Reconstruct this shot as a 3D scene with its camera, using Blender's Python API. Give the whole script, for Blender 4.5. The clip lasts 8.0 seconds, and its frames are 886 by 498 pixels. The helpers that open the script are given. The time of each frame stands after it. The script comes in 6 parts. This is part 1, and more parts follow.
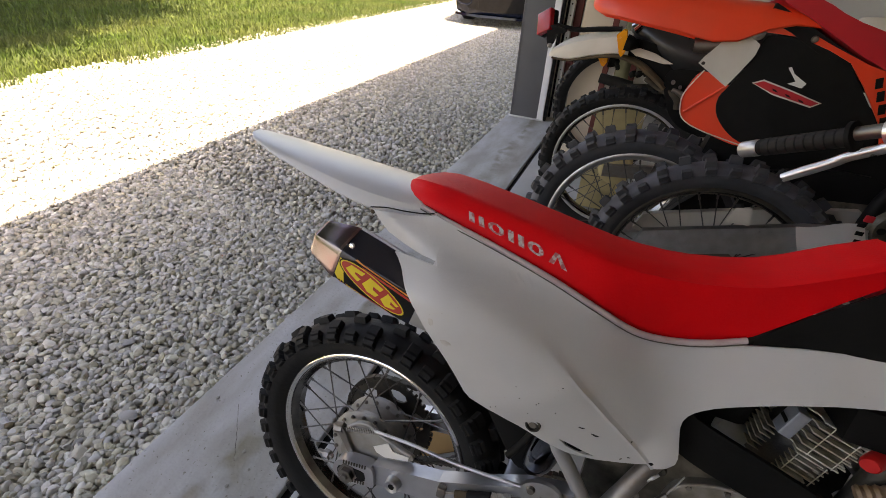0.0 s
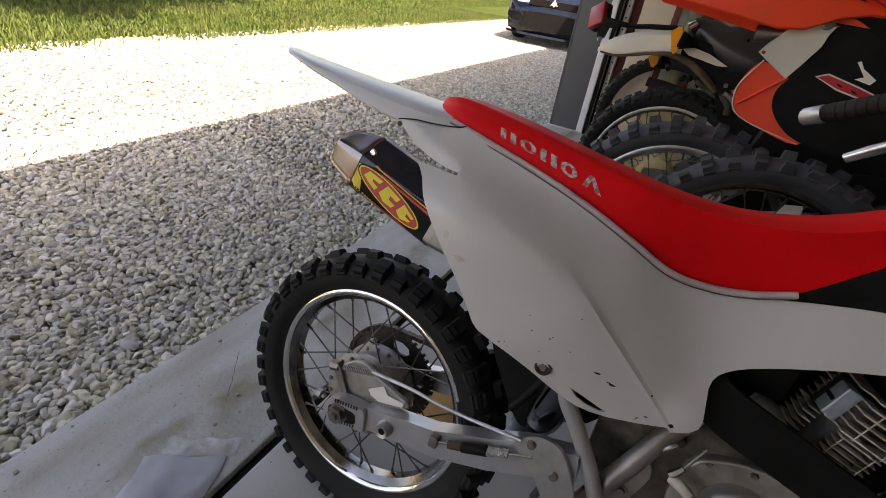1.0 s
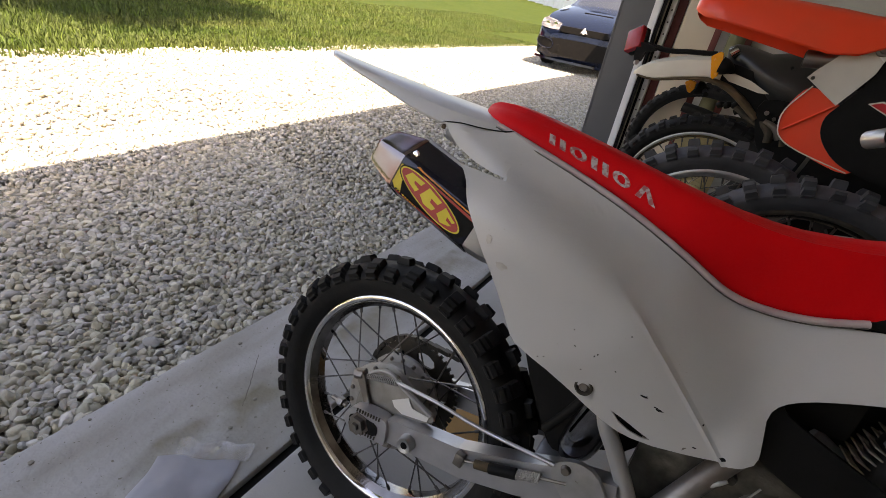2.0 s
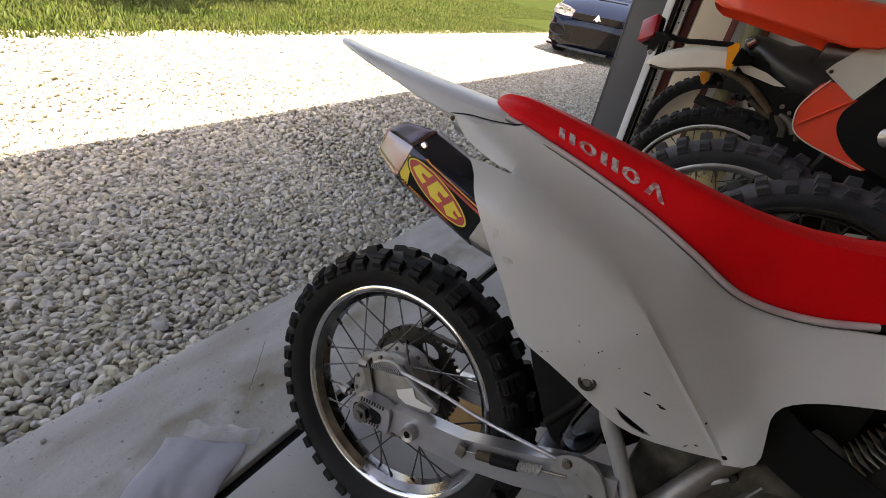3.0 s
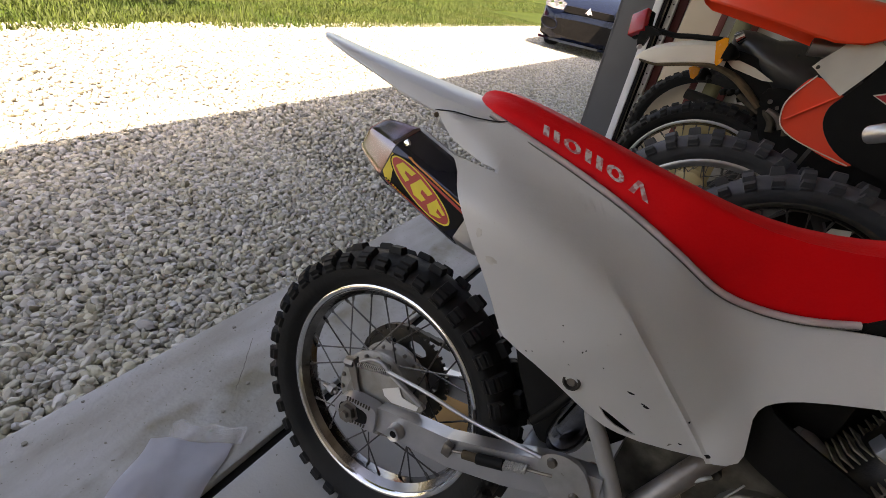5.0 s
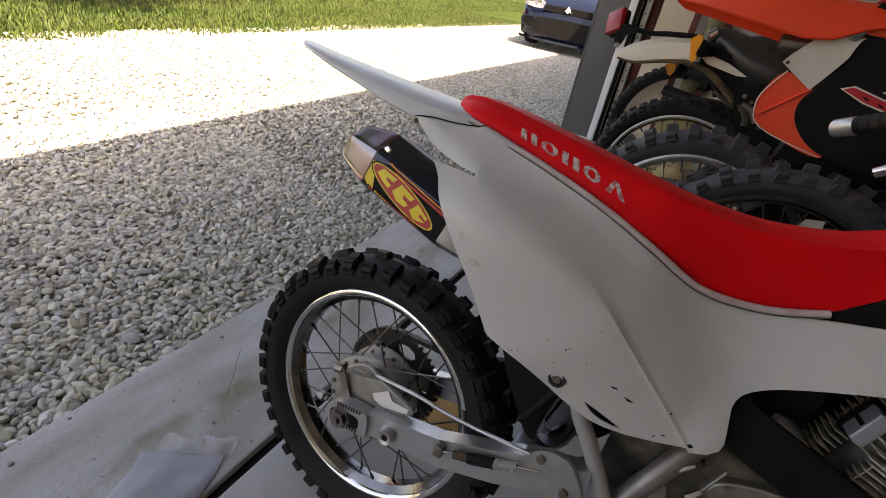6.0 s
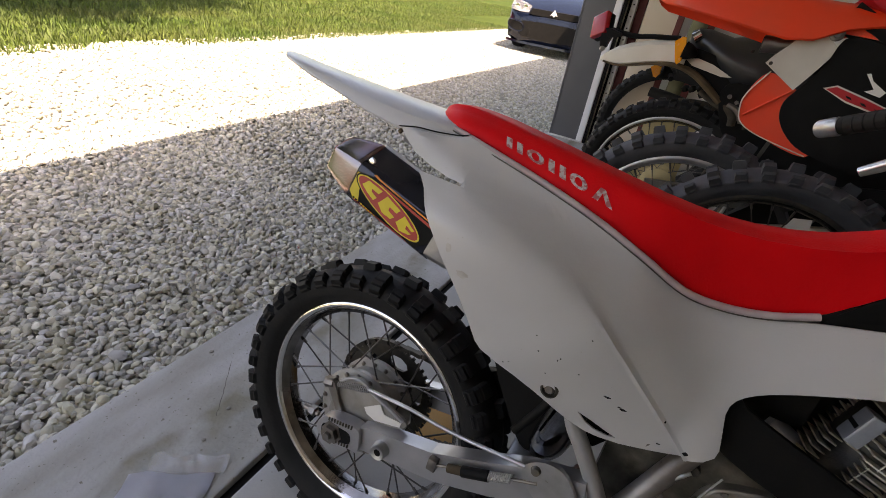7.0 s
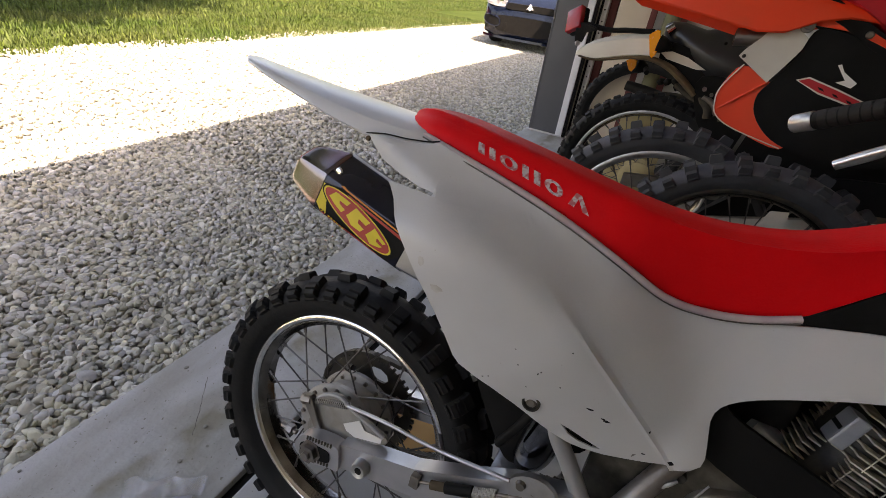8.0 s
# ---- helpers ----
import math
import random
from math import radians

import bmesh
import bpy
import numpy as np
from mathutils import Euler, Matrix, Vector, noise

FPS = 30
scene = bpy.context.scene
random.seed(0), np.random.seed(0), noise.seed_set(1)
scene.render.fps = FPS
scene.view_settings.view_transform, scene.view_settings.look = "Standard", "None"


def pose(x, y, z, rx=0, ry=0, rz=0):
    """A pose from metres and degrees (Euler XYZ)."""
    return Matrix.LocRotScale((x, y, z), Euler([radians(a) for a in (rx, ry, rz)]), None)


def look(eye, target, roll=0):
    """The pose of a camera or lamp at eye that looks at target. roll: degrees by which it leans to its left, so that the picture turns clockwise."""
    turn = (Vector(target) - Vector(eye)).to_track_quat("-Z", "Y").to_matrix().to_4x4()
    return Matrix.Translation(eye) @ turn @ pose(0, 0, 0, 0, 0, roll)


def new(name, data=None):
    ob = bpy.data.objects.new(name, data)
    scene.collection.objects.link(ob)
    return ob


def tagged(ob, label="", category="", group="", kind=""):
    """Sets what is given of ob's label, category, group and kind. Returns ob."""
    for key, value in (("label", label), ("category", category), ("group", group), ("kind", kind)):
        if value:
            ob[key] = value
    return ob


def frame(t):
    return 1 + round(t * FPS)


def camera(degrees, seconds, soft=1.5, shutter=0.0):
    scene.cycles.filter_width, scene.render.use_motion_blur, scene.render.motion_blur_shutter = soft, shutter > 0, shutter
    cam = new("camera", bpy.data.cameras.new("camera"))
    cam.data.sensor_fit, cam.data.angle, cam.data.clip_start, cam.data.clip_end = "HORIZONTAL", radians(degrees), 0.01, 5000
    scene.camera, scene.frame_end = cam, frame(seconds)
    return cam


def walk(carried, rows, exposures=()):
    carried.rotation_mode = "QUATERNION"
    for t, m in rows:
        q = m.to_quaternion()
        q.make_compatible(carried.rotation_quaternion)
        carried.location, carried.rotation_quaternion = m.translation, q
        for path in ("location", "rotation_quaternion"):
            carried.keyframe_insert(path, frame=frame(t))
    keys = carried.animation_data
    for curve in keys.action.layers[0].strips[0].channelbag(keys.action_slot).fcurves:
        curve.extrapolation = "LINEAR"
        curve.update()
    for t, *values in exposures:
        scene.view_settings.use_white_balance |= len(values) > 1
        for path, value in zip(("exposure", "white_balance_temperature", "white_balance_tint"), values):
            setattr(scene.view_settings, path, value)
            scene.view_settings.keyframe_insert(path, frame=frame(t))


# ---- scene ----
cam = camera(89.4, 8.0, soft=0.85)
PATH = [
    (0, (0.203, 0.178, 1.21), (0.06, 1.826, 0.086), 3.2),
    (0.5, (0.22, 0.132, 1.133), (0.054, 1.777, 0.007), 8.4),
    (1, (0.227, 0.138, 1.06), (-0.027, 1.809, -0.009), 8.3),
    (1.5, (0.207, 0.143, 1.021), (-0.118, 1.854, 0.038), 8.7),
    (2, (0.197, 0.14, 1.026), (-0.15, 1.835, 0.022), 9.9),
    (3.5, (0.196, 0.147, 1.032), (-0.155, 1.804, -0.031), 11.0),
    (4, (0.2, 0.15, 1.033), (-0.139, 1.811, -0.027), 11.6),
    (5.5, (0.206, 0.159, 1.039), (-0.096, 1.82, -0.033), 10.4),
    (6, (0.211, 0.155, 1.045), (-0.064, 1.828, -0.016), 10.0),
    (6.5, (0.212, 0.152, 1.043), (-0.056, 1.83, -0.011), 9.9),
    (7, (0.215, 0.169, 1.05), (-0.036, 1.858, 0.009), 9.0),
    (7.5, (0.219, 0.177, 1.047), (-0.006, 1.872, 0.009), 8.3),
    (8, (0.223, 0.204, 1.056), (0.04, 1.899, 0.009), 8.2),
]
# The world is turned so that the garage front runs along y and the bikes point along +x.
TURNED = pose(0, 0, 0, 0, 0, 17)
walk(cam, [(t, TURNED @ look(eye, target, roll)) for t, eye, target, roll in PATH], [(0.0, 2.29, 8800, 23), (0.5, 2.19, 8800, 23), (1.5, 2.03, 8800, 23), (5.0, 2.06, 8800, 23), (8.0, 2.14, 8800, 23)])

# ---- world, sun, exposure ----
SUN_EL, SUN_AZ = radians(60), radians(-35)
world = bpy.data.worlds.new("sky")
scene.world = world
world.use_nodes = True
wn = world.node_tree.nodes
sky = wn.new("ShaderNodeTexSky")
sky.sky_type, sky.sun_disc = "NISHITA", False
sky.dust_density = 2.2
sky.sun_elevation, sky.sun_rotation = SUN_EL, radians(90) - SUN_AZ
world.node_tree.links.new(sky.outputs[0], wn["Background"].inputs[0])
wn["Background"].inputs[1].default_value = 0.15
sun = new("sun", bpy.data.lights.new("sun", "SUN"))
sun.data.energy, sun.data.angle, sun.data.color = 4.6, radians(0.5), (1.0, 0.95, 0.87)
to_sun = Vector((math.cos(SUN_EL) * math.cos(SUN_AZ), math.cos(SUN_EL) * math.sin(SUN_AZ), math.sin(SUN_EL)))
sun.matrix_world = look(to_sun * 30, (0, 0, 0))


# ---- materials ----
def mat(name, colour, rough=0.5, metal=0.0, second=None, scale=20.0, amount=0.5, bump=0.0, bump_scale=200.0,
        island=0.0, coat=0.0, spec=0.5, stretch=None, sharp=0.15, rough_var=0.1, trans=0.0, speck=None, speck_scale=60.0, speck_cut=0.68, sat_range=(0.3, 1.35)):
    """A procedural surface: two-scale colour variation, uneven gloss, fine relief."""
    m = bpy.data.materials.new(name)
    m.use_nodes = True
    t = m.node_tree
    n, l = t.nodes, t.links
    b = n["Principled BSDF"]
    co = n.new("ShaderNodeTexCoord")
    big = n.new("ShaderNodeTexNoise")
    big.inputs["Scale"].default_value, big.inputs["Detail"].default_value = scale, 6
    if stretch:
        mp = n.new("ShaderNodeMapping")
        mp.inputs["Scale"].default_value = stretch
        mp.inputs["Rotation"].default_value = (0, 0, 0.25)
        l.new(co.outputs["Object"], mp.inputs["Vector"])
        l.new(mp.outputs[0], big.inputs["Vector"])
    else:
        l.new(co.outputs["Object"], big.inputs["Vector"])
    ramp = n.new("ShaderNodeMapRange")
    ramp.inputs[1].default_value, ramp.inputs[2].default_value = 0.5 - sharp, 0.5 + sharp
    l.new(big.outputs[0], ramp.inputs[0])
    fac = n.new("ShaderNodeMath")
    fac.operation = "MULTIPLY"
    fac.inputs[1].default_value = amount
    l.new(ramp.outputs[0], fac.inputs[0])
    mix = n.new("ShaderNodeMix")
    mix.data_type = "RGBA"
    mix.inputs[6].default_value = (*colour, 1)
    mix.inputs[7].default_value = (*(second or [c * 0.75 for c in colour]), 1)
    l.new(fac.outputs[0], mix.inputs[0])
    out = mix.outputs[2]
    if speck:
        sp = n.new("ShaderNodeTexNoise")
        sp.inputs["Scale"].default_value, sp.inputs["Detail"].default_value = speck_scale, 3
        l.new(co.outputs["Object"], sp.inputs["Vector"])
        sr = n.new("ShaderNodeMapRange")
        sr.inputs[1].default_value, sr.inputs[2].default_value = speck_cut, speck_cut + 0.05
        l.new(sp.outputs[0], sr.inputs[0])
        smix = n.new("ShaderNodeMix")
        smix.data_type = "RGBA"
        smix.inputs[7].default_value = (*speck, 1)
        l.new(sr.outputs[0], smix.inputs[0])
        l.new(out, smix.inputs[6])
        out = smix.outputs[2]
    if island:
        geo = n.new("ShaderNodeNewGeometry")
        hsv = n.new("ShaderNodeHueSaturation")
        val = n.new("ShaderNodeMapRange")
        val.inputs[3].default_value, val.inputs[4].default_value = 1 - island, 1 + island
        l.new(geo.outputs["Random Per Island"], val.inputs[0])
        l.new(val.outputs[0], hsv.inputs["Value"])
        wob = n.new("ShaderNodeTexWhiteNoise")
        wob.noise_dimensions = "1D"
        l.new(geo.outputs["Random Per Island"], wob.inputs["W"])
        sat = n.new("ShaderNodeMapRange")
        sat.inputs[3].default_value, sat.inputs[4].default_value = sat_range
        l.new(wob.outputs[0], sat.inputs[0])
        l.new(sat.outputs[0], hsv.inputs["Saturation"])
        l.new(out, hsv.inputs["Color"])
        out = hsv.outputs[0]
    l.new(out, b.inputs["Base Color"])
    rr = n.new("ShaderNodeMapRange")
    rr.inputs[3].default_value, rr.inputs[4].default_value = max(0.02, rough - rough_var), min(1, rough + rough_var)
    l.new(big.outputs[0], rr.inputs[0])
    l.new(rr.outputs[0], b.inputs["Roughness"])
    b.inputs["Metallic"].default_value = metal
    b.inputs["Coat Weight"].default_value = coat
    b.inputs["Specular IOR Level"].default_value = spec
    b.inputs["Transmission Weight"].default_value = trans
    if bump:
        fine = n.new("ShaderNodeTexNoise")
        fine.inputs["Scale"].default_value, fine.inputs["Detail"].default_value = bump_scale, 4
        l.new(co.outputs["Object"], fine.inputs["Vector"])
        bp = n.new("ShaderNodeBump")
        bp.inputs["Strength"].default_value, bp.inputs["Distance"].default_value = bump, 0.01
        l.new(fine.outputs[0], bp.inputs["Height"])
        l.new(bp.outputs[0], b.inputs["Normal"])
    return m


M_CONCRETE = mat("concrete", (0.43, 0.435, 0.425), 0.85, second=(0.28, 0.268, 0.225), scale=4.0, amount=0.8, sharp=0.14, stretch=(2.2, 0.7, 1.0), bump=0.4, bump_scale=60, speck=(0.20, 0.19, 0.155), speck_scale=95, speck_cut=0.66)
M_FLOOR = mat("floor_concrete", (0.42, 0.42, 0.40), 0.7, second=(0.32, 0.315, 0.29), scale=2.5, amount=0.8, bump=0.1, bump_scale=140, speck=(0.14, 0.13, 0.11), speck_scale=60, speck_cut=0.73)
M_STONE = mat("limestone_gravel", (0.47, 0.462, 0.395), 0.9, second=(0.35, 0.335, 0.275), scale=30, amount=0.7, bump=0.25, bump_scale=150, island=0.34, spec=0.2, sat_range=(0.3, 1.5))
# Bed darkened for shade between stones; the second, paler copy serves the sunlit drive.
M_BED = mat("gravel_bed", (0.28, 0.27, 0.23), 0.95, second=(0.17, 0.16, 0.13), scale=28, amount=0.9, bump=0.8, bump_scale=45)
M_BED_SUNLIT = mat("sunlit_gravel_bed", (0.46, 0.44, 0.385), 0.95, second=(0.36, 0.34, 0.285), scale=28, amount=0.9, bump=0.6, bump_scale=45)
M_LAWN = mat("lawn_soil", (0.026, 0.045, 0.007), 0.95, second=(0.042, 0.058, 0.012), scale=0.9, amount=0.9, bump=0.6, bump_scale=30, spec=0.05, speck=(0.26, 0.21, 0.12), speck_scale=0.9, speck_cut=0.76)
M_GRASS = mat("grass_blades", (0.042, 0.078, 0.010), 0.7, second=(0.078, 0.100, 0.022), scale=1.2, amount=0.9, island=0.45, spec=0.2, sat_range=(0.8, 1.1))
M_SOIL = mat("bare_soil", (0.30, 0.24, 0.17), 0.95, second=(0.20, 0.16, 0.10), scale=14, amount=0.8, bump=0.4, bump_scale=40)
M_JAMB = mat("grey_painted_metal", (0.085, 0.085, 0.09), 0.55, second=(0.10, 0.10, 0.105), scale=6, amount=0.6, bump=0.03)
M_WHITE_TRIM = mat("white_trim", (0.72, 0.72, 0.72), 0.5, scale=8, amount=0.3, bump=0.03)
M_WALL = mat("wall_board", (0.60, 0.50, 0.39), 0.9, second=(0.52, 0.43, 0.32), scale=2, amount=0.7, bump=0.06, bump_scale=60)
M_DRYWALL = mat("drywall", (0.76, 0.75, 0.72), 0.9, scale=2, amount=0.4, bump=0.05)
M_SIDING = mat("siding", (0.55, 0.54, 0.5), 0.7, scale=3, amount=0.4, bump=0.05)
M_ROOF = mat("roof_shingle", (0.10, 0.10, 0.10), 0.9, scale=12, amount=0.7, bump=0.3)
M_RUBBER = mat("tyre_rubber", (0.010, 0.010, 0.010), 0.65, spec=0.22, second=(0.020, 0.019, 0.018), scale=14, amount=0.7, bump=0.12, bump_scale=90)
M_RUBBER_OLD = mat("worn_tyre_rubber", (0.026, 0.027, 0.030), 0.65, spec=0.4, second=(0.055, 0.056, 0.062), scale=10, amount=0.8, bump=0.12, bump_scale=90)
# Tread between the blocks: dust plus sky sheen, put into the base colour.
M_DUST_SHEEN = mat("dusty_sky_sheen_tread", (0.085, 0.085, 0.10), 0.7, spec=0.4, second=(0.05, 0.05, 0.056), scale=12, amount=0.8, bump=0.1, bump_scale=90)
M_CHROME = mat("chrome_rim", (0.72, 0.72, 0.72), 0.07, 1.0, second=(0.55, 0.53, 0.51), scale=30, amount=0.5, bump=0.02, rough_var=0.05)
M_ALLOY = mat("brushed_alloy", (0.52, 0.52, 0.52), 0.42, 1.0, second=(0.36, 0.35, 0.34), scale=35, amount=0.6, bump=0.06, bump_scale=150, speck=(0.2, 0.18, 0.15), speck_scale=70, speck_cut=0.72)
M_SILVER = mat("silver_paint", (0.36, 0.355, 0.35), 0.45, 0.3, second=(0.27, 0.26, 0.25), scale=16, amount=0.6, bump=0.03, speck=(0.14, 0.12, 0.10), speck_scale=55, speck_cut=0.74)
M_ARM = mat("satin_swingarm_alloy", (0.47, 0.47, 0.485), 0.36, 0.8, second=(0.36, 0.36, 0.37), scale=22, amount=0.6, bump=0.04, bump_scale=150, speck=(0.3, 0.28, 0.26), speck_scale=70, speck_cut=0.74)
M_STEEL = mat("dull_steel", (0.22, 0.21, 0.20), 0.45, 1.0, second=(0.20, 0.17, 0.14), scale=40, amount=0.8, bump=0.08)
M_DIRTY = mat("oily_cast_metal", (0.15, 0.138, 0.115), 0.45, 0.6, second=(0.035, 0.030, 0.022), scale=26, amount=0.9, bump=0.15, bump_scale=90)
M_FIN = mat("fin_alloy", (0.74, 0.73, 0.66), 0.45, 0.2, second=(0.30, 0.26, 0.15), scale=38, amount=0.8, bump=0.1)
M_BLUESTEEL = mat("bluish_alloy", (0.42, 0.46, 0.52), 0.35, 0.5, second=(0.28, 0.31, 0.36), scale=24, amount=0.7, bump=0.06)
# Oily drive parts; also serves as painted shade between the cooling fins.
M_DARKSTEEL = mat("oily_and_shade_dark_steel", (0.035, 0.032, 0.028), 0.5, 0.5, second=(0.07, 0.06, 0.045), scale=40, amount=0.7, bump=0.08)
M_POLISH = mat("polished_lever", (0.88, 0.87, 0.86), 0.30, 1.0, second=(0.75, 0.70, 0.68), scale=30, amount=0.5)
# Rim well metal, darker than the chrome lip.
M_WELL = mat("dark_rim_well", (0.24, 0.23, 0.22), 0.12, 1.0, second=(0.09, 0.08, 0.07), scale=18, amount=0.8, bump=0.05, rough_var=0.12)
M_WHITE = mat("white_plastic", (0.545, 0.54, 0.537), 0.33, second=(0.455, 0.446, 0.432), scale=6, amount=0.6, sharp=0.22, bump=0.03, bump_scale=260, speck=(0.40, 0.37, 0.32), speck_scale=150, speck_cut=0.735, rough_var=0.12)
M_RED = mat("red_seat_vinyl", (0.80, 0.006, 0.009), 0.55, spec=0.15, second=(0.66, 0.005, 0.009), scale=9, amount=0.6, bump=0.14, bump_scale=330, rough_var=0.08)
M_PIPING = mat("faded_piping", (0.52, 0.44, 0.44), 0.5, second=(0.42, 0.27, 0.28), scale=30, amount=0.6)
M_LETTER = mat("silver_print", (0.52, 0.44, 0.44), 0.5, second=(0.45, 0.06, 0.07), scale=160, amount=0.85, sharp=0.05)
M_BLACK = mat("black_plastic", (0.006, 0.0058, 0.0056), 0.6, spec=0.12, second=(0.011, 0.0105, 0.010), scale=20, amount=0.6, bump=0.05)
M_GUARD = mat("scuffed_black_plastic", (0.010, 0.009, 0.0085), 0.6, spec=0.2, second=(0.020, 0.018, 0.017), scale=24, amount=0.6, bump=0.08)
M_GRIME = mat("grimy_grey", (0.12, 0.105, 0.09), 0.6, second=(0.06, 0.05, 0.042), scale=18, amount=0.8, bump=0.1)
M_SADDLE = mat("black_vinyl", (0.008, 0.009, 0.010), 0.32, second=(0.014, 0.015, 0.017), scale=18, amount=0.5, bump=0.05)
M_BLACK_GLOSS = mat("black_anodised", (0.035, 0.038, 0.055), 0.22, 0.6, second=(0.03, 0.03, 0.036), scale=18, amount=0.5)
M_YELLOW = mat("yellow_print", (0.75, 0.55, 0.02), 0.4, scale=50, amount=0.3)
M_REDPRINT = mat("red_print", (0.45, 0.02, 0.012), 0.4, scale=50, amount=0.3)
M_ORANGEPRINT = mat("orange_print", (0.72, 0.24, 0.02), 0.4, scale=50, amount=0.3)
M_ORANGE = mat("orange_red_plastic", (0.88, 0.050, 0.014), 0.30, second=(0.74, 0.065, 0.022), scale=6, amount=0.7, bump=0.03, bump_scale=200)
M_CRIMSON = mat("crimson_plastic", (0.50, 0.012, 0.02), 0.4, scale=8, amount=0.4)
M_AMBER = mat("amber_lens", (0.85, 0.30, 0.005), 0.25, scale=60, amount=0.3, bump=0.1, bump_scale=150)
M_REDCAP = mat("red_rubber", (0.62, 0.012, 0.012), 0.5, scale=60, amount=0.3)
M_BOSS = mat("tarnished_boss", (0.30, 0.19, 0.13), 0.55, 0.2, second=(0.16, 0.11, 0.05), scale=40, amount=0.8, bump=0.1)
M_TUBE = mat("grimy_silver_paint", (0.25, 0.23, 0.22), 0.38, 0.4, second=(0.13, 0.105, 0.085), scale=22, amount=0.8, bump=0.06, speck=(0.07, 0.05, 0.035), speck_scale=60, speck_cut=0.7)
M_CASE = mat("stained_case_alloy", (0.36, 0.345, 0.31), 0.42, 0.5, second=(0.16, 0.135, 0.10), scale=20, amount=0.85, bump=0.08, speck=(0.05, 0.04, 0.03), speck_scale=45, speck_cut=0.68)
M_REDLENS = mat("red_lens", (0.33, 0.006, 0.012), 0.2, scale=80, amount=0.4, bump=0.2, bump_scale=180)
M_CREAM = mat("cream_plastic", (0.62, 0.58, 0.50), 0.45, second=(0.52, 0.46, 0.36), scale=8, amount=0.6)
M_BROWN = mat("mud_brown", (0.10, 0.065, 0.030), 0.8, second=(0.05, 0.034, 0.017), scale=22, amount=0.8, bump=0.15)
M_MUD = mat("dried_mud", (0.055, 0.042, 0.026), 0.85, second=(0.025, 0.020, 0.013), scale=30, amount=0.9, bump=0.3, bump_scale=60)
M_BEIGEPART = mat("aged_plate", (0.50, 0.47, 0.41), 0.55, second=(0.42, 0.38, 0.32), scale=14, amount=0.6)
M_GOLD = mat("pale_gold", (0.42, 0.33, 0.16), 0.6, 0.0, scale=20, amount=0.5)
M_BAG = mat("milky_bag", (0.62, 0.63, 0.68), 0.35, second=(0.52, 0.52, 0.55), scale=9, amount=0.7, bump=0.1, bump_scale=14)
M_CLEAR = mat("clear_film", (0.8, 0.8, 0.8), 0.2, scale=12, amount=0.3, trans=0.85, bump=0.1, bump_scale=20)
M_SMUDGE = mat("dirt_smudge", (0.50, 0.48, 0.45), 0.6, second=(0.38, 0.35, 0.31), scale=70, amount=0.8)
M_SHOCK = mat("dark_chromed_shock", (0.14, 0.15, 0.17), 0.14, 1.0, second=(0.05, 0.05, 0.055), scale=30, amount=0.7)
M_PAPER = mat("paper", (0.72, 0.70, 0.66), 0.8, scale=12, amount=0.3, bump=0.05)
M_CARD = mat("cardboard", (0.42, 0.24, 0.09), 0.85, scale=12, amount=0.5, bump=0.05)
M_CARPAINT = mat("dark_car_paint", (0.004, 0.007, 0.017), 0.10, 0.0, second=(0.005, 0.008, 0.020), scale=4, amount=0.5, spec=0.35, rough_var=0.05)
M_LAMPGLASS = mat("lamp_glass", (0.24, 0.23, 0.215), 0.12, 0.2, second=(0.07, 0.065, 0.06), scale=13, amount=0.9, sharp=0.08, coat=1.0)
M_GLASS = mat("car_glass", (0.03, 0.035, 0.04), 0.05, 0.0, scale=3, amount=0.4, coat=1.0, rough_var=0.02)
M_BARN = mat("barn_red", (0.30, 0.03, 0.025), 0.7, second=(0.22, 0.02, 0.02), scale=5, amount=0.6, bump=0.05)
M_FENCE = mat("white_fence", (0.66, 0.68, 0.70), 0.6, second=(0.5, 0.53, 0.52), scale=1.5, amount=0.6)
M_BARK = mat("bark", (0.10, 0.075, 0.05), 0.95, scale=14, amount=0.8, bump=0.4, bump_scale=25)
M_LEAF = mat("leaves", (0.06, 0.10, 0.02), 0.6, second=(0.09, 0.13, 0.03), scale=3, amount=0.8, island=0.4)
M_RUST = mat("red_brown_paint", (0.13, 0.025, 0.02), 0.7, scale=8, amount=0.5)
M_GALV = mat("galvanised", (0.55, 0.55, 0.54), 0.45, 0.8, second=(0.42, 0.42, 0.42), scale=30, amount=0.7)
M_OLIVE = mat("olive_cloth", (0.16, 0.15, 0.08), 0.8, scale=20, amount=0.5, bump=0.1)
M_SPOKE = mat("dark_spoke", (0.10, 0.095, 0.09), 0.4, 0.8, scale=60, amount=0.6)
M_HUB = mat("dull_hub_alloy", (0.33, 0.315, 0.29), 0.55, 0.45, second=(0.20, 0.185, 0.16), scale=28, amount=0.7, bump=0.06)
# Brown and blue-grey reflections are put into the end cap's colour.
M_TITAN = mat("reflection_tinted_titanium", (0.20, 0.130, 0.130), 0.20, 1.0, second=(0.27, 0.29, 0.32), scale=14, amount=0.9, rough_var=0.08)
M_TAG = mat("white_tag", (0.86, 0.84, 0.82), 0.75, scale=10, amount=0.4, bump=0.08, bump_scale=25)


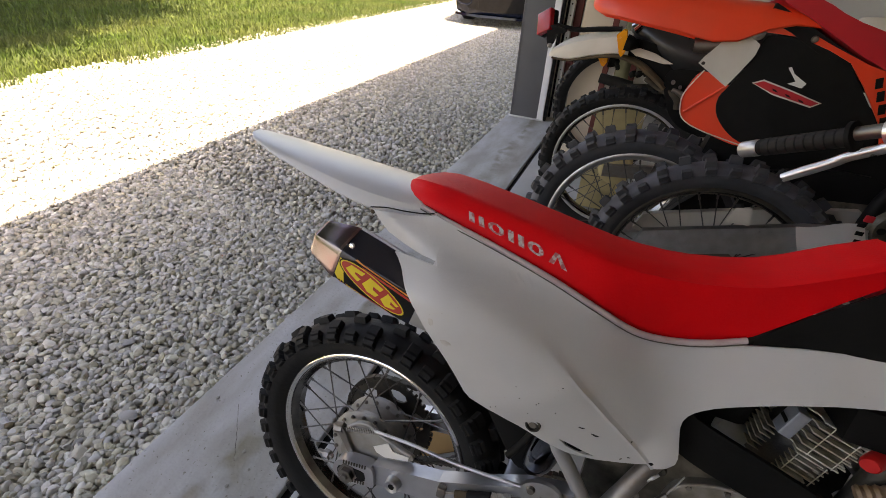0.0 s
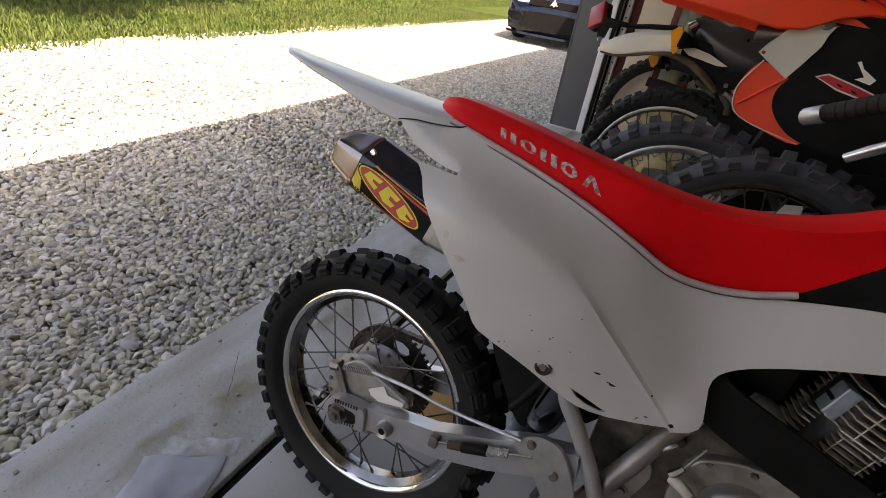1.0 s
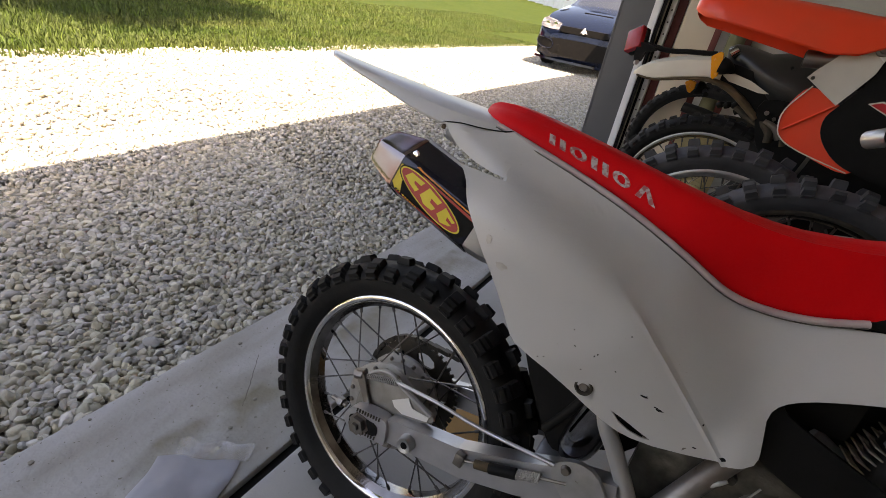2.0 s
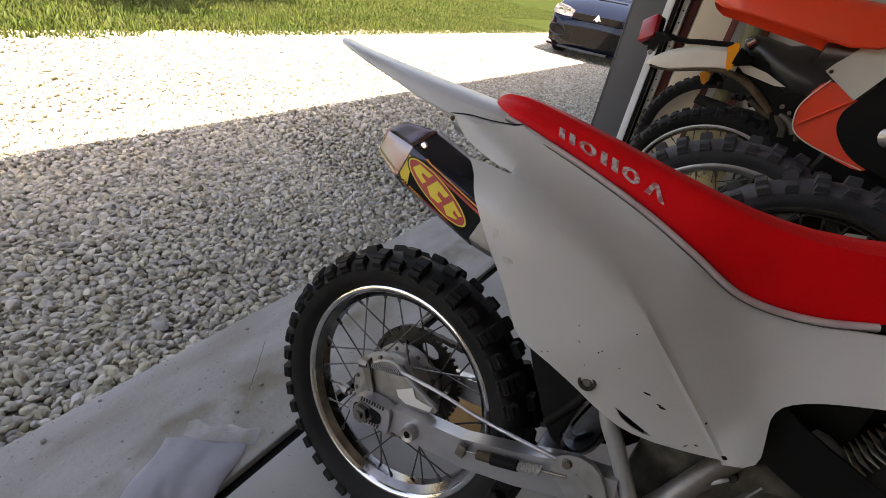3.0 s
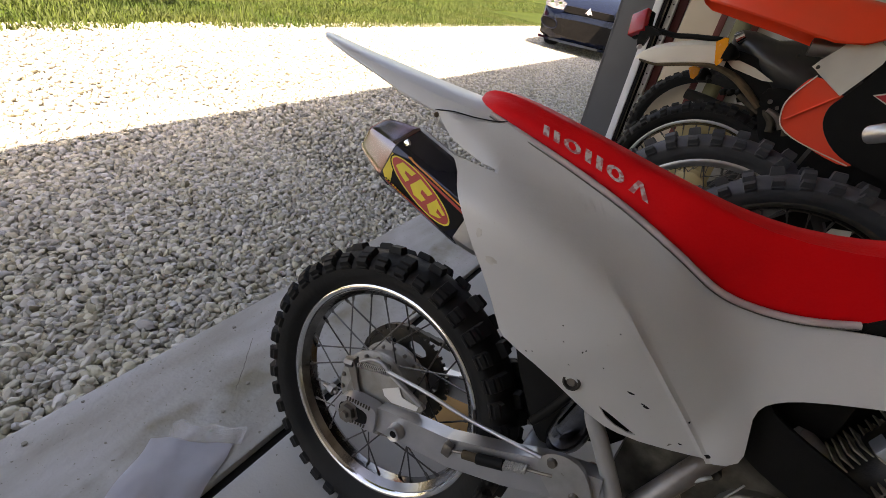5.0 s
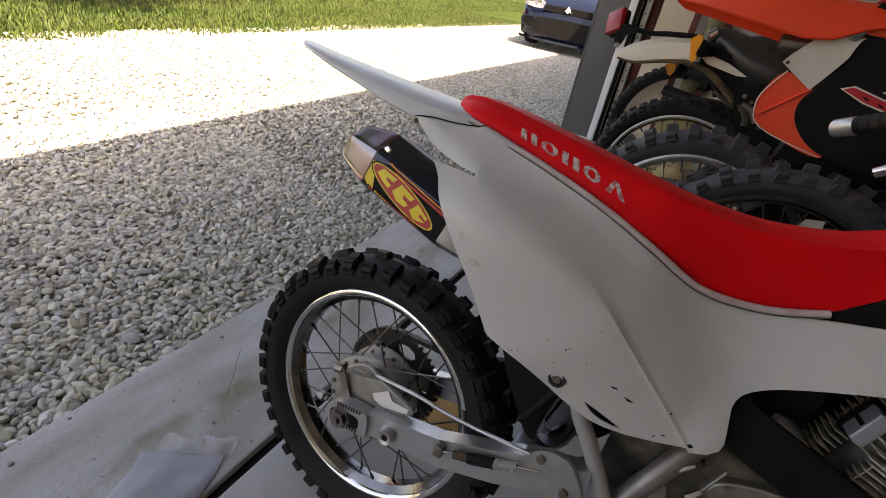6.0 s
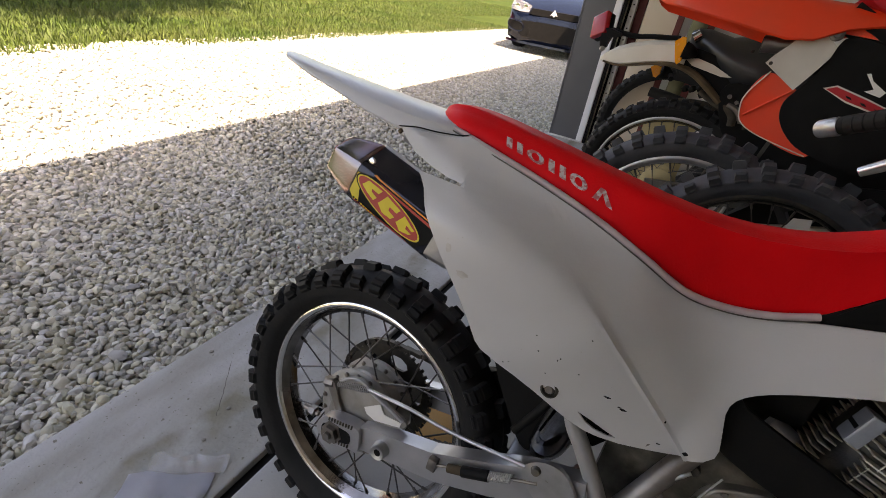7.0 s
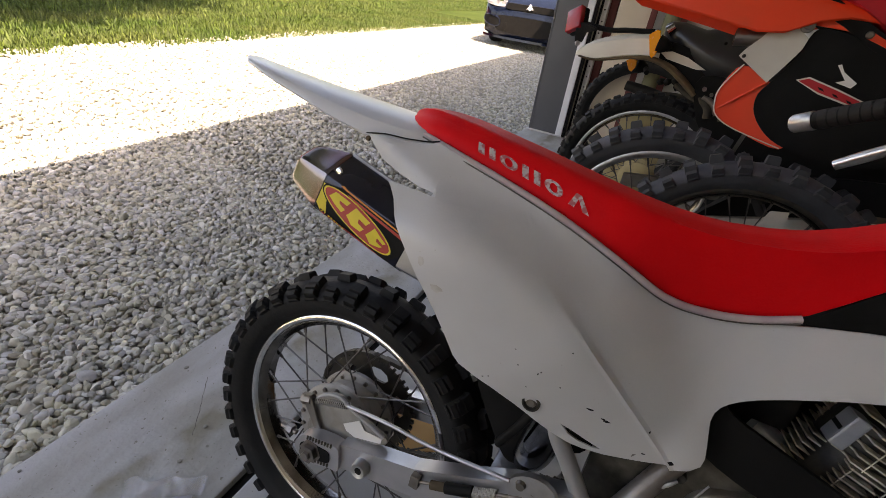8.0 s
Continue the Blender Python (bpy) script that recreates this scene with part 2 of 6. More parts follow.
def band_stain(m, colour, edge, reach):
    """A damp, dirty band along the slab: starts about x = edge, wanders, and breaks up."""
    n, l = m.node_tree.nodes, m.node_tree.links
    base = n["Principled BSDF"].inputs["Base Color"]
    was = base.links[0].from_socket
    co = n.new("ShaderNodeTexCoord")
    xyz = n.new("ShaderNodeSeparateXYZ")
    l.new(co.outputs["Object"], xyz.inputs[0])
    wander, patch = n.new("ShaderNodeTexNoise"), n.new("ShaderNodeTexNoise")
    wander.inputs["Scale"].default_value, patch.inputs["Scale"].default_value = 3.5, 9.0
    patch.inputs["Detail"].default_value = 8
    for q in (wander, patch):
        l.new(co.outputs["Object"], q.inputs["Vector"])
    shift = n.new("ShaderNodeMath")
    shift.operation = "MULTIPLY_ADD"
    shift.inputs[1].default_value = 0.16
    l.new(wander.outputs[0], shift.inputs[0])
    l.new(xyz.outputs[0], shift.inputs[2])
    rise_up, fall = n.new("ShaderNodeMapRange"), n.new("ShaderNodeMapRange")
    rise_up.inputs[1].default_value, rise_up.inputs[2].default_value = edge + 0.08, edge + 0.10
    fall.inputs[1].default_value, fall.inputs[2].default_value = edge + 0.08 + reach, edge + 0.11
    l.new(shift.outputs[0], rise_up.inputs[0])
    l.new(shift.outputs[0], fall.inputs[0])
    cut = n.new("ShaderNodeMapRange")
    cut.inputs[1].default_value, cut.inputs[2].default_value = 0.38, 0.62
    l.new(patch.outputs[0], cut.inputs[0])
    prod = fall.outputs[0]
    for other in (rise_up.outputs[0], cut.outputs[0]):
        k = n.new("ShaderNodeMath")
        k.operation = "MULTIPLY"
        l.new(prod, k.inputs[0])
        l.new(other, k.inputs[1])
        prod = k.outputs[0]
    mix = n.new("ShaderNodeMix")
    mix.data_type = "RGBA"
    mix.inputs[7].default_value = (*colour, 1)
    l.new(prod, mix.inputs[0])
    l.new(was, mix.inputs[6])
    l.new(mix.outputs[2], base)


band_stain(M_CONCRETE, (0.22, 0.205, 0.15), -0.66, 0.16)


# ---- shape helpers ----
def mesh_of(name, bm, material, smooth=True, angle=38):
    bmesh.ops.recalc_face_normals(bm, faces=bm.faces)
    me = bpy.data.meshes.new(name)
    bm.to_mesh(me)
    bm.free()
    me.materials.append(material)
    if smooth:
        me.polygons.foreach_set("use_smooth", [True] * len(me.polygons))
        me.set_sharp_from_angle(angle=radians(angle))
    return me


def part(name, bm, material, parent, label="", smooth=True, angle=38):
    ob = new(name, mesh_of(name, bm, material, smooth, angle))
    ob.parent = parent
    return tagged(ob, label)


def solo(name, bm, material, label, category, kind="", group="", smooth=True, angle=38, at=None):
    ob = new(name, mesh_of(name, bm, material, smooth, angle))
    if at:
        ob.matrix_basis = at
    return tagged(ob, label, category, group, kind)


def empty(name, at, label, category, group=""):
    ob = new(name)
    ob.matrix_basis = at
    ob.empty_display_size = 0.1
    return tagged(ob, label, category, group)


def add_box(bm, x0, x1, y0, y1, z0, z1, bevel=0.0, m=None):
    r = bmesh.ops.create_cube(bm, size=1)
    vs = r["verts"]
    bmesh.ops.transform(bm, verts=vs, matrix=Matrix.Translation(((x0 + x1) / 2, (y0 + y1) / 2, (z0 + z1) / 2)) @ Matrix.Diagonal((x1 - x0, y1 - y0, z1 - z0, 1)))
    if m:
        bmesh.ops.transform(bm, verts=vs, matrix=m)
    if bevel:
        es = list({e for v in vs for e in v.link_edges})
        bmesh.ops.bevel(bm, geom=es, offset=bevel, segments=2, affect="EDGES", profile=0.6)
    return bm


def box(x0, x1, y0, y1, z0, z1, bevel=0.0, m=None):
    return add_box(bmesh.new(), x0, x1, y0, y1, z0, z1, bevel, m)


def ring_faces(bm, rings, closed=False, caps=True):
    n = len(rings[0])
    pairs = list(zip(rings, rings[1:])) + ([(rings[-1], rings[0])] if closed else [])
    for a, b in pairs:
        for i in range(n):
            bm.faces.new((a[i], a[(i + 1) % n], b[(i + 1) % n], b[i]))
    if caps and not closed:
        bm.faces.new(rings[0][::-1])
        bm.faces.new(rings[-1])


def add_tube(bm, pts, r, seg=12, smooth=True, flat=1.0):
    """A round bar along points; r is one radius or one for each point."""
    pts = [Vector(p) for p in pts]
    if smooth and len(pts) > 2:
        fine = []
        for i in range(len(pts) - 1):
            p0, p1, p2, p3 = pts[max(0, i - 1)], pts[i], pts[i + 1], pts[min(len(pts) - 1, i + 2)]
            for k in range(6):
                u = k / 6
                fine.append(0.5 * ((2 * p1) + (p2 - p0) * u + (2 * p0 - 5 * p1 + 4 * p2 - p3) * u * u + (3 * p1 - p0 - 3 * p2 + p3) * u ** 3))
        fine.append(pts[-1])
        rs = [np.interp(i / (len(fine) - 1), np.linspace(0, 1, len(pts)), r) for i in range(len(fine))] if isinstance(r, (list, tuple)) else [r] * len(fine)
        pts = fine
    else:
        rs = list(r) if isinstance(r, (list, tuple)) else [r] * len(pts)
    rings, side = [], None
    for i, p in enumerate(pts):
        d = (pts[min(i + 1, len(pts) - 1)] - pts[max(i - 1, 0)]).normalized()
        if side is None:
            side = d.cross(Vector((0, 0, 1)) if abs(d.z) < 0.9 else Vector((0, 1, 0))).normalized()
        else:
            side = (side - d * side.dot(d)).normalized()
        up = d.cross(side)
        rings.append([bm.verts.new(p + (side * math.cos(a) + up * math.sin(a) * flat) * rs[i]) for a in [2 * math.pi * k / seg for k in range(seg)]])
    ring_faces(bm, rings)
    return bm


def tube(pts, r, seg=12, smooth=True, flat=1.0):
    return add_tube(bmesh.new(), pts, r, seg, smooth, flat)


def add_spin(bm, profile, seg=48, centre=(0, 0, 0), closed=False):
    """Turns (radius, y) points about the y axis."""
    c = Vector(centre)
    rings = []
    for k in range(seg):
        a = 2 * math.pi * k / seg
        rings.append([bm.verts.new(c + Vector((r * math.cos(a), y, r * math.sin(a)))) for r, y in profile])
    n = len(profile)
    for k in range(seg):
        a, b = rings[k], rings[(k + 1) % seg]
        for i in range(n if closed else n - 1):
            bm.faces.new((a[i], b[i], b[(i + 1) % n], a[(i + 1) % n]))
    if not closed:
        for end in (0, -1):
            if profile[end][0] > 1e-4:
                bm.faces.new([r[end] for r in rings])
    bmesh.ops.remove_doubles(bm, verts=bm.verts, dist=1e-6)
    return bm


def spin(profile, seg=48, centre=(0, 0, 0), closed=False):
    return add_spin(bmesh.new(), profile, seg, centre, closed)


def loft(sections, caps=True):
    bm = bmesh.new()
    rings = [[bm.verts.new(p) for p in s] for s in sections]
    ring_faces(bm, rings, caps=caps)
    return bm


def smooth_outline(pts, steps=4):
    """A rounded closed outline through points."""
    out, n = [], len(pts)
    for i in range(n):
        p0, p1, p2, p3 = [np.array(pts[(i + k) % n]) for k in (-1, 0, 1, 2)]
        for k in range(steps):
            u = k / steps
            out.append(tuple(0.5 * (2 * p1 + (p2 - p0) * u + (2 * p0 - 5 * p1 + 4 * p2 - p3) * u * u + (3 * p1 - p0 - 3 * p2 + p3) * u ** 3)))
    return out


def plate(outline, yfun, thick=0.003, cut=0.012, holes=(), lines=()):
    """A shell seen from the side: an (x, z) outline, laid on the surface y = yfun(x, z), with thickness towards +y."""
    bm = bmesh.new()
    bm.faces.new([bm.verts.new((x, 0, z)) for x, z in outline])
    xs, zs = [p[0] for p in outline], [p[1] for p in outline]

    def slice_at(co, no):
        bmesh.ops.bisect_plane(bm, geom=bm.verts[:] + bm.edges[:] + bm.faces[:], plane_co=co, plane_no=no, dist=1e-6)
    for x in np.arange(min(xs) + cut, max(xs), cut):
        slice_at((x, 0, 0), (1, 0, 0))
    for z in np.arange(min(zs) + cut, max(zs), cut):
        slice_at((0, 0, z), (0, 0, 1))
    for (ax, az), (bx, bz) in lines:
        slice_at((ax, 0, az), (bz - az, 0, ax - bx))
    for hole in holes:
        n = len(hole)
        for (ax, az), (bx, bz) in zip(hole, hole[1:] + hole[:1]):
            slice_at((ax, 0, az), (bz - az, 0, ax - bx))
        sign = sum(ax * bz - bx * az for (ax, az), (bx, bz) in zip(hole, hole[1:] + hole[:1]))
        dead = []
        for f in bm.faces:
            c = f.calc_center_median()
            if all(((bx - ax) * (c.z - az) - (bz - az) * (c.x - ax)) * sign > 0 for (ax, az), (bx, bz) in zip(hole, hole[1:] + hole[:1])):
                dead.append(f)
        bmesh.ops.delete(bm, geom=dead, context="FACES")
    bmesh.ops.recalc_face_normals(bm, faces=bm.faces)
    back = bmesh.ops.duplicate(bm, geom=bm.verts[:] + bm.edges[:] + bm.faces[:])
    rims = [e for e in bm.edges if e.is_boundary]
    vmap = back["vert_map"]
    old = {v for v in back["geom"] if isinstance(v, bmesh.types.BMVert)}
    for e in rims:
        a, b = e.verts
        if a in old or b in old:
            continue
        bm.faces.new((a, b, vmap[b], vmap[a]))
    for v in bm.verts:
        v.co.y = yfun(v.co.x, v.co.z) + (thick if v in old else 0.0)
    return bm


def prism(outline, y0, y1, bevel=0.0):
    """A straight-sided solid from an (x, z) outline between y0 and y1."""
    bm = bmesh.new()
    ring_faces(bm, [[bm.verts.new((x, y, z)) for x, z in outline] for y in (y0, y1)])
    if bevel:
        bmesh.ops.bevel(bm, geom=[e for e in bm.edges if e.calc_face_angle(0) > 0.5], offset=bevel, segments=2, affect="EDGES")
    return bm


def grow(x, table):
    """Linear interpolation in a table of (x, value) pairs."""
    return float(np.interp(x, [p[0] for p in table], [p[1] for p in table]))


def ease(u):
    u = min(1.0, max(0.0, u))
    return u * u * (3 - 2 * u)


# ---- wheels ----
def tyre_mesh(radius, rim, width, knobs, block, seed, fill=0.66, lugs=False):
    """A knobby tyre about the y axis, moulded in one piece: casing, bead, blocks raised out of the tread and shoulders."""
    rng = random.Random(seed)
    bm = bmesh.new()
    top, w = radius - block, width / 2
    bend = radians(74)
    rt = (top - rim) * 0.52
    rows = [-1.0, -0.80, -0.64, -0.28, -0.17, 0.17, 0.28, 0.64, 0.80, 1.0]
    prof = [(top - rt + rt * math.cos(s * bend), w * math.sin(s * bend) / math.sin(bend)) for s in rows]
    r_sh = prof[0][0]
    side = [(rim + 0.004, 0.50), (rim + (r_sh - rim) * 0.35, 0.80), (rim + (r_sh - rim) * 0.62, 0.95), (r_sh - (r_sh - rim) * 0.10, 1.0)]
    ring = [(r, -w * k) for r, k in side] + prof + [(r, w * k) for r, k in side[::-1]] + [(rim - 0.006, w * 0.42), (rim - 0.006, -w * 0.42)]
    seg = knobs * 2
    grid = []
    for k in range(seg):
        a = 2 * math.pi * (k + (2 * fill - 1 if k % 2 else 0.0)) / seg
        grid.append([bm.verts.new((r * math.cos(a), y, r * math.sin(a))) for r, y in ring])
    n, first = len(ring), len(side)
    raised = []
    for k in range(seg):
        for i in range(n):
            f = bm.faces.new((grid[k][i], grid[(k + 1) % seg][i], grid[(k + 1) % seg][(i + 1) % n], grid[k][(i + 1) % n]))
            t = i - first
            f.material_index = 1 if 0 <= t <= 8 else 0
            odd = (k // 2) % 2
            high = ((0, 1, 4, 7, 8) if odd else (0, 1, 2, 6, 7, 8)) if lugs else ((4, 0, 8) if odd else (2, 6, 0, 8))
            if k % 2 == 0 and t in high:
                raised.append((f, block * rng.uniform(0.94, 1.04)))
            elif k % 2 == 0 and t in (-1, 9):
                raised.append((f, block * 0.55))
    bmesh.ops.recalc_face_normals(bm, faces=bm.faces)
    for f, lift in raised:
        out = f.normal.copy()
        mid = f.calc_center_median()
        rad = Vector((mid.x, 0, mid.z)).normalized()
        out = (out * 0.6 + rad * 0.4).normalized()
        f.material_index = 0
        for step, shrink, depth in ((0, 0.93, 0.72), (1, 0.86, 0.28)):
            f = bmesh.ops.extrude_discrete_faces(bm, faces=[f])["faces"][0]
            c = f.calc_center_median()
            for v in f.verts:
                v.co = c + (v.co - c) * shrink + out * lift * depth
    return mesh_of("tyre", bm, M_RUBBER, angle=36)


def wheel(parent, name, centre, radius, rim, width, knobs, block, seed, rubber, spokes=32, rim_mat=None, hub_mat=None, hub_r=0.062, label="", hub_half=0.045, fill=0.66, lugs=False):
    """hub > tyre, rim, spokes"""
    cx, cy, cz = centre
    rim_mat, hub_mat = rim_mat or M_CHROME, hub_mat or M_ALLOY
    h = hub_half
    hub = part(name, spin([(0, -h - 0.012), (0.018, -h - 0.012), (0.022, -h), (hub_r, -h + 0.004), (hub_r + 0.006, -h + 0.008), (hub_r + 0.006, -h + 0.016), (hub_r - 0.006, -h + 0.02),
                          (hub_r * 0.8, 0), (hub_r - 0.008, h - 0.02), (hub_r + 0.006, h - 0.014), (hub_r + 0.006, h - 0.006), (hub_r - 0.01, h), (0.02, h), (0.016, h + 0.01), (0, h + 0.01)], 40), hub_mat, parent, label)
    hub.location = centre
    t = new("tyre", tyre_mesh(radius, rim, width, knobs, block, seed, fill, lugs))
    t.data.materials[0] = rubber
    t.data.materials.append(M_DUST_SHEEN if rubber == M_RUBBER_OLD else rubber)
    t.parent = hub
    hw = width * 0.29
    lw = 2.0 if rim_mat == M_ALLOY else 1.0
    lip = [(rim + 0.006, -hw), (rim + 0.002, -hw - 0.0018), (rim - 0.002 * lw, -hw - 0.001), (rim - 0.006 * lw, -hw + 0.003), (rim - 0.008 * lw, -hw + 0.008), (rim - 0.004, -hw + 0.009), (rim + 0.005, -hw + 0.004)]
    rm = spin(lip, 96, closed=True)
    add_spin(rm, [(r, -y) for r, y in lip[::-1]], 96, closed=True)
    rm = part("rim", rm, rim_mat, hub)
    part("rim_well", spin([(rim - 0.0075, -hw + 0.006), (rim - 0.013, -hw * 0.62), (rim - 0.019, -hw * 0.38), (rim - 0.0195, 0), (rim - 0.019, hw * 0.38), (rim - 0.013, hw * 0.62), (rim - 0.0075, hw - 0.006), (rim - 0.004, hw - 0.007), (rim - 0.012, hw * 0.4), (rim - 0.012, -hw * 0.4), (rim - 0.004, -hw + 0.007)], 96, closed=True), M_WELL, rm, "dark inner rim well")
    L = rim - 0.014
    sp = None
    for k in range(spokes):
        a = 2 * math.pi * (k + 0.5) / spokes
        side = -1 if k % 2 else 1
        b = a + (0.62 if (k // 2) % 2 else -0.62)
        p0 = Vector((hub_r * math.cos(b), side * (h - 0.012), hub_r * math.sin(b)))
        p1 = Vector((L * math.cos(a), side * 0.006, L * math.sin(a)))
        if sp is None:
            length = (p1 - p0).length
            bm = tube([(0, 0, 0), (0, 0, length * 0.9), (0, 0, length * 0.9), (0, 0, length)], [0.0017, 0.0017, 0.0032, 0.0032], 6, smooth=False)
            sp = mesh_of("spoke", bm, M_SPOKE)
        ob = new("spoke", sp)
        ob.parent = hub
        ob.matrix_basis = Matrix.Translation(p0) @ (p1 - p0).to_track_quat("Z", "Y").to_matrix().to_4x4() @ Matrix.Diagonal((1, 1, (p1 - p0).length / length, 1))
    return hub


# ---- structure: ground, drive, lawn, garage ----
def rise(x, y):
    far = math.hypot(x, y)
    return 1.5 * ease((far - 20) / 70)


def ground():
    bm = bmesh.new()
    xs = [-600, -250, -120, -80, -60, -45, -35, -28, -22, -18, -14, -11, -9, -7, -5.6, -5.1, -3, 0, 6, 12, 30, 120, 600]
    ys = [-600, -250, -120, -60, -30, -15, -8, -3, 0, 3, 6, 9, 12, 15, 19, 24, 30, 38, 48, 60, 80, 120, 250, 600]
    grid = [[bm.verts.new((x, y, -0.075 + (0.045 * ease((-5.0 - x) / 0.5) if x < -5 else 0) + rise(x, y))) for y in ys] for x in xs]
    for i in range(len(xs) - 1):
        for j in range(len(ys) - 1):
            bm.faces.new((grid[i][j], grid[i + 1][j], grid[i + 1][j + 1], grid[i][j + 1]))
    solo("ground", bm, M_LAWN, "mown green lawn reaching away from the gravel drive", "lawn", "structure")
    # One gravel bed in two tones: shade and sunlight put into the colour.
    solo("gravel_bed", box(-2.9, -0.87, -14, 40, -0.16, -0.041), M_BED, "packed bed of the pale gravel drive, painted darker for shade", "drive", "structure", smooth=False)
    solo("gravel_bed", box(-5.35, -2.9, -14, 40, -0.16, -0.041), M_BED_SUNLIT, "bed under the sunlit gravel, painted paler for sunlight", "drive", "structure", smooth=False)


def lawn_edge(y):
    return -4.97 + 0.06 * math.sin(y * 1.7) + 0.04 * math.sin(y * 4.1 + 1) + 0.05 * max(0, y - 5)


ground()
solo("apron_slab", box(-0.868, -0.446, -6, 9, -0.14, 0.0, 0.006), M_CONCRETE, "weathered grey concrete strip at the garage threshold", "concrete slab", "structure", smooth=False)
solo("floor", box(-0.418, 6.2, -4.4, 5.3, -0.14, -0.004, 0.005), M_FLOOR, "grey concrete garage floor with scattered specks", "floor", "structure", smooth=False)
solo("joint_seal", box(-0.446, -0.418, -6, 9, -0.14, -0.022), M_BLACK, "dark sunken joint between the slab and the floor", "joint", "structure", smooth=False)

# Near jamb and door head are unseen; opening enlarged to let in more light.
X_OUT, X_IN, Y_JAMB, Y_JAMB2, DOOR_H = -0.80, -0.56, 4.075, -4.1, 2.4
solo("wall_front_far", box(X_OUT, X_IN, Y_JAMB + 0.02, 9.0, -0.02, 2.9), M_SIDING, "outside wall of the garage beside the door opening", "wall", "structure", smooth=False)
solo("wall_front_near", box(X_OUT, X_IN, -6.0, Y_JAMB2, -0.02, 2.9), M_SIDING, "outside wall of the garage on the near side of the opening", "wall", "structure", smooth=False)
solo("wall_front_header", box(X_OUT, X_IN, Y_JAMB2, Y_JAMB + 0.02, DOOR_H, 2.9), M_SIDING, "wall above the garage door opening", "wall", "structure", smooth=False)
solo("wall_side_far", box(X_IN, 6.2, 5.1, 5.3, -0.02, 2.9), M_DRYWALL, "pale board wall at the side of the garage", "wall", "structure", smooth=False)
# Unseen walls and ceiling, kept pale to bounce light inside.
solo("wall_side_near", box(X_IN, 6.2, -4.4, -4.2, -0.02, 2.9), M_DRYWALL, "plain grey side wall of the garage", "wall", "structure", smooth=False)
solo("wall_back", box(6.0, 6.2, -4.4, 5.3, -0.02, 2.9), M_DRYWALL, "plain grey back wall of the garage", "wall", "structure", smooth=False)
solo("ceiling", box(X_IN, 6.2, -4.4, 5.3, 2.62, 2.7), M_DRYWALL, "plain garage ceiling", "ceiling", "structure", smooth=False)
roof = bmesh.new()
ring_faces(roof, [[roof.verts.new((x, y, z)) for x, z in ((-1.26, 2.56), (2.7, 4.3), (6.6, 2.56), (6.6, 2.68), (2.7, 4.44), (-1.26, 2.68))] for y in (-6.4, 9.4)])
solo("roof", roof, M_ROOF, "dark shingled pitched roof of the garage", "roof", "structure", smooth=False)


def door_jamb():
    j = empty("door_jamb", pose(0, Y_JAMB, 0), "dark grey metal clad jamb of the garage door opening", "door jamb")
    j["kind"] = "structure"
    part("cladding", box(-0.826, -0.604, -0.018, 0.02, 0.0, DOOR_H, 0.003), M_JAMB, j)
    part("corner_trim", box(-0.84, -0.826, -0.022, 0.06, 0.0, DOOR_H, 0.002), M_JAMB, j)
    part("door_stop", box(-0.604, -0.552, -0.032, 0.02, 0.012, DOOR_H, 0.004), M_WHITE_TRIM, j, "white vinyl door stop strip")
    part("weather_seal", box(-0.552, -0.532, -0.02, 0.03, 0.0, DOOR_H, 0.004), M_BLACK, j, "black rubber weather seal")
    part("foot_flashing", box(-0.85, -0.55, -0.03, 0.0, -0.001, 0.012, 0.003), M_GALV, j, "thin metal flashing at the foot")


door_jamb()


def door_track():
    tr = empty("door_track", pose(0, 4.2, 0), "galvanised garage door track with punched holes", "door track")
    part("angle", box(-0.520, -0.484, 0.0, 0.004, 0.0, 2.15), M_GALV, tr, smooth=False)
    part("channel", box(-0.540, -0.520, 0.0, 0.05, 0.0, 2.15, 0.004), M_BLACK, tr)
    hole = mesh_of("hole", spin([(0, -0.0015), (0.006, -0.0015), (0.006, 0.0), (0, 0.0)], 10), M_BLACK)
    for k in range(26):
        o = new("hole", hole)
        o.parent = tr
        o.location = (-0.502, -0.0005, 0.08 + k * 0.08)
    st = solo("wall_stud", box(-0.484, -0.425, 4.27, 4.31, -0.004, 2.62, 0.003), M_RUST, "red-brown painted timber stud", "stud", "structure")


door_track()


# ---- the near dirt bike ----
LEAN_DEG = 15.0
bike = empty("dirt_bike", pose(-0.202, 0.633, -0.006, -LEAN_DEG), "white trail bike with a red seat, leaning on its side stand", "motorcycle")
MID = 0.022                      # the bike's middle plane
WHEEL = (0.0, MID, 0.298)

rear = wheel(bike, "rear_wheel", WHEEL, 0.306, 0.2205, 0.100, 40, 0.013, 3, M_RUBBER, 32, M_CHROME, M_HUB, 0.084, "spoked rear wheel with alloy drum hub", 0.038, fill=0.62, lugs=True)
part("brake_plate", spin([(0, -0.072), (0.016, -0.072), (0.02, -0.062), (0.05, -0.058), (0.054, -0.052), (0.054, -0.044), (0, -0.044)], 36), M_HUB, rear, "grey drum brake back plate")
rivet = mesh_of("hub_bolt", spin([(0, -0.004), (0.004, -0.004), (0.005, 0), (0, 0)], 8), M_STEEL)
for k in range(36):
    o = new("hub_bolt", rivet)
    o.parent = rear
    a = (k % 18) * 0.349
    o.location = (0.0805 * math.cos(a), -0.0345 if k < 18 else 0.0215, 0.0805 * math.sin(a))


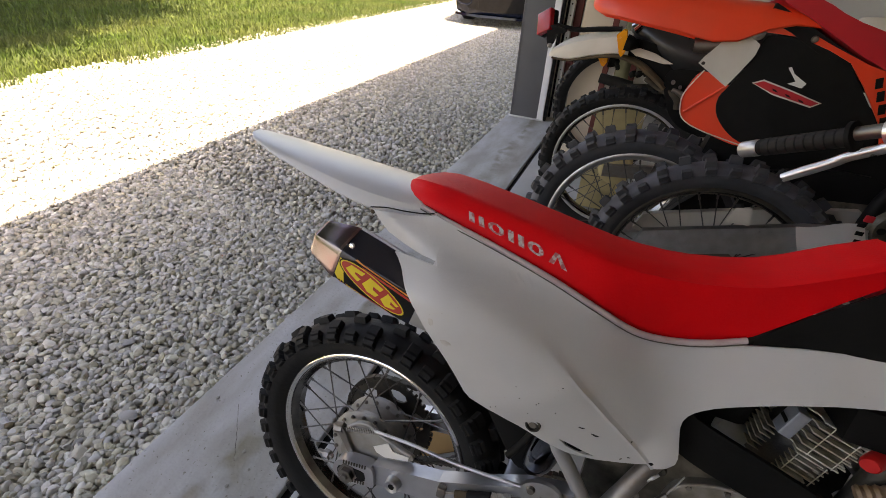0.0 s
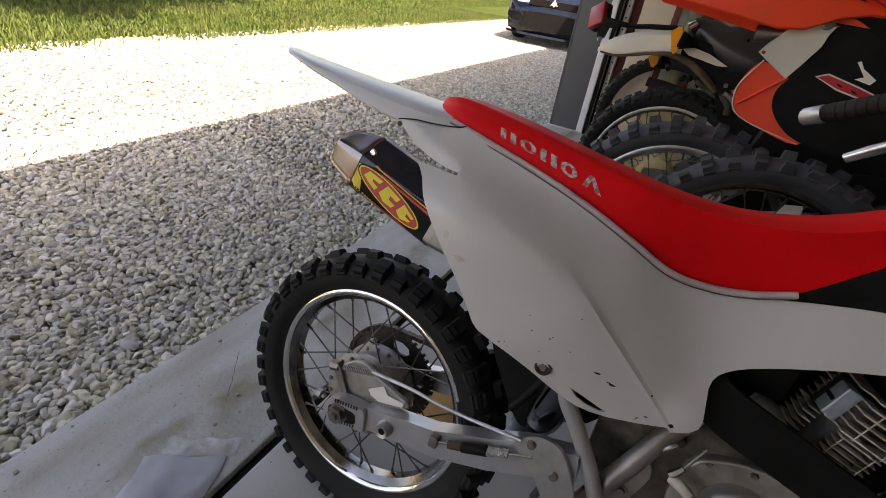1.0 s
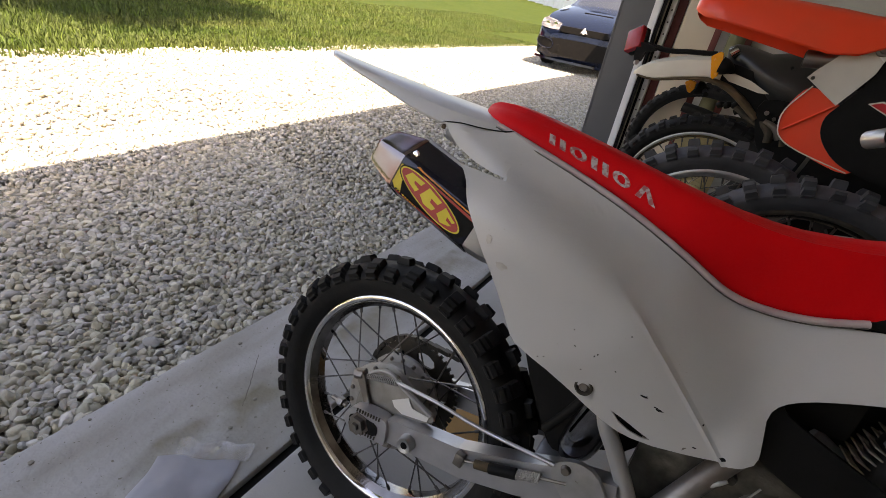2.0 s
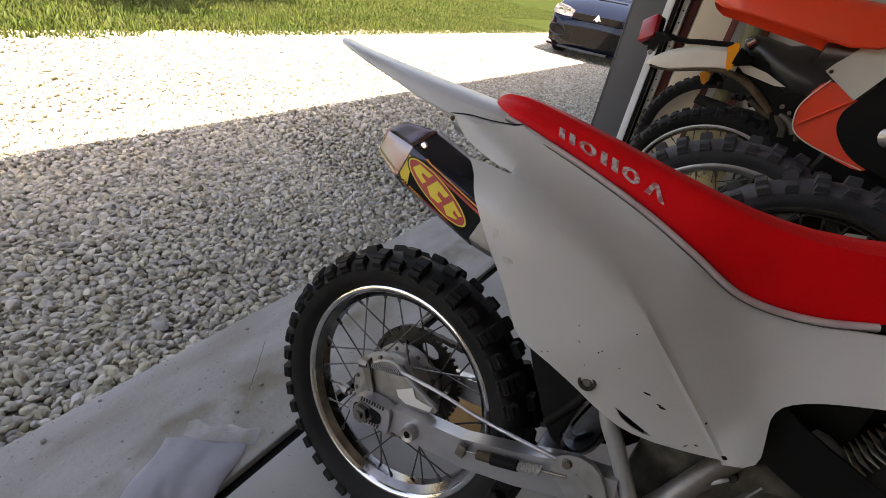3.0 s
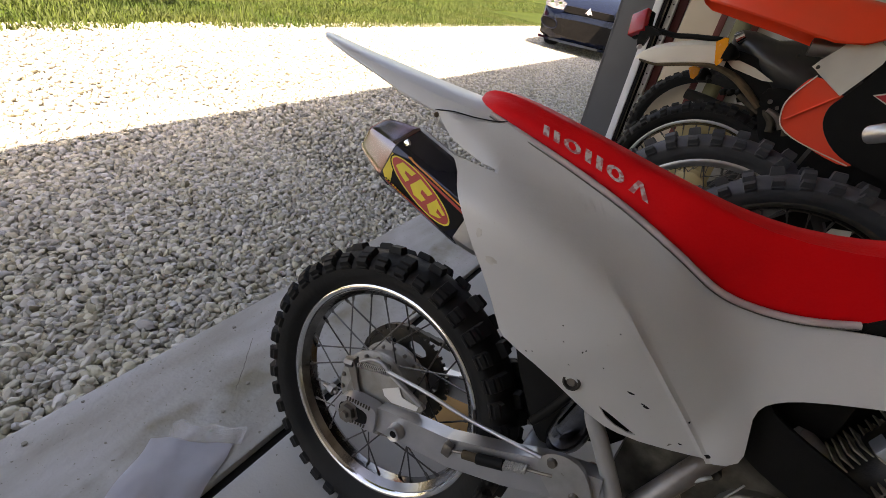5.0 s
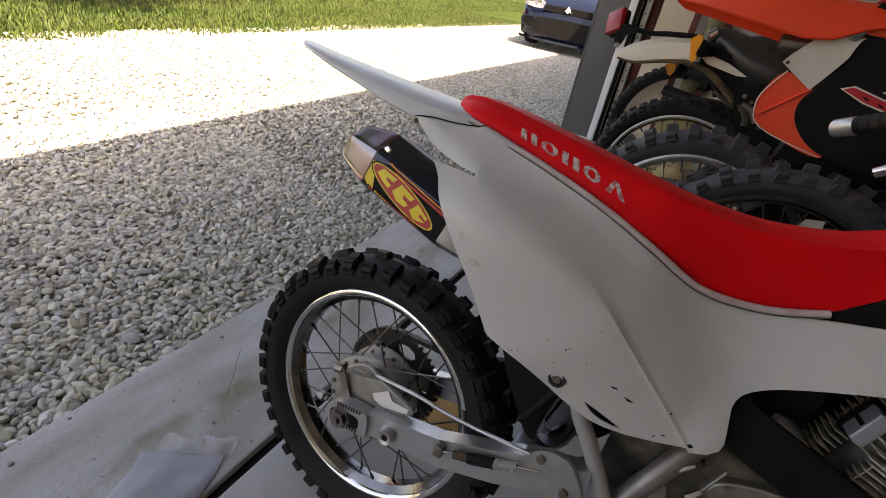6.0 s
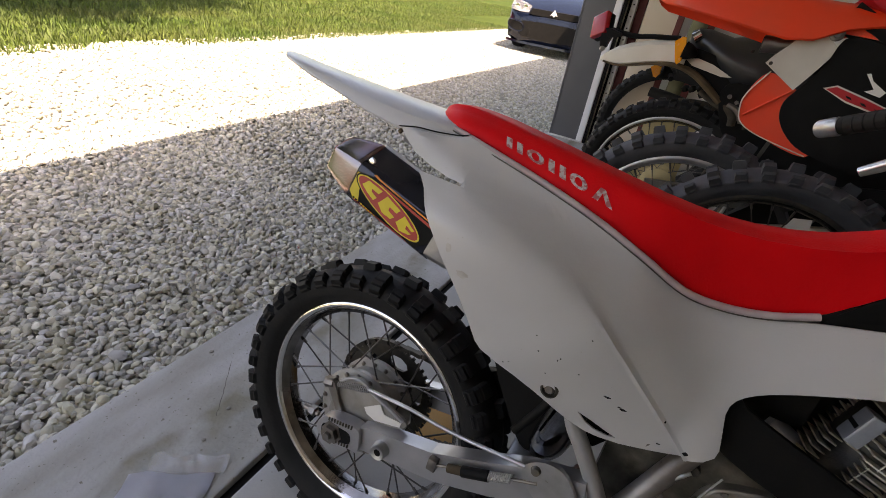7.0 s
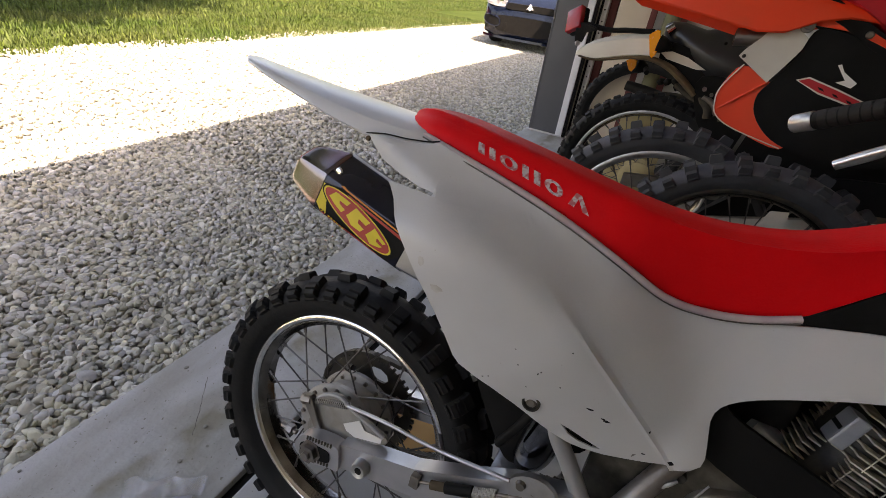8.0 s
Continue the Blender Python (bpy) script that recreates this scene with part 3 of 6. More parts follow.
def sprocket(r, teeth):
    out = []
    for k in range(teeth * 2):
        a = math.pi * k / teeth
        q = r if k % 2 else r - 0.007
        for d in (-0.03, 0.03):
            out.append((q * math.cos(a + d), q * math.sin(a + d)))
    holes = []
    for k in range(6):
        a = k * math.pi / 3 + 0.35
        holes.append([(r * 0.68 * math.cos(a) + r * 0.13 * math.cos(q) * math.cos(a) - r * 0.22 * math.sin(q) * math.sin(a), r * 0.68 * math.sin(a) + r * 0.13 * math.cos(q) * math.sin(a) + r * 0.22 * math.sin(q) * math.cos(a)) for q in [j * math.pi / 4 for j in range(8)]])
    return plate(out, lambda x, z: 0.0, 0.006, 0.5, holes)


sp = part("sprocket", sprocket(0.113, 46), M_DARKSTEEL, rear, "dark toothed drive sprocket", smooth=False)
sp.location = (0, 0.070, 0)


def chain(parent, y, front, r0, centre, r1):
    bm = bmesh.new()
    cx, cz = centre
    fx, fz = front
    for side in (-1, 1):
        a, b = Vector((cx, y, cz + side * r1)), Vector((fx, y, fz + side * r0))
        n = int((b - a).length / 0.0127)
        for k in range(n):
            p = a.lerp(b, k / n)
            w = 0.006 if k % 2 else 0.008
            add_box(bm, p.x - 0.0075, p.x + 0.0075, p.y - w, p.y + w, p.z - 0.0045, p.z + 0.0045)
    for k in range(24):
        a = math.pi / 2 + math.pi * k / 24
        m = Matrix.Translation((cx + r1 * math.cos(a), y, cz + r1 * math.sin(a))) @ Matrix.Rotation(-a - math.pi / 2, 4, "Y")
        w = 0.006 if k % 2 else 0.008
        add_box(bm, -0.0065, 0.0065, -w, w, -0.0045, 0.0045, 0, m)
    return part("chain", bm, M_DARKSTEEL, parent, "oily drive chain", smooth=False)


chain(bike, MID + 0.073, (0.43, 0.40), 0.050, (0, 0.298), 0.113)


def swingarm():
    out_r = [(0.050, 0.300), (0.050, 0.336), (0.068, 0.343), (0.19, 0.372), (0.281, 0.414), (0.343, 0.446), (0.42, 0.470), (0.43, 0.425), (0.30, 0.358), (0.208, 0.322), (0.06, 0.292)]
    arm = part("swingarm", prism(out_r, -0.078, -0.048, 0.004), M_ARM, bike, "scuffed silver box-section swingarm", smooth=False)
    part("left_arm", prism(out_r, 2 * MID + 0.068, 2 * MID + 0.092, 0.004), M_ARM, arm, smooth=False)
    part("cross_member", box(0.30, 0.36, -0.05, 2 * MID + 0.05, 0.375, 0.425, 0.008), M_ALLOY, arm)
    plate_out = smooth_outline([(-0.036, 0.292), (-0.031, 0.311), (-0.012, 0.326), (0.030, 0.335), (0.050, 0.334), (0.057, 0.322), (0.060, 0.290), (0.044, 0.286), (0.004, 0.273), (-0.018, 0.274), (-0.03, 0.281)], 3)
    part("axle_plate", prism(plate_out, -0.086, -0.060, 0.0015), M_ARM, arm)
    part("axle_slot", prism(smooth_outline([(-0.024, 0.296), (-0.016, 0.310), (0.030, 0.318), (0.040, 0.308), (0.036, 0.294), (-0.012, 0.283)], 3), -0.0875, -0.0855), M_BLACK, arm, "dark axle slot")
    tick = mesh_of("adjuster_mark", box(0, 0.0025, -0.0882, -0.0855, 0, 0.007), M_DARKSTEEL, smooth=False)
    for k in range(18):
        o = new("adjuster_mark", tick)
        o.parent = arm
        o.location = (-0.012 + (k % 9) * 0.0062, 0, (0.3195 if k < 9 else 0.2775) + (k % 9) * 0.0012)
    part("axle_nut", spin([(0, -0.018), (0.008, -0.018), (0.009, -0.012), (0.017, -0.012), (0.017, -0.002), (0.023, -0.002), (0.023, 0), (0, 0)], 6, (0.0, -0.086, 0.298)), M_STEEL, arm, angle=20)
    part("adjuster_bolt", tube([(-0.085, -0.066, 0.296), (-0.05, -0.066, 0.297)], 0.005, 8), M_STEEL, arm)
    part("adjuster_nut", tube([(-0.07, -0.066, 0.2965), (-0.058, -0.066, 0.297)], 0.010, 6), M_STEEL, arm, angle=20)
    part("boss", spin([(0, 0.0), (0.0065, -0.001), (0.0065, -0.014), (0.013, -0.016), (0.0145, -0.012), (0.016, 0.0)], 24, (0.102, -0.078, 0.322)), M_ALLOY, arm)
    part("boss_hole", spin([(0, -0.0142), (0.0066, -0.0142), (0.0066, -0.008), (0, -0.008)], 16, (0.102, -0.078, 0.322)), M_BLACK, arm)
    part("label_sheet", prism([(0.037, 0.360), (0.068, 0.384), (0.080, 0.369), (0.116, 0.372), (0.115, 0.362), (0.064, 0.346), (0.045, 0.350)], -0.0562, -0.055), M_PAPER, arm, "white paper label", smooth=False)
    part("stop_block", box(0.193, 0.209, -0.092, -0.078, 0.351, 0.373, 0.002), M_STEEL, arm)


swingarm()

rod = part("brake_rod", tube([(0.035, -0.056, 0.399), (0.124, -0.064, 0.415), (0.19, -0.072, 0.423), (0.25, -0.079, 0.434), (0.336, -0.088, 0.453)], 0.0034, 10), M_ALLOY, bike, "thin polished brake rod")
coil = [(-0.028 + 0.068 * k / 120, -0.055 + 0.0062 * math.cos(k * 0.9), 0.376 + 0.023 * k / 120 + 0.0062 * math.sin(k * 0.9)) for k in range(121)]
part("rod_spring", tube(coil, 0.0011, 6, smooth=False), M_GALV, rod)
part("spring_core", tube([(-0.05, -0.055, 0.369), (0.040, -0.0555, 0.399)], 0.0028, 8), M_DARKSTEEL, rod)
part("adjuster_nut", tube([(-0.055, -0.055, 0.366), (-0.036, -0.055, 0.372)], 0.011, 6), M_STEEL, rod, angle=20)
part("brake_arm", prism(smooth_outline([(-0.054, 0.372), (-0.042, 0.381), (-0.030, 0.372), (-0.016, 0.346), (0.000, 0.320), (-0.010, 0.314), (-0.027, 0.338), (-0.044, 0.360)], 3), -0.062, -0.057, 0.001), M_STEEL, rod)
part("brake_panel", prism(smooth_outline([(-0.030, 0.358), (-0.024, 0.381), (-0.010, 0.397), (0.006, 0.405), (0.024, 0.406), (0.046, 0.396), (0.075, 0.388), (0.105, 0.380), (0.124, 0.374), (0.118, 0.360), (0.066, 0.330), (0.03, 0.30), (-0.02, 0.29), (-0.034, 0.32)], 3), -0.0535, -0.046, 0.0015), M_HUB, rod, "grey cast brake panel")
part("panel_rib", tube([(-0.026, -0.054, 0.381), (-0.010, -0.054, 0.396), (0.006, -0.054, 0.404), (0.024, -0.054, 0.405), (0.046, -0.054, 0.395), (0.075, -0.054, 0.387), (0.118, -0.054, 0.375)], 0.0035, 8), M_SILVER, rod)
part("rod_sleeve", tube([(0.2515, -0.088, 0.383), (0.292, -0.088, 0.402)], 0.0088, 14), M_BLACK, rod, "black rubber sleeve")
part("sleeve_end", tube([(0.228, -0.088, 0.3735), (0.2515, -0.088, 0.383)], 0.0072, 12), M_BROWN, rod, "brown rubber sleeve end")
part("sleeve_core", tube([(0.205, -0.087, 0.364), (0.36, -0.088, 0.436)], 0.0026, 8), M_STEEL, rod)
part("sleeve_spring", tube([(0.292 + 0.033 * k / 70, -0.088 + 0.0072 * math.cos(k), 0.402 + 0.017 * k / 70 + 0.0072 * math.sin(k)) for k in range(71)], 0.0016, 6, smooth=False), M_GALV, rod)

# seat
SHIFT = [(0.37, 0), (0.414, 0.01), (0.455, 0.02), (0.49, 0.027), (0.535, 0.033), (0.585, 0.038), (0.7, 0.045), (0.85, 0.05)]  # sideways bend of the front, shaped to fit the camera's view
SEAT = [(0.014, 0.895, 0.8985, 0.008, 0.005), (0.018, 0.893, 0.902, 0.024, 0.017), (0.023, 0.8905, 0.907, 0.036, 0.027), (0.03, 0.889, 0.912, 0.048, 0.037), (0.04, 0.888, 0.916, 0.060, 0.047), (0.05, 0.887, 0.919, 0.069, 0.054), (0.064, 0.886, 0.9205, 0.078, 0.060), (0.08, 0.885, 0.921, 0.085, 0.065), (0.105, 0.880, 0.919, 0.0895, 0.0685), (0.13, 0.874, 0.916, 0.092, 0.071), (0.22, 0.853, 0.902, 0.095, 0.076), (0.3, 0.83, 0.888, 0.094, 0.079), (0.37, 0.803, 0.877, 0.087, 0.078), (0.414, 0.7802, 0.8719, 0.081, 0.076), (0.455, 0.7685, 0.8698, 0.075, 0.074), (0.49, 0.7706, 0.8711, 0.07, 0.073), (0.535, 0.7779, 0.8773, 0.065, 0.072), (0.565, 0.7873, 0.8844, 0.062, 0.071), (0.585, 0.7984, 0.8906, 0.061, 0.07), (0.62, 0.8322, 0.9061, 0.061, 0.068), (0.67, 0.882, 0.9319, 0.061, 0.066), (0.72, 0.9276, 0.9551, 0.058, 0.06)]  # x, bottom, top, half width below, half width above


def mid(x):
    return MID + grow(x, SHIFT)


def seat_at(x):
    return [grow(x, [(r[0], r[k]) for r in SEAT]) for k in (1, 2, 3, 4)]


def seat_side(x, u):
    """The seat's right side: u from 0 at the bottom edge to 1 near the top."""
    zb, zt, wb, wt = seat_at(x)
    h = zt - zb
    w = wb + (wt - wb) * u ** 2.2
    return mid(x) - w, zb + (h - 0.010) * u


def seat():
    secs = []
    xs = sorted({r[0] for r in SEAT} | {0.1, 0.175, 0.26, 0.335, 0.40, 0.455, 0.505, 0.55, 0.595, 0.645})
    for x in xs:
        zb, zt, wb, wt = seat_at(x)
        h = zt - zb
        half = [(wb - 0.006, zb - 0.004)] + [(wb + (wt - wb) * u ** 2.2, zb + (h - min(0.010, h * 0.3)) * u) for u in (0.0, 0.25, 0.5, 0.72, 0.88, 1.0)]
        half += [(wt * 0.93, zt - h * 0.09), (wt * 0.75, zt - 0.0025), (wt * 0.4, zt - 0.0005)]
        m = mid(x)
        secs.append([(x, m - y, z) for y, z in half] + [(x, m, zt)] + [(x, m + y, z) for y, z in half[::-1]])
    st = part("seat", loft(secs), M_RED, bike, "bright red grained vinyl saddle", angle=50)
    for side in (1, -1):
        pts = [(x, mid(x) - side * (seat_at(x)[2] + 0.0065), seat_at(x)[0] - 0.0015) for x in (0.075, 0.13, 0.22, 0.30, 0.37, 0.43, 0.48, 0.53, 0.578)]
        part("piping", tube(pts, [0.0030, 0.0036, 0.0040, 0.0042, 0.0045, 0.0048, 0.0050, 0.0050, 0.0048], 10), M_PIPING, st, "faded pink edge piping")
        part("piping_groove", tube([(x, y - side * 0.0040, z - 0.0045) for x, y, z in pts], 0.0009, 6), M_GRIME, st, "dark groove under the piping")
    # plain upright, ring and wedge shapes stand for the printed name on the side of the seat
    x0, step = 0.149, 0.0328

    def mark(k, bm, quads):
        for quad in quads:
            g = []
            for i in range(4):
                row = []
                for j in range(4):
                    u, v = i / 3, j / 3
                    (ax, ay), (bx, by), (cx, cy), (dx, dy) = quad
                    a = (ax * (1 - u) + bx * u) * (1 - v) + (dx * (1 - u) + cx * u) * v
                    b = (ay * (1 - u) + by * u) * (1 - v) + (dy * (1 - u) + cy * u) * v
                    x = x0 + (k + 0.05 + 0.86 * a) * step + 0.006 * (1 - b)
                    y, z = seat_side(x, 0.37 + 0.34 * b)
                    row.append(bm.verts.new((x, y - 0.0009, z)))
                g.append(row)
            for i in range(3):
                for j in range(3):
                    bm.faces.new((g[i][j], g[i + 1][j], g[i + 1][j + 1], g[i][j + 1]))
        return bm

    def ring_of(cx, cy, rx, ry, t, n=16):
        out = []
        for q in range(n):
            a, b = 2 * math.pi * q / n, 2 * math.pi * (q + 1) / n
            out.append([(cx + f * math.cos(w), cy + h * math.sin(w)) for w, f, h in ((a, rx, ry), (b, rx, ry), (b, rx - t, ry - t * 0.7), (a, rx - t, ry - t * 0.7))])
        return out
    bars = [[(0.04, 0.0), (0.37, 0.0), (0.37, 1.0), (0.04, 1.0)], [(0.63, 0.0), (0.96, 0.0), (0.96, 1.0), (0.63, 1.0)]]
    wedge = [[(0.0, 0.0), (0.28, 0.0), (0.62, 1.0), (0.40, 1.0)], [(0.70, 0.0), (1.02, 0.0), (0.64, 1.0), (0.42, 1.0)]]
    for k, shape in enumerate((bars, ring_of(0.5, 0.5, 0.48, 0.52, 0.27), bars, ring_of(0.46, 0.5, 0.46, 0.50, 0.27), wedge)):
        for piece in ([[q] for q in shape] if shape is bars else [shape]):
            bm = mark(k, bmesh.new(), piece)
            bmesh.ops.remove_doubles(bm, verts=bm.verts, dist=3e-4)
            part("printed_mark", bm, M_LETTER, st, "worn silver printed mark")


seat()


# white side panels
CREASE = [(-0.06, 0.905), (0.1, 0.835), (0.138, 0.823), (0.2129, 0.794), (0.2897, 0.7627), (0.3297, 0.7414), (0.3606, 0.7181), (0.3993, 0.6819), (0.4397, 0.6423), (0.471, 0.6108), (0.5202, 0.5598)]
PANEL_IN = [(0, -0.086), (0.1, -0.082), (0.22, -0.08), (0.3, -0.078), (0.37, -0.071), (0.414, -0.055), (0.455, -0.039), (0.49, -0.027), (0.535, -0.016), (0.585, -0.007), (0.7, -0.003), (0.85, -0.006)]
PANEL_TOP = [(0, 0.866), (0.107, 0.879), (0.126, 0.873), (0.217, 0.85), (0.301, 0.826), (0.37, 0.798), (0.4134, 0.7752), (0.4552, 0.7632), (0.4918, 0.7655), (0.5397, 0.7734), (0.5936, 0.7881), (0.6423, 0.8013), (0.7189, 0.8176), (0.8841, 0.8382)]
BAND_LOW = [(0.45, 0.600), (0.5014, 0.612), (0.53, 0.660), (0.56, 0.690), (0.588, 0.703), (0.646, 0.728), (0.698, 0.746), (0.743, 0.759), (0.8756, 0.785)]
CREASE_Y = [(-0.06, -0.084), (0, -0.09), (0.1, -0.105), (0.2, -0.116), (0.3, -0.123), (0.36, -0.124), (0.38, -0.121), (0.43, -0.103), (0.47, -0.083), (0.515, -0.056), (0.8, -0.04)]


def flare(x, z):
    """How far the panel's rear edge stands out round the silencer."""
    if z > 0.8173:
        return 0.0
    edge = grow(z, [(0.60, 0.225), (0.654, 0.1945), (0.72, 0.15), (0.80, 0.084), (0.82, 0.06)])
    return -0.052 * ease((edge + 0.26 - x) / 0.26) * ease((0.845 - z) / 0.08) * ease((z - 0.56) / 0.18)


def panel_y(x, z):
    return panel_base(x, z) + flare(x, z)


def panel_base(x, z):
    best = None
    for (ax, az), (bx, bz) in zip(CREASE, CREASE[1:]):
        dx, dz = bx - ax, bz - az
        u = min(1, max(0, ((x - ax) * dx + (z - az) * dz) / (dx * dx + dz * dz)))
        px, pz = ax + u * dx, az + u * dz
        d = math.hypot(x - px, z - pz)
        if best is None or d < best[0]:
            side = (dx * (z - pz) - dz * (x - px))
            best = (d, side, px)
    d, side, px = best
    y0 = grow(px, CREASE_Y)
    bend = ease((px - 0.31) / 0.07)
    ridge = -0.0026 * bend * max(0.0, 1 - d / 0.0055) ** 1.2
    above = d if side > 0 else -d
    ridge -= 0.008 * ease((0.012 - above) / 0.024) * ease(1 + above / 0.13) * ease((x - 0.06) / 0.10) * (1 - ease((px - 0.36) / 0.10))
    if side <= 0:
        return y0 + 0.014 * ease(d / 0.13) + ridge
    y_in, z_top, z_low = grow(x, PANEL_IN), grow(x, PANEL_TOP), grow(x, BAND_LOW)
    u = d / (d + max(0.0, z_top - z) * 0.8 + 1e-5)
    y = y0 + (y_in - y0) * (bend * (0.50 * u + 0.50 * u * u) + (1 - bend) * (0.35 * u + 0.65 * ease(u)))
    v = min(1.0, max(0.0, (z - z_low) / max(0.02, z_top - z_low)))
    low = -0.048 + 0.1 * max(0.0, min(0.2, x - 0.525))
    band = low + (y_in - low) * v ** 1.4
    k = ease((x - 0.40) / 0.22) * ease(d / 0.08)
    foot = -0.014 * ease((0.66 - z) / 0.06) * ease((x - 0.48) / 0.05)
    return y * (1 - k) + band * k + ridge + foot


PANEL = [(-0.014, 0.863), (0.02, 0.8665), (0.06, 0.868), (0.09, 0.873), (0.107, 0.879), (0.126, 0.873), (0.17, 0.8615), (0.217, 0.85), (0.26, 0.8385), (0.301, 0.826), (0.335, 0.812), (0.37, 0.798), (0.3915, 0.7867), (0.4134, 0.7753), (0.4346, 0.7678), (0.4552, 0.7632), (0.4919, 0.7654), (0.5398, 0.7732), (0.5936, 0.788), (0.6424, 0.8012), (0.7188, 0.8176), (0.7844, 0.828), (0.8728, 0.8372), (0.8802, 0.8219), (0.872, 0.787), (0.80, 0.774), (0.743, 0.759), (0.698, 0.746), (0.646, 0.728), (0.610, 0.713), (0.588, 0.703), (0.565, 0.6915), (0.551, 0.683), (0.541, 0.675), (0.534, 0.667), (0.5305, 0.658), (0.5300, 0.646), (0.5345, 0.626), (0.5400, 0.602), (0.5395, 0.5895), (0.5300, 0.5790), (0.5120, 0.5705), (0.4714, 0.5567), (0.4351, 0.5453), (0.4077, 0.5419), (0.3871, 0.544), (0.3638, 0.5515), (0.3212, 0.5721), (0.278, 0.593), (0.2395, 0.6052), (0.2236, 0.6104), (0.2132, 0.6190), (0.1945, 0.6540), (0.1795, 0.6800), (0.1655, 0.7010), (0.1500, 0.7205), (0.1345, 0.7400), (0.1180, 0.7600), (0.1010, 0.7800), (0.0840, 0.8000), (0.0700, 0.8100), (0.0610, 0.8150), (0.0640, 0.8165), (0.0900, 0.8170), (0.1300, 0.8165), (0.1320, 0.8180), (0.1180, 0.8195), (0.1030, 0.8198), (0.0690, 0.8265), (0.0360, 0.8370), (0.0140, 0.8530), (0.0030, 0.8640)]
SLOT = [(0.3714, 0.5741), (0.3876, 0.5691), (0.4288, 0.5542), (0.4183, 0.5508), (0.3997, 0.5537), (0.3843, 0.5607)]


def beside_crease():
    out = []
    for (ax, az), (bx, bz) in zip(CREASE[6:10], CREASE[7:11]):
        n = math.hypot(bx - ax, bz - az)
        nx, nz = (az - bz) / n, (bx - ax) / n
        out += [((ax + nx * q, az + nz * q), (bx + nx * q, bz + nz * q)) for q in (-0.0055, -0.0027, 0.0, 0.0027, 0.0055)]
    return out


def panels():
    right = part("side_panel", plate(PANEL, panel_y, 0.003, 0.011, [SLOT], beside_crease()), M_WHITE, bike, "scuffed white plastic side panel with a vent slot", angle=30)
    left_side = plate(PANEL, panel_y, 0.003, 0.02)
    for v in left_side.verts:
        v.co.y = 2 * mid(v.co.x) - v.co.y
    part("side_panel", left_side, M_WHITE, bike, angle=30)
    y = panel_y(0.328, 0.593)
    part("bolt_well", spin([(0, 0.004), (0.008, 0.002), (0.0095, -0.0012), (0.012, -0.0008), (0.0125, 0.002)], 24, (0.328, y - 0.0022, 0.593)), M_DARKSTEEL, right)
    part("bolt_head", spin([(0, -0.001), (0.005, -0.001), (0.007, 0.002)], 12, (0.328, y - 0.0022, 0.593)), M_STEEL, right)
    rng = random.Random(8)
    marks = ((0.3974, 0.622, 0.006, 0.0018), (0.4150, 0.6122, 0.004, 0.0012), (0.4200, 0.6100, 0.005, 0.0022), (0.3258, 0.6511, 0.0012, 0.0018), (0.3289, 0.6557, 0.0012, 0.0014), (0.2999, 0.6533, 0.0013, 0.0011), (0.2924, 0.6754, 0.0011, 0.0009),
             (0.2596, 0.6084, 0.0014, 0.001), (0.2672, 0.6132, 0.0014, 0.001), (0.3553, 0.6416, 0.0012, 0.001), (0.3551, 0.6981, 0.0011, 0.001), (0.3165, 0.6203, 0.001, 0.0009), (0.4701, 0.6161, 0.0014, 0.0018), (0.4765, 0.5752, 0.003, 0.0012), (0.5081, 0.5800, 0.004, 0.003))
    for sx, sz, a, b in marks:
        o = [(sx + a * math.cos(k) * rng.uniform(0.6, 1.1), sz + b * math.sin(k) * rng.uniform(0.6, 1.1)) for k in [j * math.pi / 4 for j in range(8)]]
        part("scratch", plate(o, lambda x, z: panel_y(x, z) - 0.0006, 0.0004, 0.05), M_BLACK, right, "dark scuff")
    for sx, sz, a, b in ((0.1793, 0.7158, 0.010, 0.007), (0.1530, 0.7433, 0.005, 0.007)):
        o = [(sx + a * math.cos(k) * rng.uniform(0.6, 1.1), sz + b * math.sin(k) * rng.uniform(0.6, 1.1)) for k in [j * math.pi / 6 for j in range(12)]]
        part("smudge", plate(o, lambda x, z: panel_y(x, z) - 0.0004, 0.0003, 0.05), M_SMUDGE, right, "brownish dirt smudge")
    # piece of the tank side, black, above the white band
    tank = plate([(0.5827, 0.7766), (0.5914, 0.7977), (0.6206, 0.8314), (0.664, 0.8738), (0.7188, 0.9241), (0.7625, 0.9563), (0.8724, 0.9835), (0.8943, 0.8264), (0.7844, 0.8172), (0.7188, 0.8068), (0.6423, 0.7906)], lambda x, z: -0.040 - 0.012 * ease((x - 0.6) / 0.15) + grow(x, SHIFT), 0.004, 0.02)
    # Black sheet added behind the vent slot stands in for the shade inside.
    part("slot_shade", plate([(0.30, 0.62), (0.46, 0.62), (0.50, 0.58), (0.45, 0.562), (0.41, 0.556), (0.37, 0.561), (0.31, 0.582)], lambda x, z: panel_y(x, z) + 0.012, 0.002, 0.03), M_BLACK, right)
    part("tank_side", tank, M_BLACK, bike, "black plastic tank side cover")


panels()


# rear fender
FENDER = [(-0.338, 0.928, 0.006, 0.004), (-0.333, 0.9275, 0.024, 0.006), (-0.315, 0.925, 0.040, 0.009), (-0.27, 0.921, 0.060, 0.012), (-0.22, 0.917, 0.074, 0.018), (-0.14, 0.912, 0.089, 0.027), (-0.08, 0.908, 0.096, 0.036), (-0.02, 0.905, 0.099, 0.042),
          (0.03, 0.902, 0.100, 0.040), (0.07, 0.897, 0.098, 0.030), (0.11, 0.885, 0.094, 0.014)]


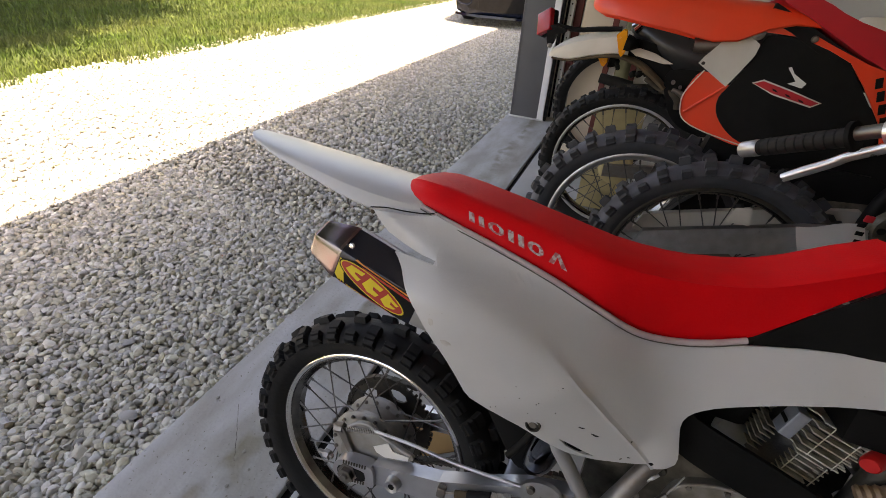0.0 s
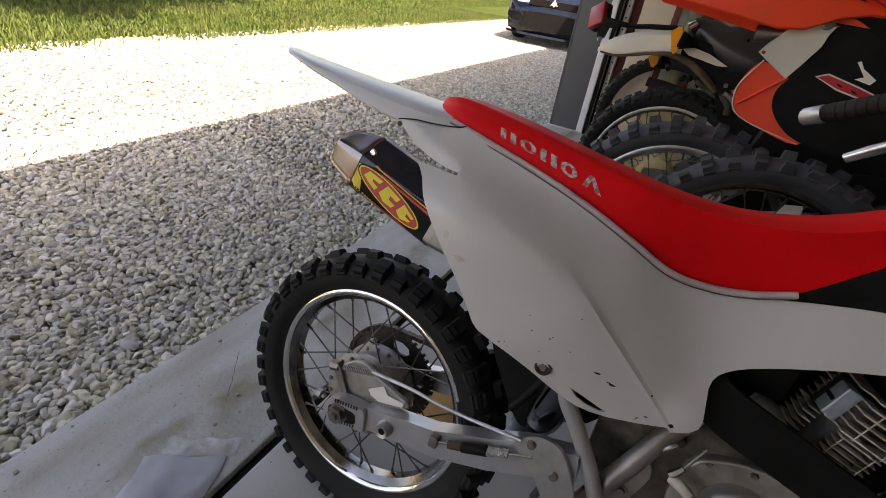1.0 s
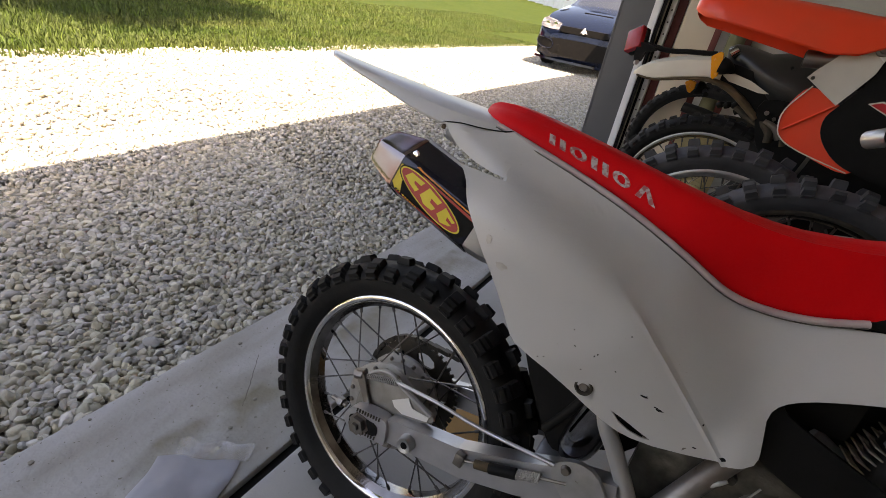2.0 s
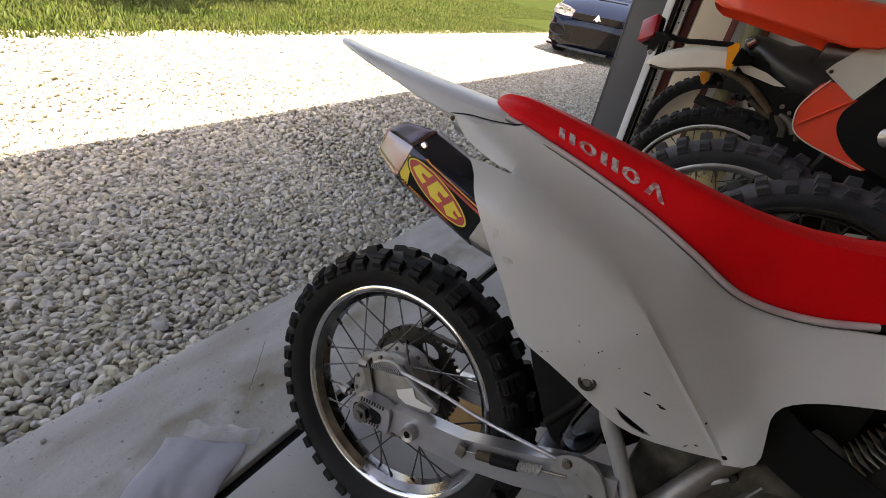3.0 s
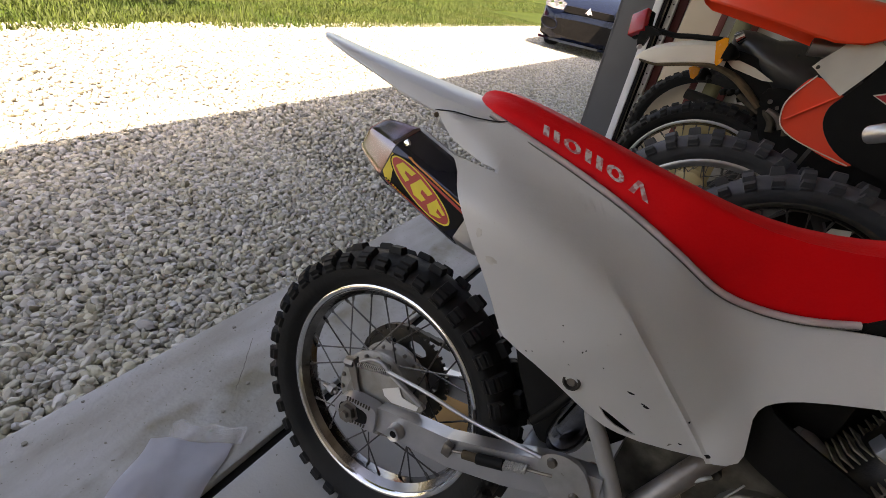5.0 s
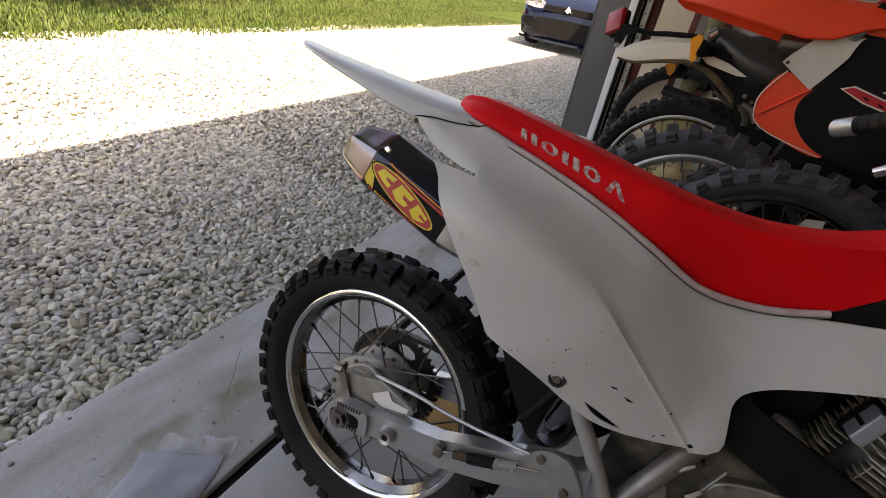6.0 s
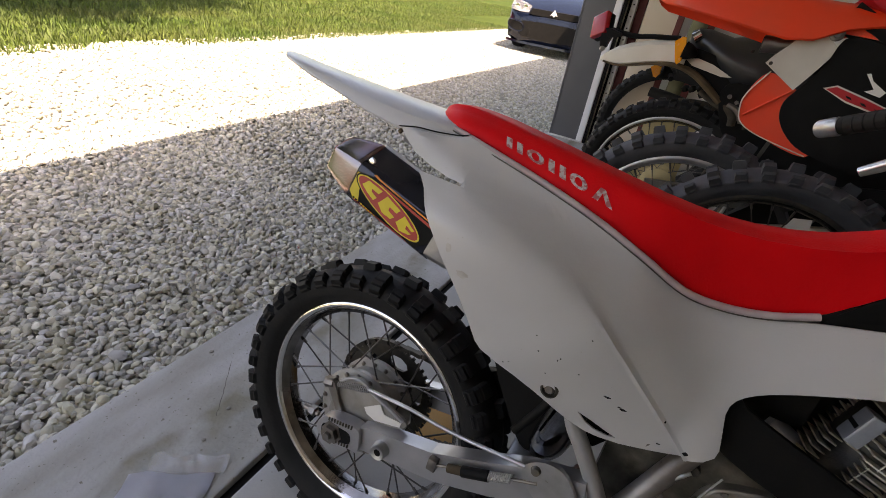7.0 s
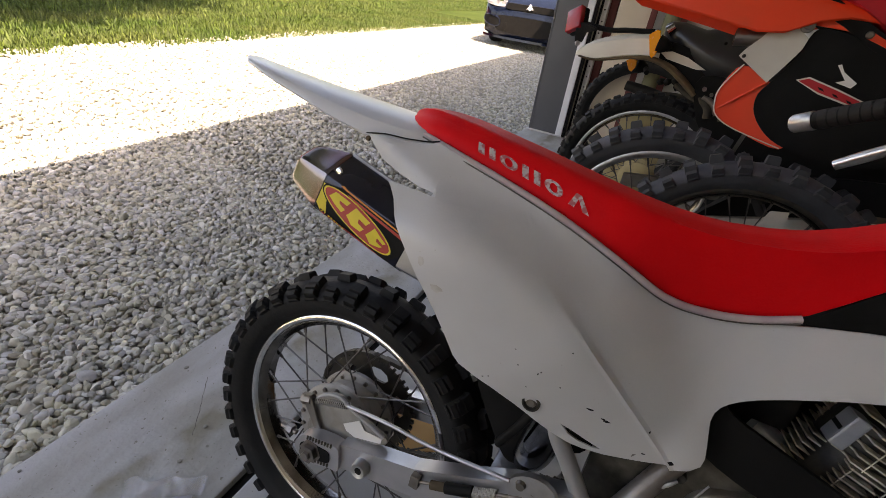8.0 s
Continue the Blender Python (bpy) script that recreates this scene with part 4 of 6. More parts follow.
def fender():
    secs = []
    for x, z, w, d in FENDER:
        top = [(1.0, d), (0.985, d * 0.76), (0.93, d * 0.50), (0.82, d * 0.30), (0.66, d * 0.16), (0.45, d * 0.06), (0.22, d * 0.012)]
        ring = [(x, MID - w * a, z - b) for a, b in top] + [(x, MID, z)] + [(x, MID + w * a, z - b) for a, b in top[::-1]]
        under = [(x, p[1] + (0.003 if p[1] < MID else -0.003), p[2] - 0.003) for p in ring[::-1]]
        secs.append(ring + under)
    f = part("rear_fender", loft(secs), M_WHITE, bike, "long scuffed white plastic rear fender", angle=26)
    part("seam", tube([(-0.010, -0.0785, 0.8635), (0.02, -0.0785, 0.8695), (0.055, -0.0785, 0.8715), (0.09, -0.0775, 0.876), (0.105, -0.0745, 0.881)], 0.0010, 6), M_BLACK, f, "dark seam line")
    part("fender_bolt", spin([(0, -0.003), (0.0035, -0.002), (0.004, 0)], 10, (-0.005, -0.079, 0.857)), M_BROWN, f)


fender()


# silencer
TAIL = Vector((-0.088, -0.1035, 0.795))
AXIS = Vector((0.96, 0.02, -0.279)).normalized()
NOSE = TAIL + AXIS * 0.29
OUTW = (Vector((0, -1, 0)) - AXIS * AXIS.dot(Vector((0, -1, 0)))).normalized()
ACROSS = AXIS.cross(OUTW)


def round_at(s, phi, r):
    """A point of the silencer: s metres along it, phi from the outward side towards its top."""
    k = min(1.06, 0.94 / math.cos((phi + math.pi / 6) % (math.pi / 3) - math.pi / 6))
    return TAIL + AXIS * s + (OUTW * math.cos(phi) * 0.94 + ACROSS * math.sin(phi) * (1.1 if ACROSS.z * math.sin(phi) > 0 else 0.88)) * r * k


def silencer_skin(s_list, r_list, seg=60):
    bm = bmesh.new()
    ring_faces(bm, [[bm.verts.new(round_at(s, 2 * math.pi * k / seg, r)) for k in range(seg)] for s, r in zip(s_list, r_list)])
    return bm


def decal(points, r, cells=14):
    """A thin print on the silencer: an outline in (s, phi)."""
    bm = plate(points, lambda x, z: 0.0, 0.0003, 0.006)
    for v in bm.verts:
        v.co = round_at(v.co.x, v.co.z / 0.047, r + (0.0003 if v.co.y < 0.0001 else 0.0))
    return bm


def silencer():
    body = part("silencer", silencer_skin([0.060, 0.063, 0.066, 0.209, 0.212], [0.044, 0.0472, 0.0475, 0.0475, 0.046]), M_BLACK_GLOSS, bike, "black exhaust silencer with a bright end cap and racing sticker", angle=25)
    part("end_cap", silencer_skin([0.002, 0.005, 0.010, 0.024, 0.058, 0.064, 0.065], [0.025, 0.030, 0.0335, 0.0380, 0.0478, 0.0482, 0.047]), M_TITAN, body, "polished tapered end cap", angle=25)
    part("outlet", tube([TAIL + AXIS * 0.0015, TAIL + AXIS * 0.02], 0.018, 20), M_BLACK, body)
    part("front_cap", silencer_skin([0.2105, 0.214, 0.24, 0.29], [0.0455, 0.0452, 0.041, 0.021]), M_ALLOY, body, angle=25)
    sign = -1 if round_at(0.1, 0.5, 0.05).z < round_at(0.1, -0.5, 0.05).z else 1
    # Bright strip laid along the silencer's top facet.
    top = [round_at(s, sign * 1.62, 0.049) for s in (0.066, 0.12, 0.208)]
    part("top_strip", tube(top, 0.0032, 8, smooth=False), M_ALLOY, body, "bright strip along the top facet")
    rv = part("cap_rivet", spin([(0, -0.003), (0.0045, -0.002), (0.006, 0.001)], 14), M_CHROME, body)
    rv.location = round_at(0.0735, sign * 0.80, 0.0478)
    part("cap_band", silencer_skin([0.0605, 0.061, 0.0655, 0.066], [0.0478, 0.0486, 0.0486, 0.0478]), M_TITAN, body, "thin band", angle=25)

    def lay(name, pts, r, m, label=""):
        part(name, decal([(a, sign * 0.047 * math.atan(b / (0.0496 if b > 0 else 0.0397))) for a, b in pts], r), m, body, label, angle=60)
    lay("sticker_field", [(0.068, 0.017), (0.100, 0.026), (0.211, 0.026), (0.211, -0.006), (0.196, -0.026), (0.090, -0.027), (0.069, -0.019)], 0.0477, M_BLACK, "black sticker field")
    lay("sticker_corner", [(0.0675, -0.014), (0.0675, 0.0165), (0.074, 0.0165), (0.080, 0.008), (0.082, -0.006), (0.088, -0.021), (0.078, -0.022)], 0.0480, M_YELLOW, "yellow corner of the sticker")
    lay("sticker_side", [(0.076, -0.0235), (0.090, -0.020), (0.120, -0.0215), (0.165, -0.0215), (0.186, -0.026), (0.130, -0.027), (0.085, -0.027)], 0.0480, M_REDPRINT, "red edge of the sticker")
    ca, sa = math.cos(-0.17), math.sin(-0.17)

    def oval(ra, rb, n=32):
        out = []
        for k in range(n):
            a = 2 * math.pi * k / n
            x, y = ra * math.cos(a), rb * math.sin(a)
            out.append((0.1345 + x * ca - y * sa, 0.0005 + x * sa + y * ca))
        return out
    lay("sticker_rim", oval(0.0675, 0.0190), 0.0481, M_BLACK, "black sticker outline")
    lay("sticker_ring", oval(0.0650, 0.0170), 0.0483, M_YELLOW, "yellow sticker ring")
    lay("sticker_oval", oval(0.0620, 0.0153), 0.0486, M_REDPRINT, "red sticker oval")
    # three notched yellow shapes fill the oval
    for x0, x1, h0, h1 in ((-0.052, -0.020, 0.0075, 0.0115), (-0.016, 0.018, 0.0120, 0.0115), (0.022, 0.052, 0.0110, 0.0060)):
        w = x1 - x0
        shape = [(x0, -h0 * 0.5), (x0 + 0.18 * w, h0), (x1, h1), (x1 - 0.08 * w, h1 * 0.35), (x0 + 0.52 * w, h0 * 0.30), (x0 + 0.58 * w, -h0 * 0.15), (x1 - 0.05 * w, -h1 * 0.2), (x1 - 0.14 * w, -h1 * 0.75), (x0 + 0.40 * w, -h0 * 0.95)]
        lay("sticker_block", [(0.1345 + x * ca - y * sa, 0.0005 + x * sa + y * ca) for x, y in shape], 0.0490, M_YELLOW, "plain yellow sticker shape")
    lay("sticker_stripe", [(0.092, 0.0265), (0.096, 0.030), (0.104, 0.0275), (0.211, 0.0225), (0.211, 0.0205), (0.103, 0.0250)], 0.0482, M_ORANGEPRINT, "orange stripe")
    lay("sticker_stripe", [(0.106, 0.0225), (0.211, 0.0185), (0.211, 0.0145), (0.112, 0.0195)], 0.0482, M_REDPRINT, "red stripe")
    for k in range(9):
        a = 0.078 + 0.0052 * k
        lay("sticker_tick", [(a, -0.0175 - 0.0004 * k), (a + 0.003, -0.0178 - 0.0004 * k), (a + 0.0025, -0.0200 - 0.0004 * k), (a - 0.0005, -0.0196 - 0.0004 * k)], 0.0492, M_BLACK if k < 3 else M_YELLOW)
    part("mid_pipe", tube([NOSE + AXIS * -0.012, (0.24, -0.075, 0.685), (0.33, -0.05, 0.63), (0.47, -0.05, 0.57)], 0.019, 16), M_STEEL, body, "dull steel mid pipe")


silencer()


# frame, engine and what shows under the panels
def frame_and_engine():
    fr = part("frame", tube([(0.355, -0.058, 0.60), (0.37, -0.060, 0.545), (0.40, -0.060, 0.505), (0.442, -0.062, 0.447), (0.475, -0.064, 0.39)], 0.0125, 14), M_SILVER, bike, "silver painted tubular frame")
    part("lower_tube", tube([(0.556, 0.006, 0.600), (0.522, -0.020, 0.5425), (0.490, -0.033, 0.467), (0.458, -0.045, 0.393), (0.436, -0.045, 0.33)], 0.0158, 18), M_TUBE, fr, "scuffed grimy silver lower frame tube")
    part("gusset", prism(smooth_outline([(0.512, 0.492), (0.522, 0.468), (0.512, 0.428), (0.505, 0.395), (0.462, 0.385), (0.474, 0.430), (0.494, 0.470)], 2), -0.038, -0.032, 0.001), M_TUBE, fr)
    part("gusset_bolt", spin([(0, -0.008), (0.006, -0.008), (0.007, -0.002), (0.0105, -0.002), (0.0105, 0)], 14, (0.494, -0.038, 0.425)), M_STEEL, fr)
    part("weld_bead", tube([(0.534, -0.035, 0.538), (0.526, -0.038, 0.530), (0.520, -0.036, 0.519)], [0.002, 0.003, 0.002], 8), M_GALV, fr, "bright rough weld")
    for y in (-0.03, 2 * MID + 0.03):
        part("seat_rail", tube([(-0.02, y, 0.85), (0.2, y, 0.80), (0.36, y, 0.765), (0.48, y, 0.735)], 0.012, 10), M_SILVER, fr)
    part("spine", tube([(0.36, MID, 0.50), (0.5, MID, 0.74), (0.7, MID, 0.84), (0.86, MID, 0.93)], 0.024, 12), M_BLACK, fr)
    part("down_tube", tube([(0.86, MID, 0.92), (0.82, MID, 0.70), (0.76, MID, 0.42), (0.62, MID, 0.30)], 0.02, 12), M_DARKSTEEL, fr)
    part("pivot_plate", prism(smooth_outline([(0.335, 0.455), (0.36, 0.475), (0.395, 0.47), (0.43, 0.42), (0.44, 0.37), (0.41, 0.36), (0.375, 0.40), (0.34, 0.43)], 3), -0.088, -0.079, 0.0015), M_ALLOY, fr)
    for x, z in ((0.352, 0.456), (0.398, 0.425)):
        part("plate_bolt", spin([(0, -0.006), (0.006, -0.006), (0.008, 0)], 10, (x, -0.088, z)), M_STEEL, fr)
    part("rear_mudguard", prism(smooth_outline([(0.215, 0.60), (0.25, 0.72), (0.30, 0.80), (0.42, 0.80), (0.40, 0.62), (0.36, 0.50), (0.33, 0.44), (0.29, 0.47)], 4), -0.035, 2 * MID + 0.035, 0.01), M_BLACK, bike, "black inner mudguard and airbox")
    part("shock", tube([(0.345, -0.02, 0.435), (0.347, -0.02, 0.455), (0.352, -0.02, 0.48), (0.362, -0.02, 0.55), (0.375, -0.02, 0.61)], [0.018, 0.028, 0.031, 0.031, 0.030], 24), M_SHOCK, bike, "dark chromed shock reservoir")
    part("chain_guide", prism(smooth_outline([(0.20, 0.395), (0.22, 0.455), (0.30, 0.52), (0.38, 0.56), (0.44, 0.52), (0.42, 0.44), (0.30, 0.395)], 3), 2 * MID + 0.02, 2 * MID + 0.062, 0.004), M_BLACK, bike, "black plastic chain guide")
    part("hose", tube([(0.30, -0.055, 0.475), (0.32, -0.06, 0.52), (0.335, -0.06, 0.56), (0.35, -0.055, 0.60)], 0.007, 10), M_BLACK, bike, "black rubber hose")
    part("front_airbox", box(0.50, 0.64, 0.03, 0.13, 0.63, 0.75, 0.015), M_BLACK, bike, "black airbox")
    # Black wall added to make the space behind the cylinder dark.
    part("engine_backing", box(0.53, 0.86, 0.155, 0.165, 0.45, 0.80, 0.004), M_BLACK, bike, "black backing wall added behind the cylinder")
    eng = part("engine", loft([[(x, MID + w * math.cos(a), 0.46 + h * math.sin(a)) for a in [2 * math.pi * j / 28 for j in range(28)]] for x, w, h in ((0.43, 0.012, 0.05), (0.47, 0.016, 0.08), (0.52, 0.022, 0.10), (0.60, 0.030, 0.11), (0.68, 0.036, 0.095), (0.73, 0.030, 0.07))]), M_DIRTY, bike, "oily cast alloy engine with cooling fins", angle=40)
    part("case_cover", prism(smooth_outline([(0.557, 0.490), (0.574, 0.522), (0.610, 0.540), (0.664, 0.5486), (0.71, 0.530), (0.73, 0.47), (0.69, 0.40), (0.59, 0.395), (0.557, 0.43)], 3), -0.015, 0.040, 0.003), M_CASE, eng, "stained cast alloy engine case")
    part("case_rim", tube([(0.566, -0.016, 0.506), (0.576, -0.016, 0.5225), (0.610, -0.016, 0.5395), (0.640, -0.016, 0.546), (0.664, -0.016, 0.548)], 0.0032, 8), M_CASE, eng)
    part("clutch_cover", spin([(0, -0.030), (0.040, -0.029), (0.047, -0.024), (0.050, -0.015), (0.051, 0.0)], 40, (0.640, -0.016, 0.463)), M_ALLOY, eng, "worn bright clutch cover")
    for x, z in ((0.584, 0.522), (0.636, 0.537), (0.567, 0.470), (0.572, 0.428)):
        part("case_bolt", spin([(0, -0.005), (0.004, -0.005), (0.0055, 0)], 8, (x, -0.015, z)), M_STEEL, eng)
    part("case_boss", spin([(0, 0.002), (0.0035, 0.0), (0.0075, -0.003), (0.0095, 0.001), (0.0095, 0.02)], 16, (0.539, -0.018, 0.534)), M_DARKSTEEL, eng, "dark threaded boss")
    part("release_cable", tube([(0.569, -0.030, 0.549), (0.551, -0.040, 0.507)], 0.0014, 6), M_GALV, eng, "bright clutch cable")
    part("cable_nut", tube([(0.553, -0.040, 0.511), (0.547, -0.041, 0.500), (0.540, -0.042, 0.492)], [0.0045, 0.006, 0.005], 6, smooth=False), M_STEEL, eng)
    part("release_arm", tube([(0.542, -0.040, 0.486), (0.556, -0.044, 0.486), (0.574, -0.046, 0.477), (0.584, -0.046, 0.470)], [0.006, 0.0085, 0.008, 0.006], 12), M_BEIGEPART, eng, "pale clutch release arm")
    part("arm_pin", spin([(0, -0.004), (0.005, -0.004), (0.006, 0.004)], 10, (0.577, -0.054, 0.478)), M_STEEL, eng)
    # cooling fins lie square to a cylinder that leans well forward
    ax = Vector((0.29, 0, 0.957)).normalized()
    dn = Vector((0.957, 0, -0.29)).normalized()
    base = Vector((0.711, 0.082, 0.571))
    m = Matrix(((*dn, 0), (0, 1, 0, 0), (*ax, 0), (0, 0, 0, 1))).transposed()
    part("cylinder_core", tube([base - ax * 0.04, base + ax * 0.11], 0.036, 24), M_DARKSTEEL, eng)
    for count, deep, wide, gap, rounding, start in ((6, 0.056, 0.062, 0.0095, 0.036, base + ax * 0.006), (6, 0.050, 0.062, 0.0116, 0.018, base + ax * 0.060 + dn * 0.006)):
        for k in range(count):
            p = start + ax * (k * gap)
            bm = box(-deep, deep, -wide, wide, -0.0011, 0.0011)
            bmesh.ops.bevel(bm, geom=[e for e in bm.edges if abs(e.verts[0].co.z - e.verts[1].co.z) > 0.001], offset=rounding, segments=7, affect="EDGES")
            bm.transform(Matrix.Translation(p) @ m)
            part("cooling_fin", bm, M_FIN, eng, smooth=False)
        for i, j in ((-0.30, -0.985), (0.45, -0.985)):
            p = start + dn * (deep * i) + Vector((0, wide * j, 0))
            part("stud_rib", tube([p - ax * 0.003, p + ax * ((count - 1) * gap + 0.002)], 0.0009, 8), M_FIN, eng)
    # Shade between the fins is put into this wall's dark colour.
    part("cylinder_shell", tube([base - ax * 0.01, base + ax * 0.11], 0.046, 28), M_DARKSTEEL, eng, "cylinder wall, darkened for the shade between the fins")
    # Added black box hides the top fin and darkens the space above it.
    part("head_blackout", box(0.735, 0.87, 0.0, 0.13, 0.680, 0.74, 0.01), M_BLACK, eng, "black box added to darken the space over the head")
    for name, shape, material, label in (("rocker_cover", box(-0.010, 0.010, 0.0, 0.030, -0.024, 0.024, 0.003), M_BLUESTEEL, "bluish grey rocker cover"), ("cover_groove", box(-0.0106, -0.0100, 0.003, 0.027, -0.004, 0.002), M_BLACK, "")):
        shape.transform(Matrix.Translation((0.689, 0.02, 0.670)) @ m)
        part(name, shape, material, eng, label, smooth=False)
    part("intake_stub", tube([(0.625, 0.105, 0.592), (0.685, 0.09, 0.572)], [0.022, 0.017], 16), M_BLUESTEEL, eng, "bluish intake stub")
    part("cable_end", tube([(0.640, 0.150, 0.560), (0.680, 0.118, 0.552)], 0.005, 10), M_GALV, eng, "bright cable end")
    cover = [(0.524, 0.678), (0.553, 0.655), (0.600, 0.638), (0.654, 0.622), (0.70, 0.607), (0.77, 0.580), (0.775, 0.525), (0.70, 0.540), (0.625, 0.560), (0.568, 0.576), (0.532, 0.602)]
    part("frame_guard", prism(smooth_outline(cover, 2), -0.026, -0.016, 0.002), M_BLACK, bike, "black frame guard beside the engine")
    part("spark_boss", tube([(0.777 + 0.0046 * k, -0.010, 0.611 + 0.0024 * k) for k in range(10)], [0.0125, 0.0150] * 5, 14, smooth=False), M_BOSS, eng, "tarnished ribbed brown boss")
    part("plug_cap", tube([(0.772, -0.012, 0.665), (0.776, -0.006, 0.666), (0.800, 0.02, 0.668)], [0.0105, 0.0130, 0.0130], 16), M_REDCAP, eng, "red spark plug cap")
    part("header_pipe", tube([base + dn * 0.05 + ax * 0.08, (0.86, 0.06, 0.56), (0.86, 0.02, 0.45), (0.76, -0.05, 0.33), (0.6, -0.06, 0.32)], 0.016, 14), M_STEEL, eng)


frame_and_engine()


def front_end():
    """Fork, front wheel and the turned handlebar with its grip and lever."""
    part("fuel_tank", loft([[(x, mid(x) + w * math.cos(a), z + h * math.sin(a)) for a in [2 * math.pi * j / 20 for j in range(20)]] for x, w, z, h in ((0.70, 0.05, 0.90, 0.02), (0.75, 0.066, 0.905, 0.04), (0.80, 0.07, 0.915, 0.05), (0.86, 0.065, 0.92, 0.045), (0.89, 0.04, 0.92, 0.03))]), M_CRIMSON, bike, "red fuel tank")
    fk = part("fork", tube([(0.90, MID - 0.09, 1.02), (1.13, MID - 0.09, 0.33)], 0.021, 16), M_ALLOY, bike, "alloy front fork")
    part("fork_leg", tube([(0.90, MID + 0.09, 1.02), (1.13, MID + 0.09, 0.33)], 0.021, 16), M_ALLOY, fk)
    part("triple_clamp", box(0.84, 0.94, MID - 0.12, MID + 0.12, 0.97, 1.0, 0.008), M_BLACK, fk)
    wheel(bike, "front_wheel", (1.135, MID, 0.338), 0.338, 0.262, 0.075, 44, 0.013, 9, M_RUBBER, 32, M_CHROME, M_ALLOY, 0.04, "spoked front wheel")
    fr_secs = []
    for k in range(9):
        a = radians(150 - k * 15)
        c, s = math.cos(a), math.sin(a)
        ring = [(1.135 + (0.40 + q) * c, MID + y, 0.338 + (0.40 + q) * s + 0.02) for y, q in ((-0.055, -0.02), (-0.03, 0), (0.03, 0), (0.055, -0.02), (0.052, -0.024), (0.03, -0.004), (-0.03, -0.004), (-0.052, -0.024))]
        fr_secs.append(ring)
    part("front_fender", loft(fr_secs), M_WHITE, bike)
    part("side_stand", tube([(0.42, 0.14, 0.33), (0.40, 0.20, 0.18), (0.385, 0.245, 0.072)], 0.010, 10), M_STEEL, bike)
    end, inner = BAR_END, BAR_IN
    way = (inner - end).normalized()
    bar = part("handlebar", tube([end, inner, Vector((0.80, 0.08, 1.09)), Vector((0.84, 0.03, 1.05)), Vector((0.86, -0.06, 1.03)), Vector((0.93, -0.2, 1.08)), Vector((0.90, -0.36, 1.09))], 0.011, 14), M_STEEL, bike, "steel handlebar turned to its left")
    g = part("grip", tube([end + way * 0.020, end + way * 0.024, end + way * 0.158, end + way * 0.161, end + way * 0.167], [0.0140, 0.0150, 0.0148, 0.0245, 0.0235], 20, smooth=False), M_BLACK, bar, "black ribbed rubber grip", angle=50)
    for k in range(9):
        p = end + way * (0.03 + k * 0.0145)
        part("grip_rib", tube([p, p + way * 0.012], 0.0156, 18), M_GUARD, g)
    part("bar_end", tube([end - way * 0.014, end - way * 0.011, end + way * 0.017, end + way * 0.020], [0.013, 0.0150, 0.0158, 0.0150], 20, smooth=False), M_ALLOY, bar, "scuffed metal bar end", angle=50)
    lp = LEVER
    part("clutch_lever", tube(lp, [0.0125, 0.0150, 0.0140, 0.0135, 0.0140, 0.015], 16, flat=0.7), M_POLISH, bar, "polished clutch lever")
    part("lever_perch", tube([end + way * 0.205, end + way * 0.245], 0.0185, 14), M_POLISH, bar)
    part("perch_arm", tube([end + way * 0.225, lp[-1]], 0.009, 10), M_ALLOY, bar)


BAR_END, BAR_IN = Vector((0.563, 0.323, 1.040)), Vector((0.745, 0.131, 1.121))
LEVER = [Vector(p) for p in ((0.662, 0.425, 0.992), (0.689, 0.408, 1.014), (0.719, 0.386, 1.039), (0.736, 0.371, 1.056), (0.772, 0.339, 1.081), (0.802, 0.291, 1.104))]
front_end()


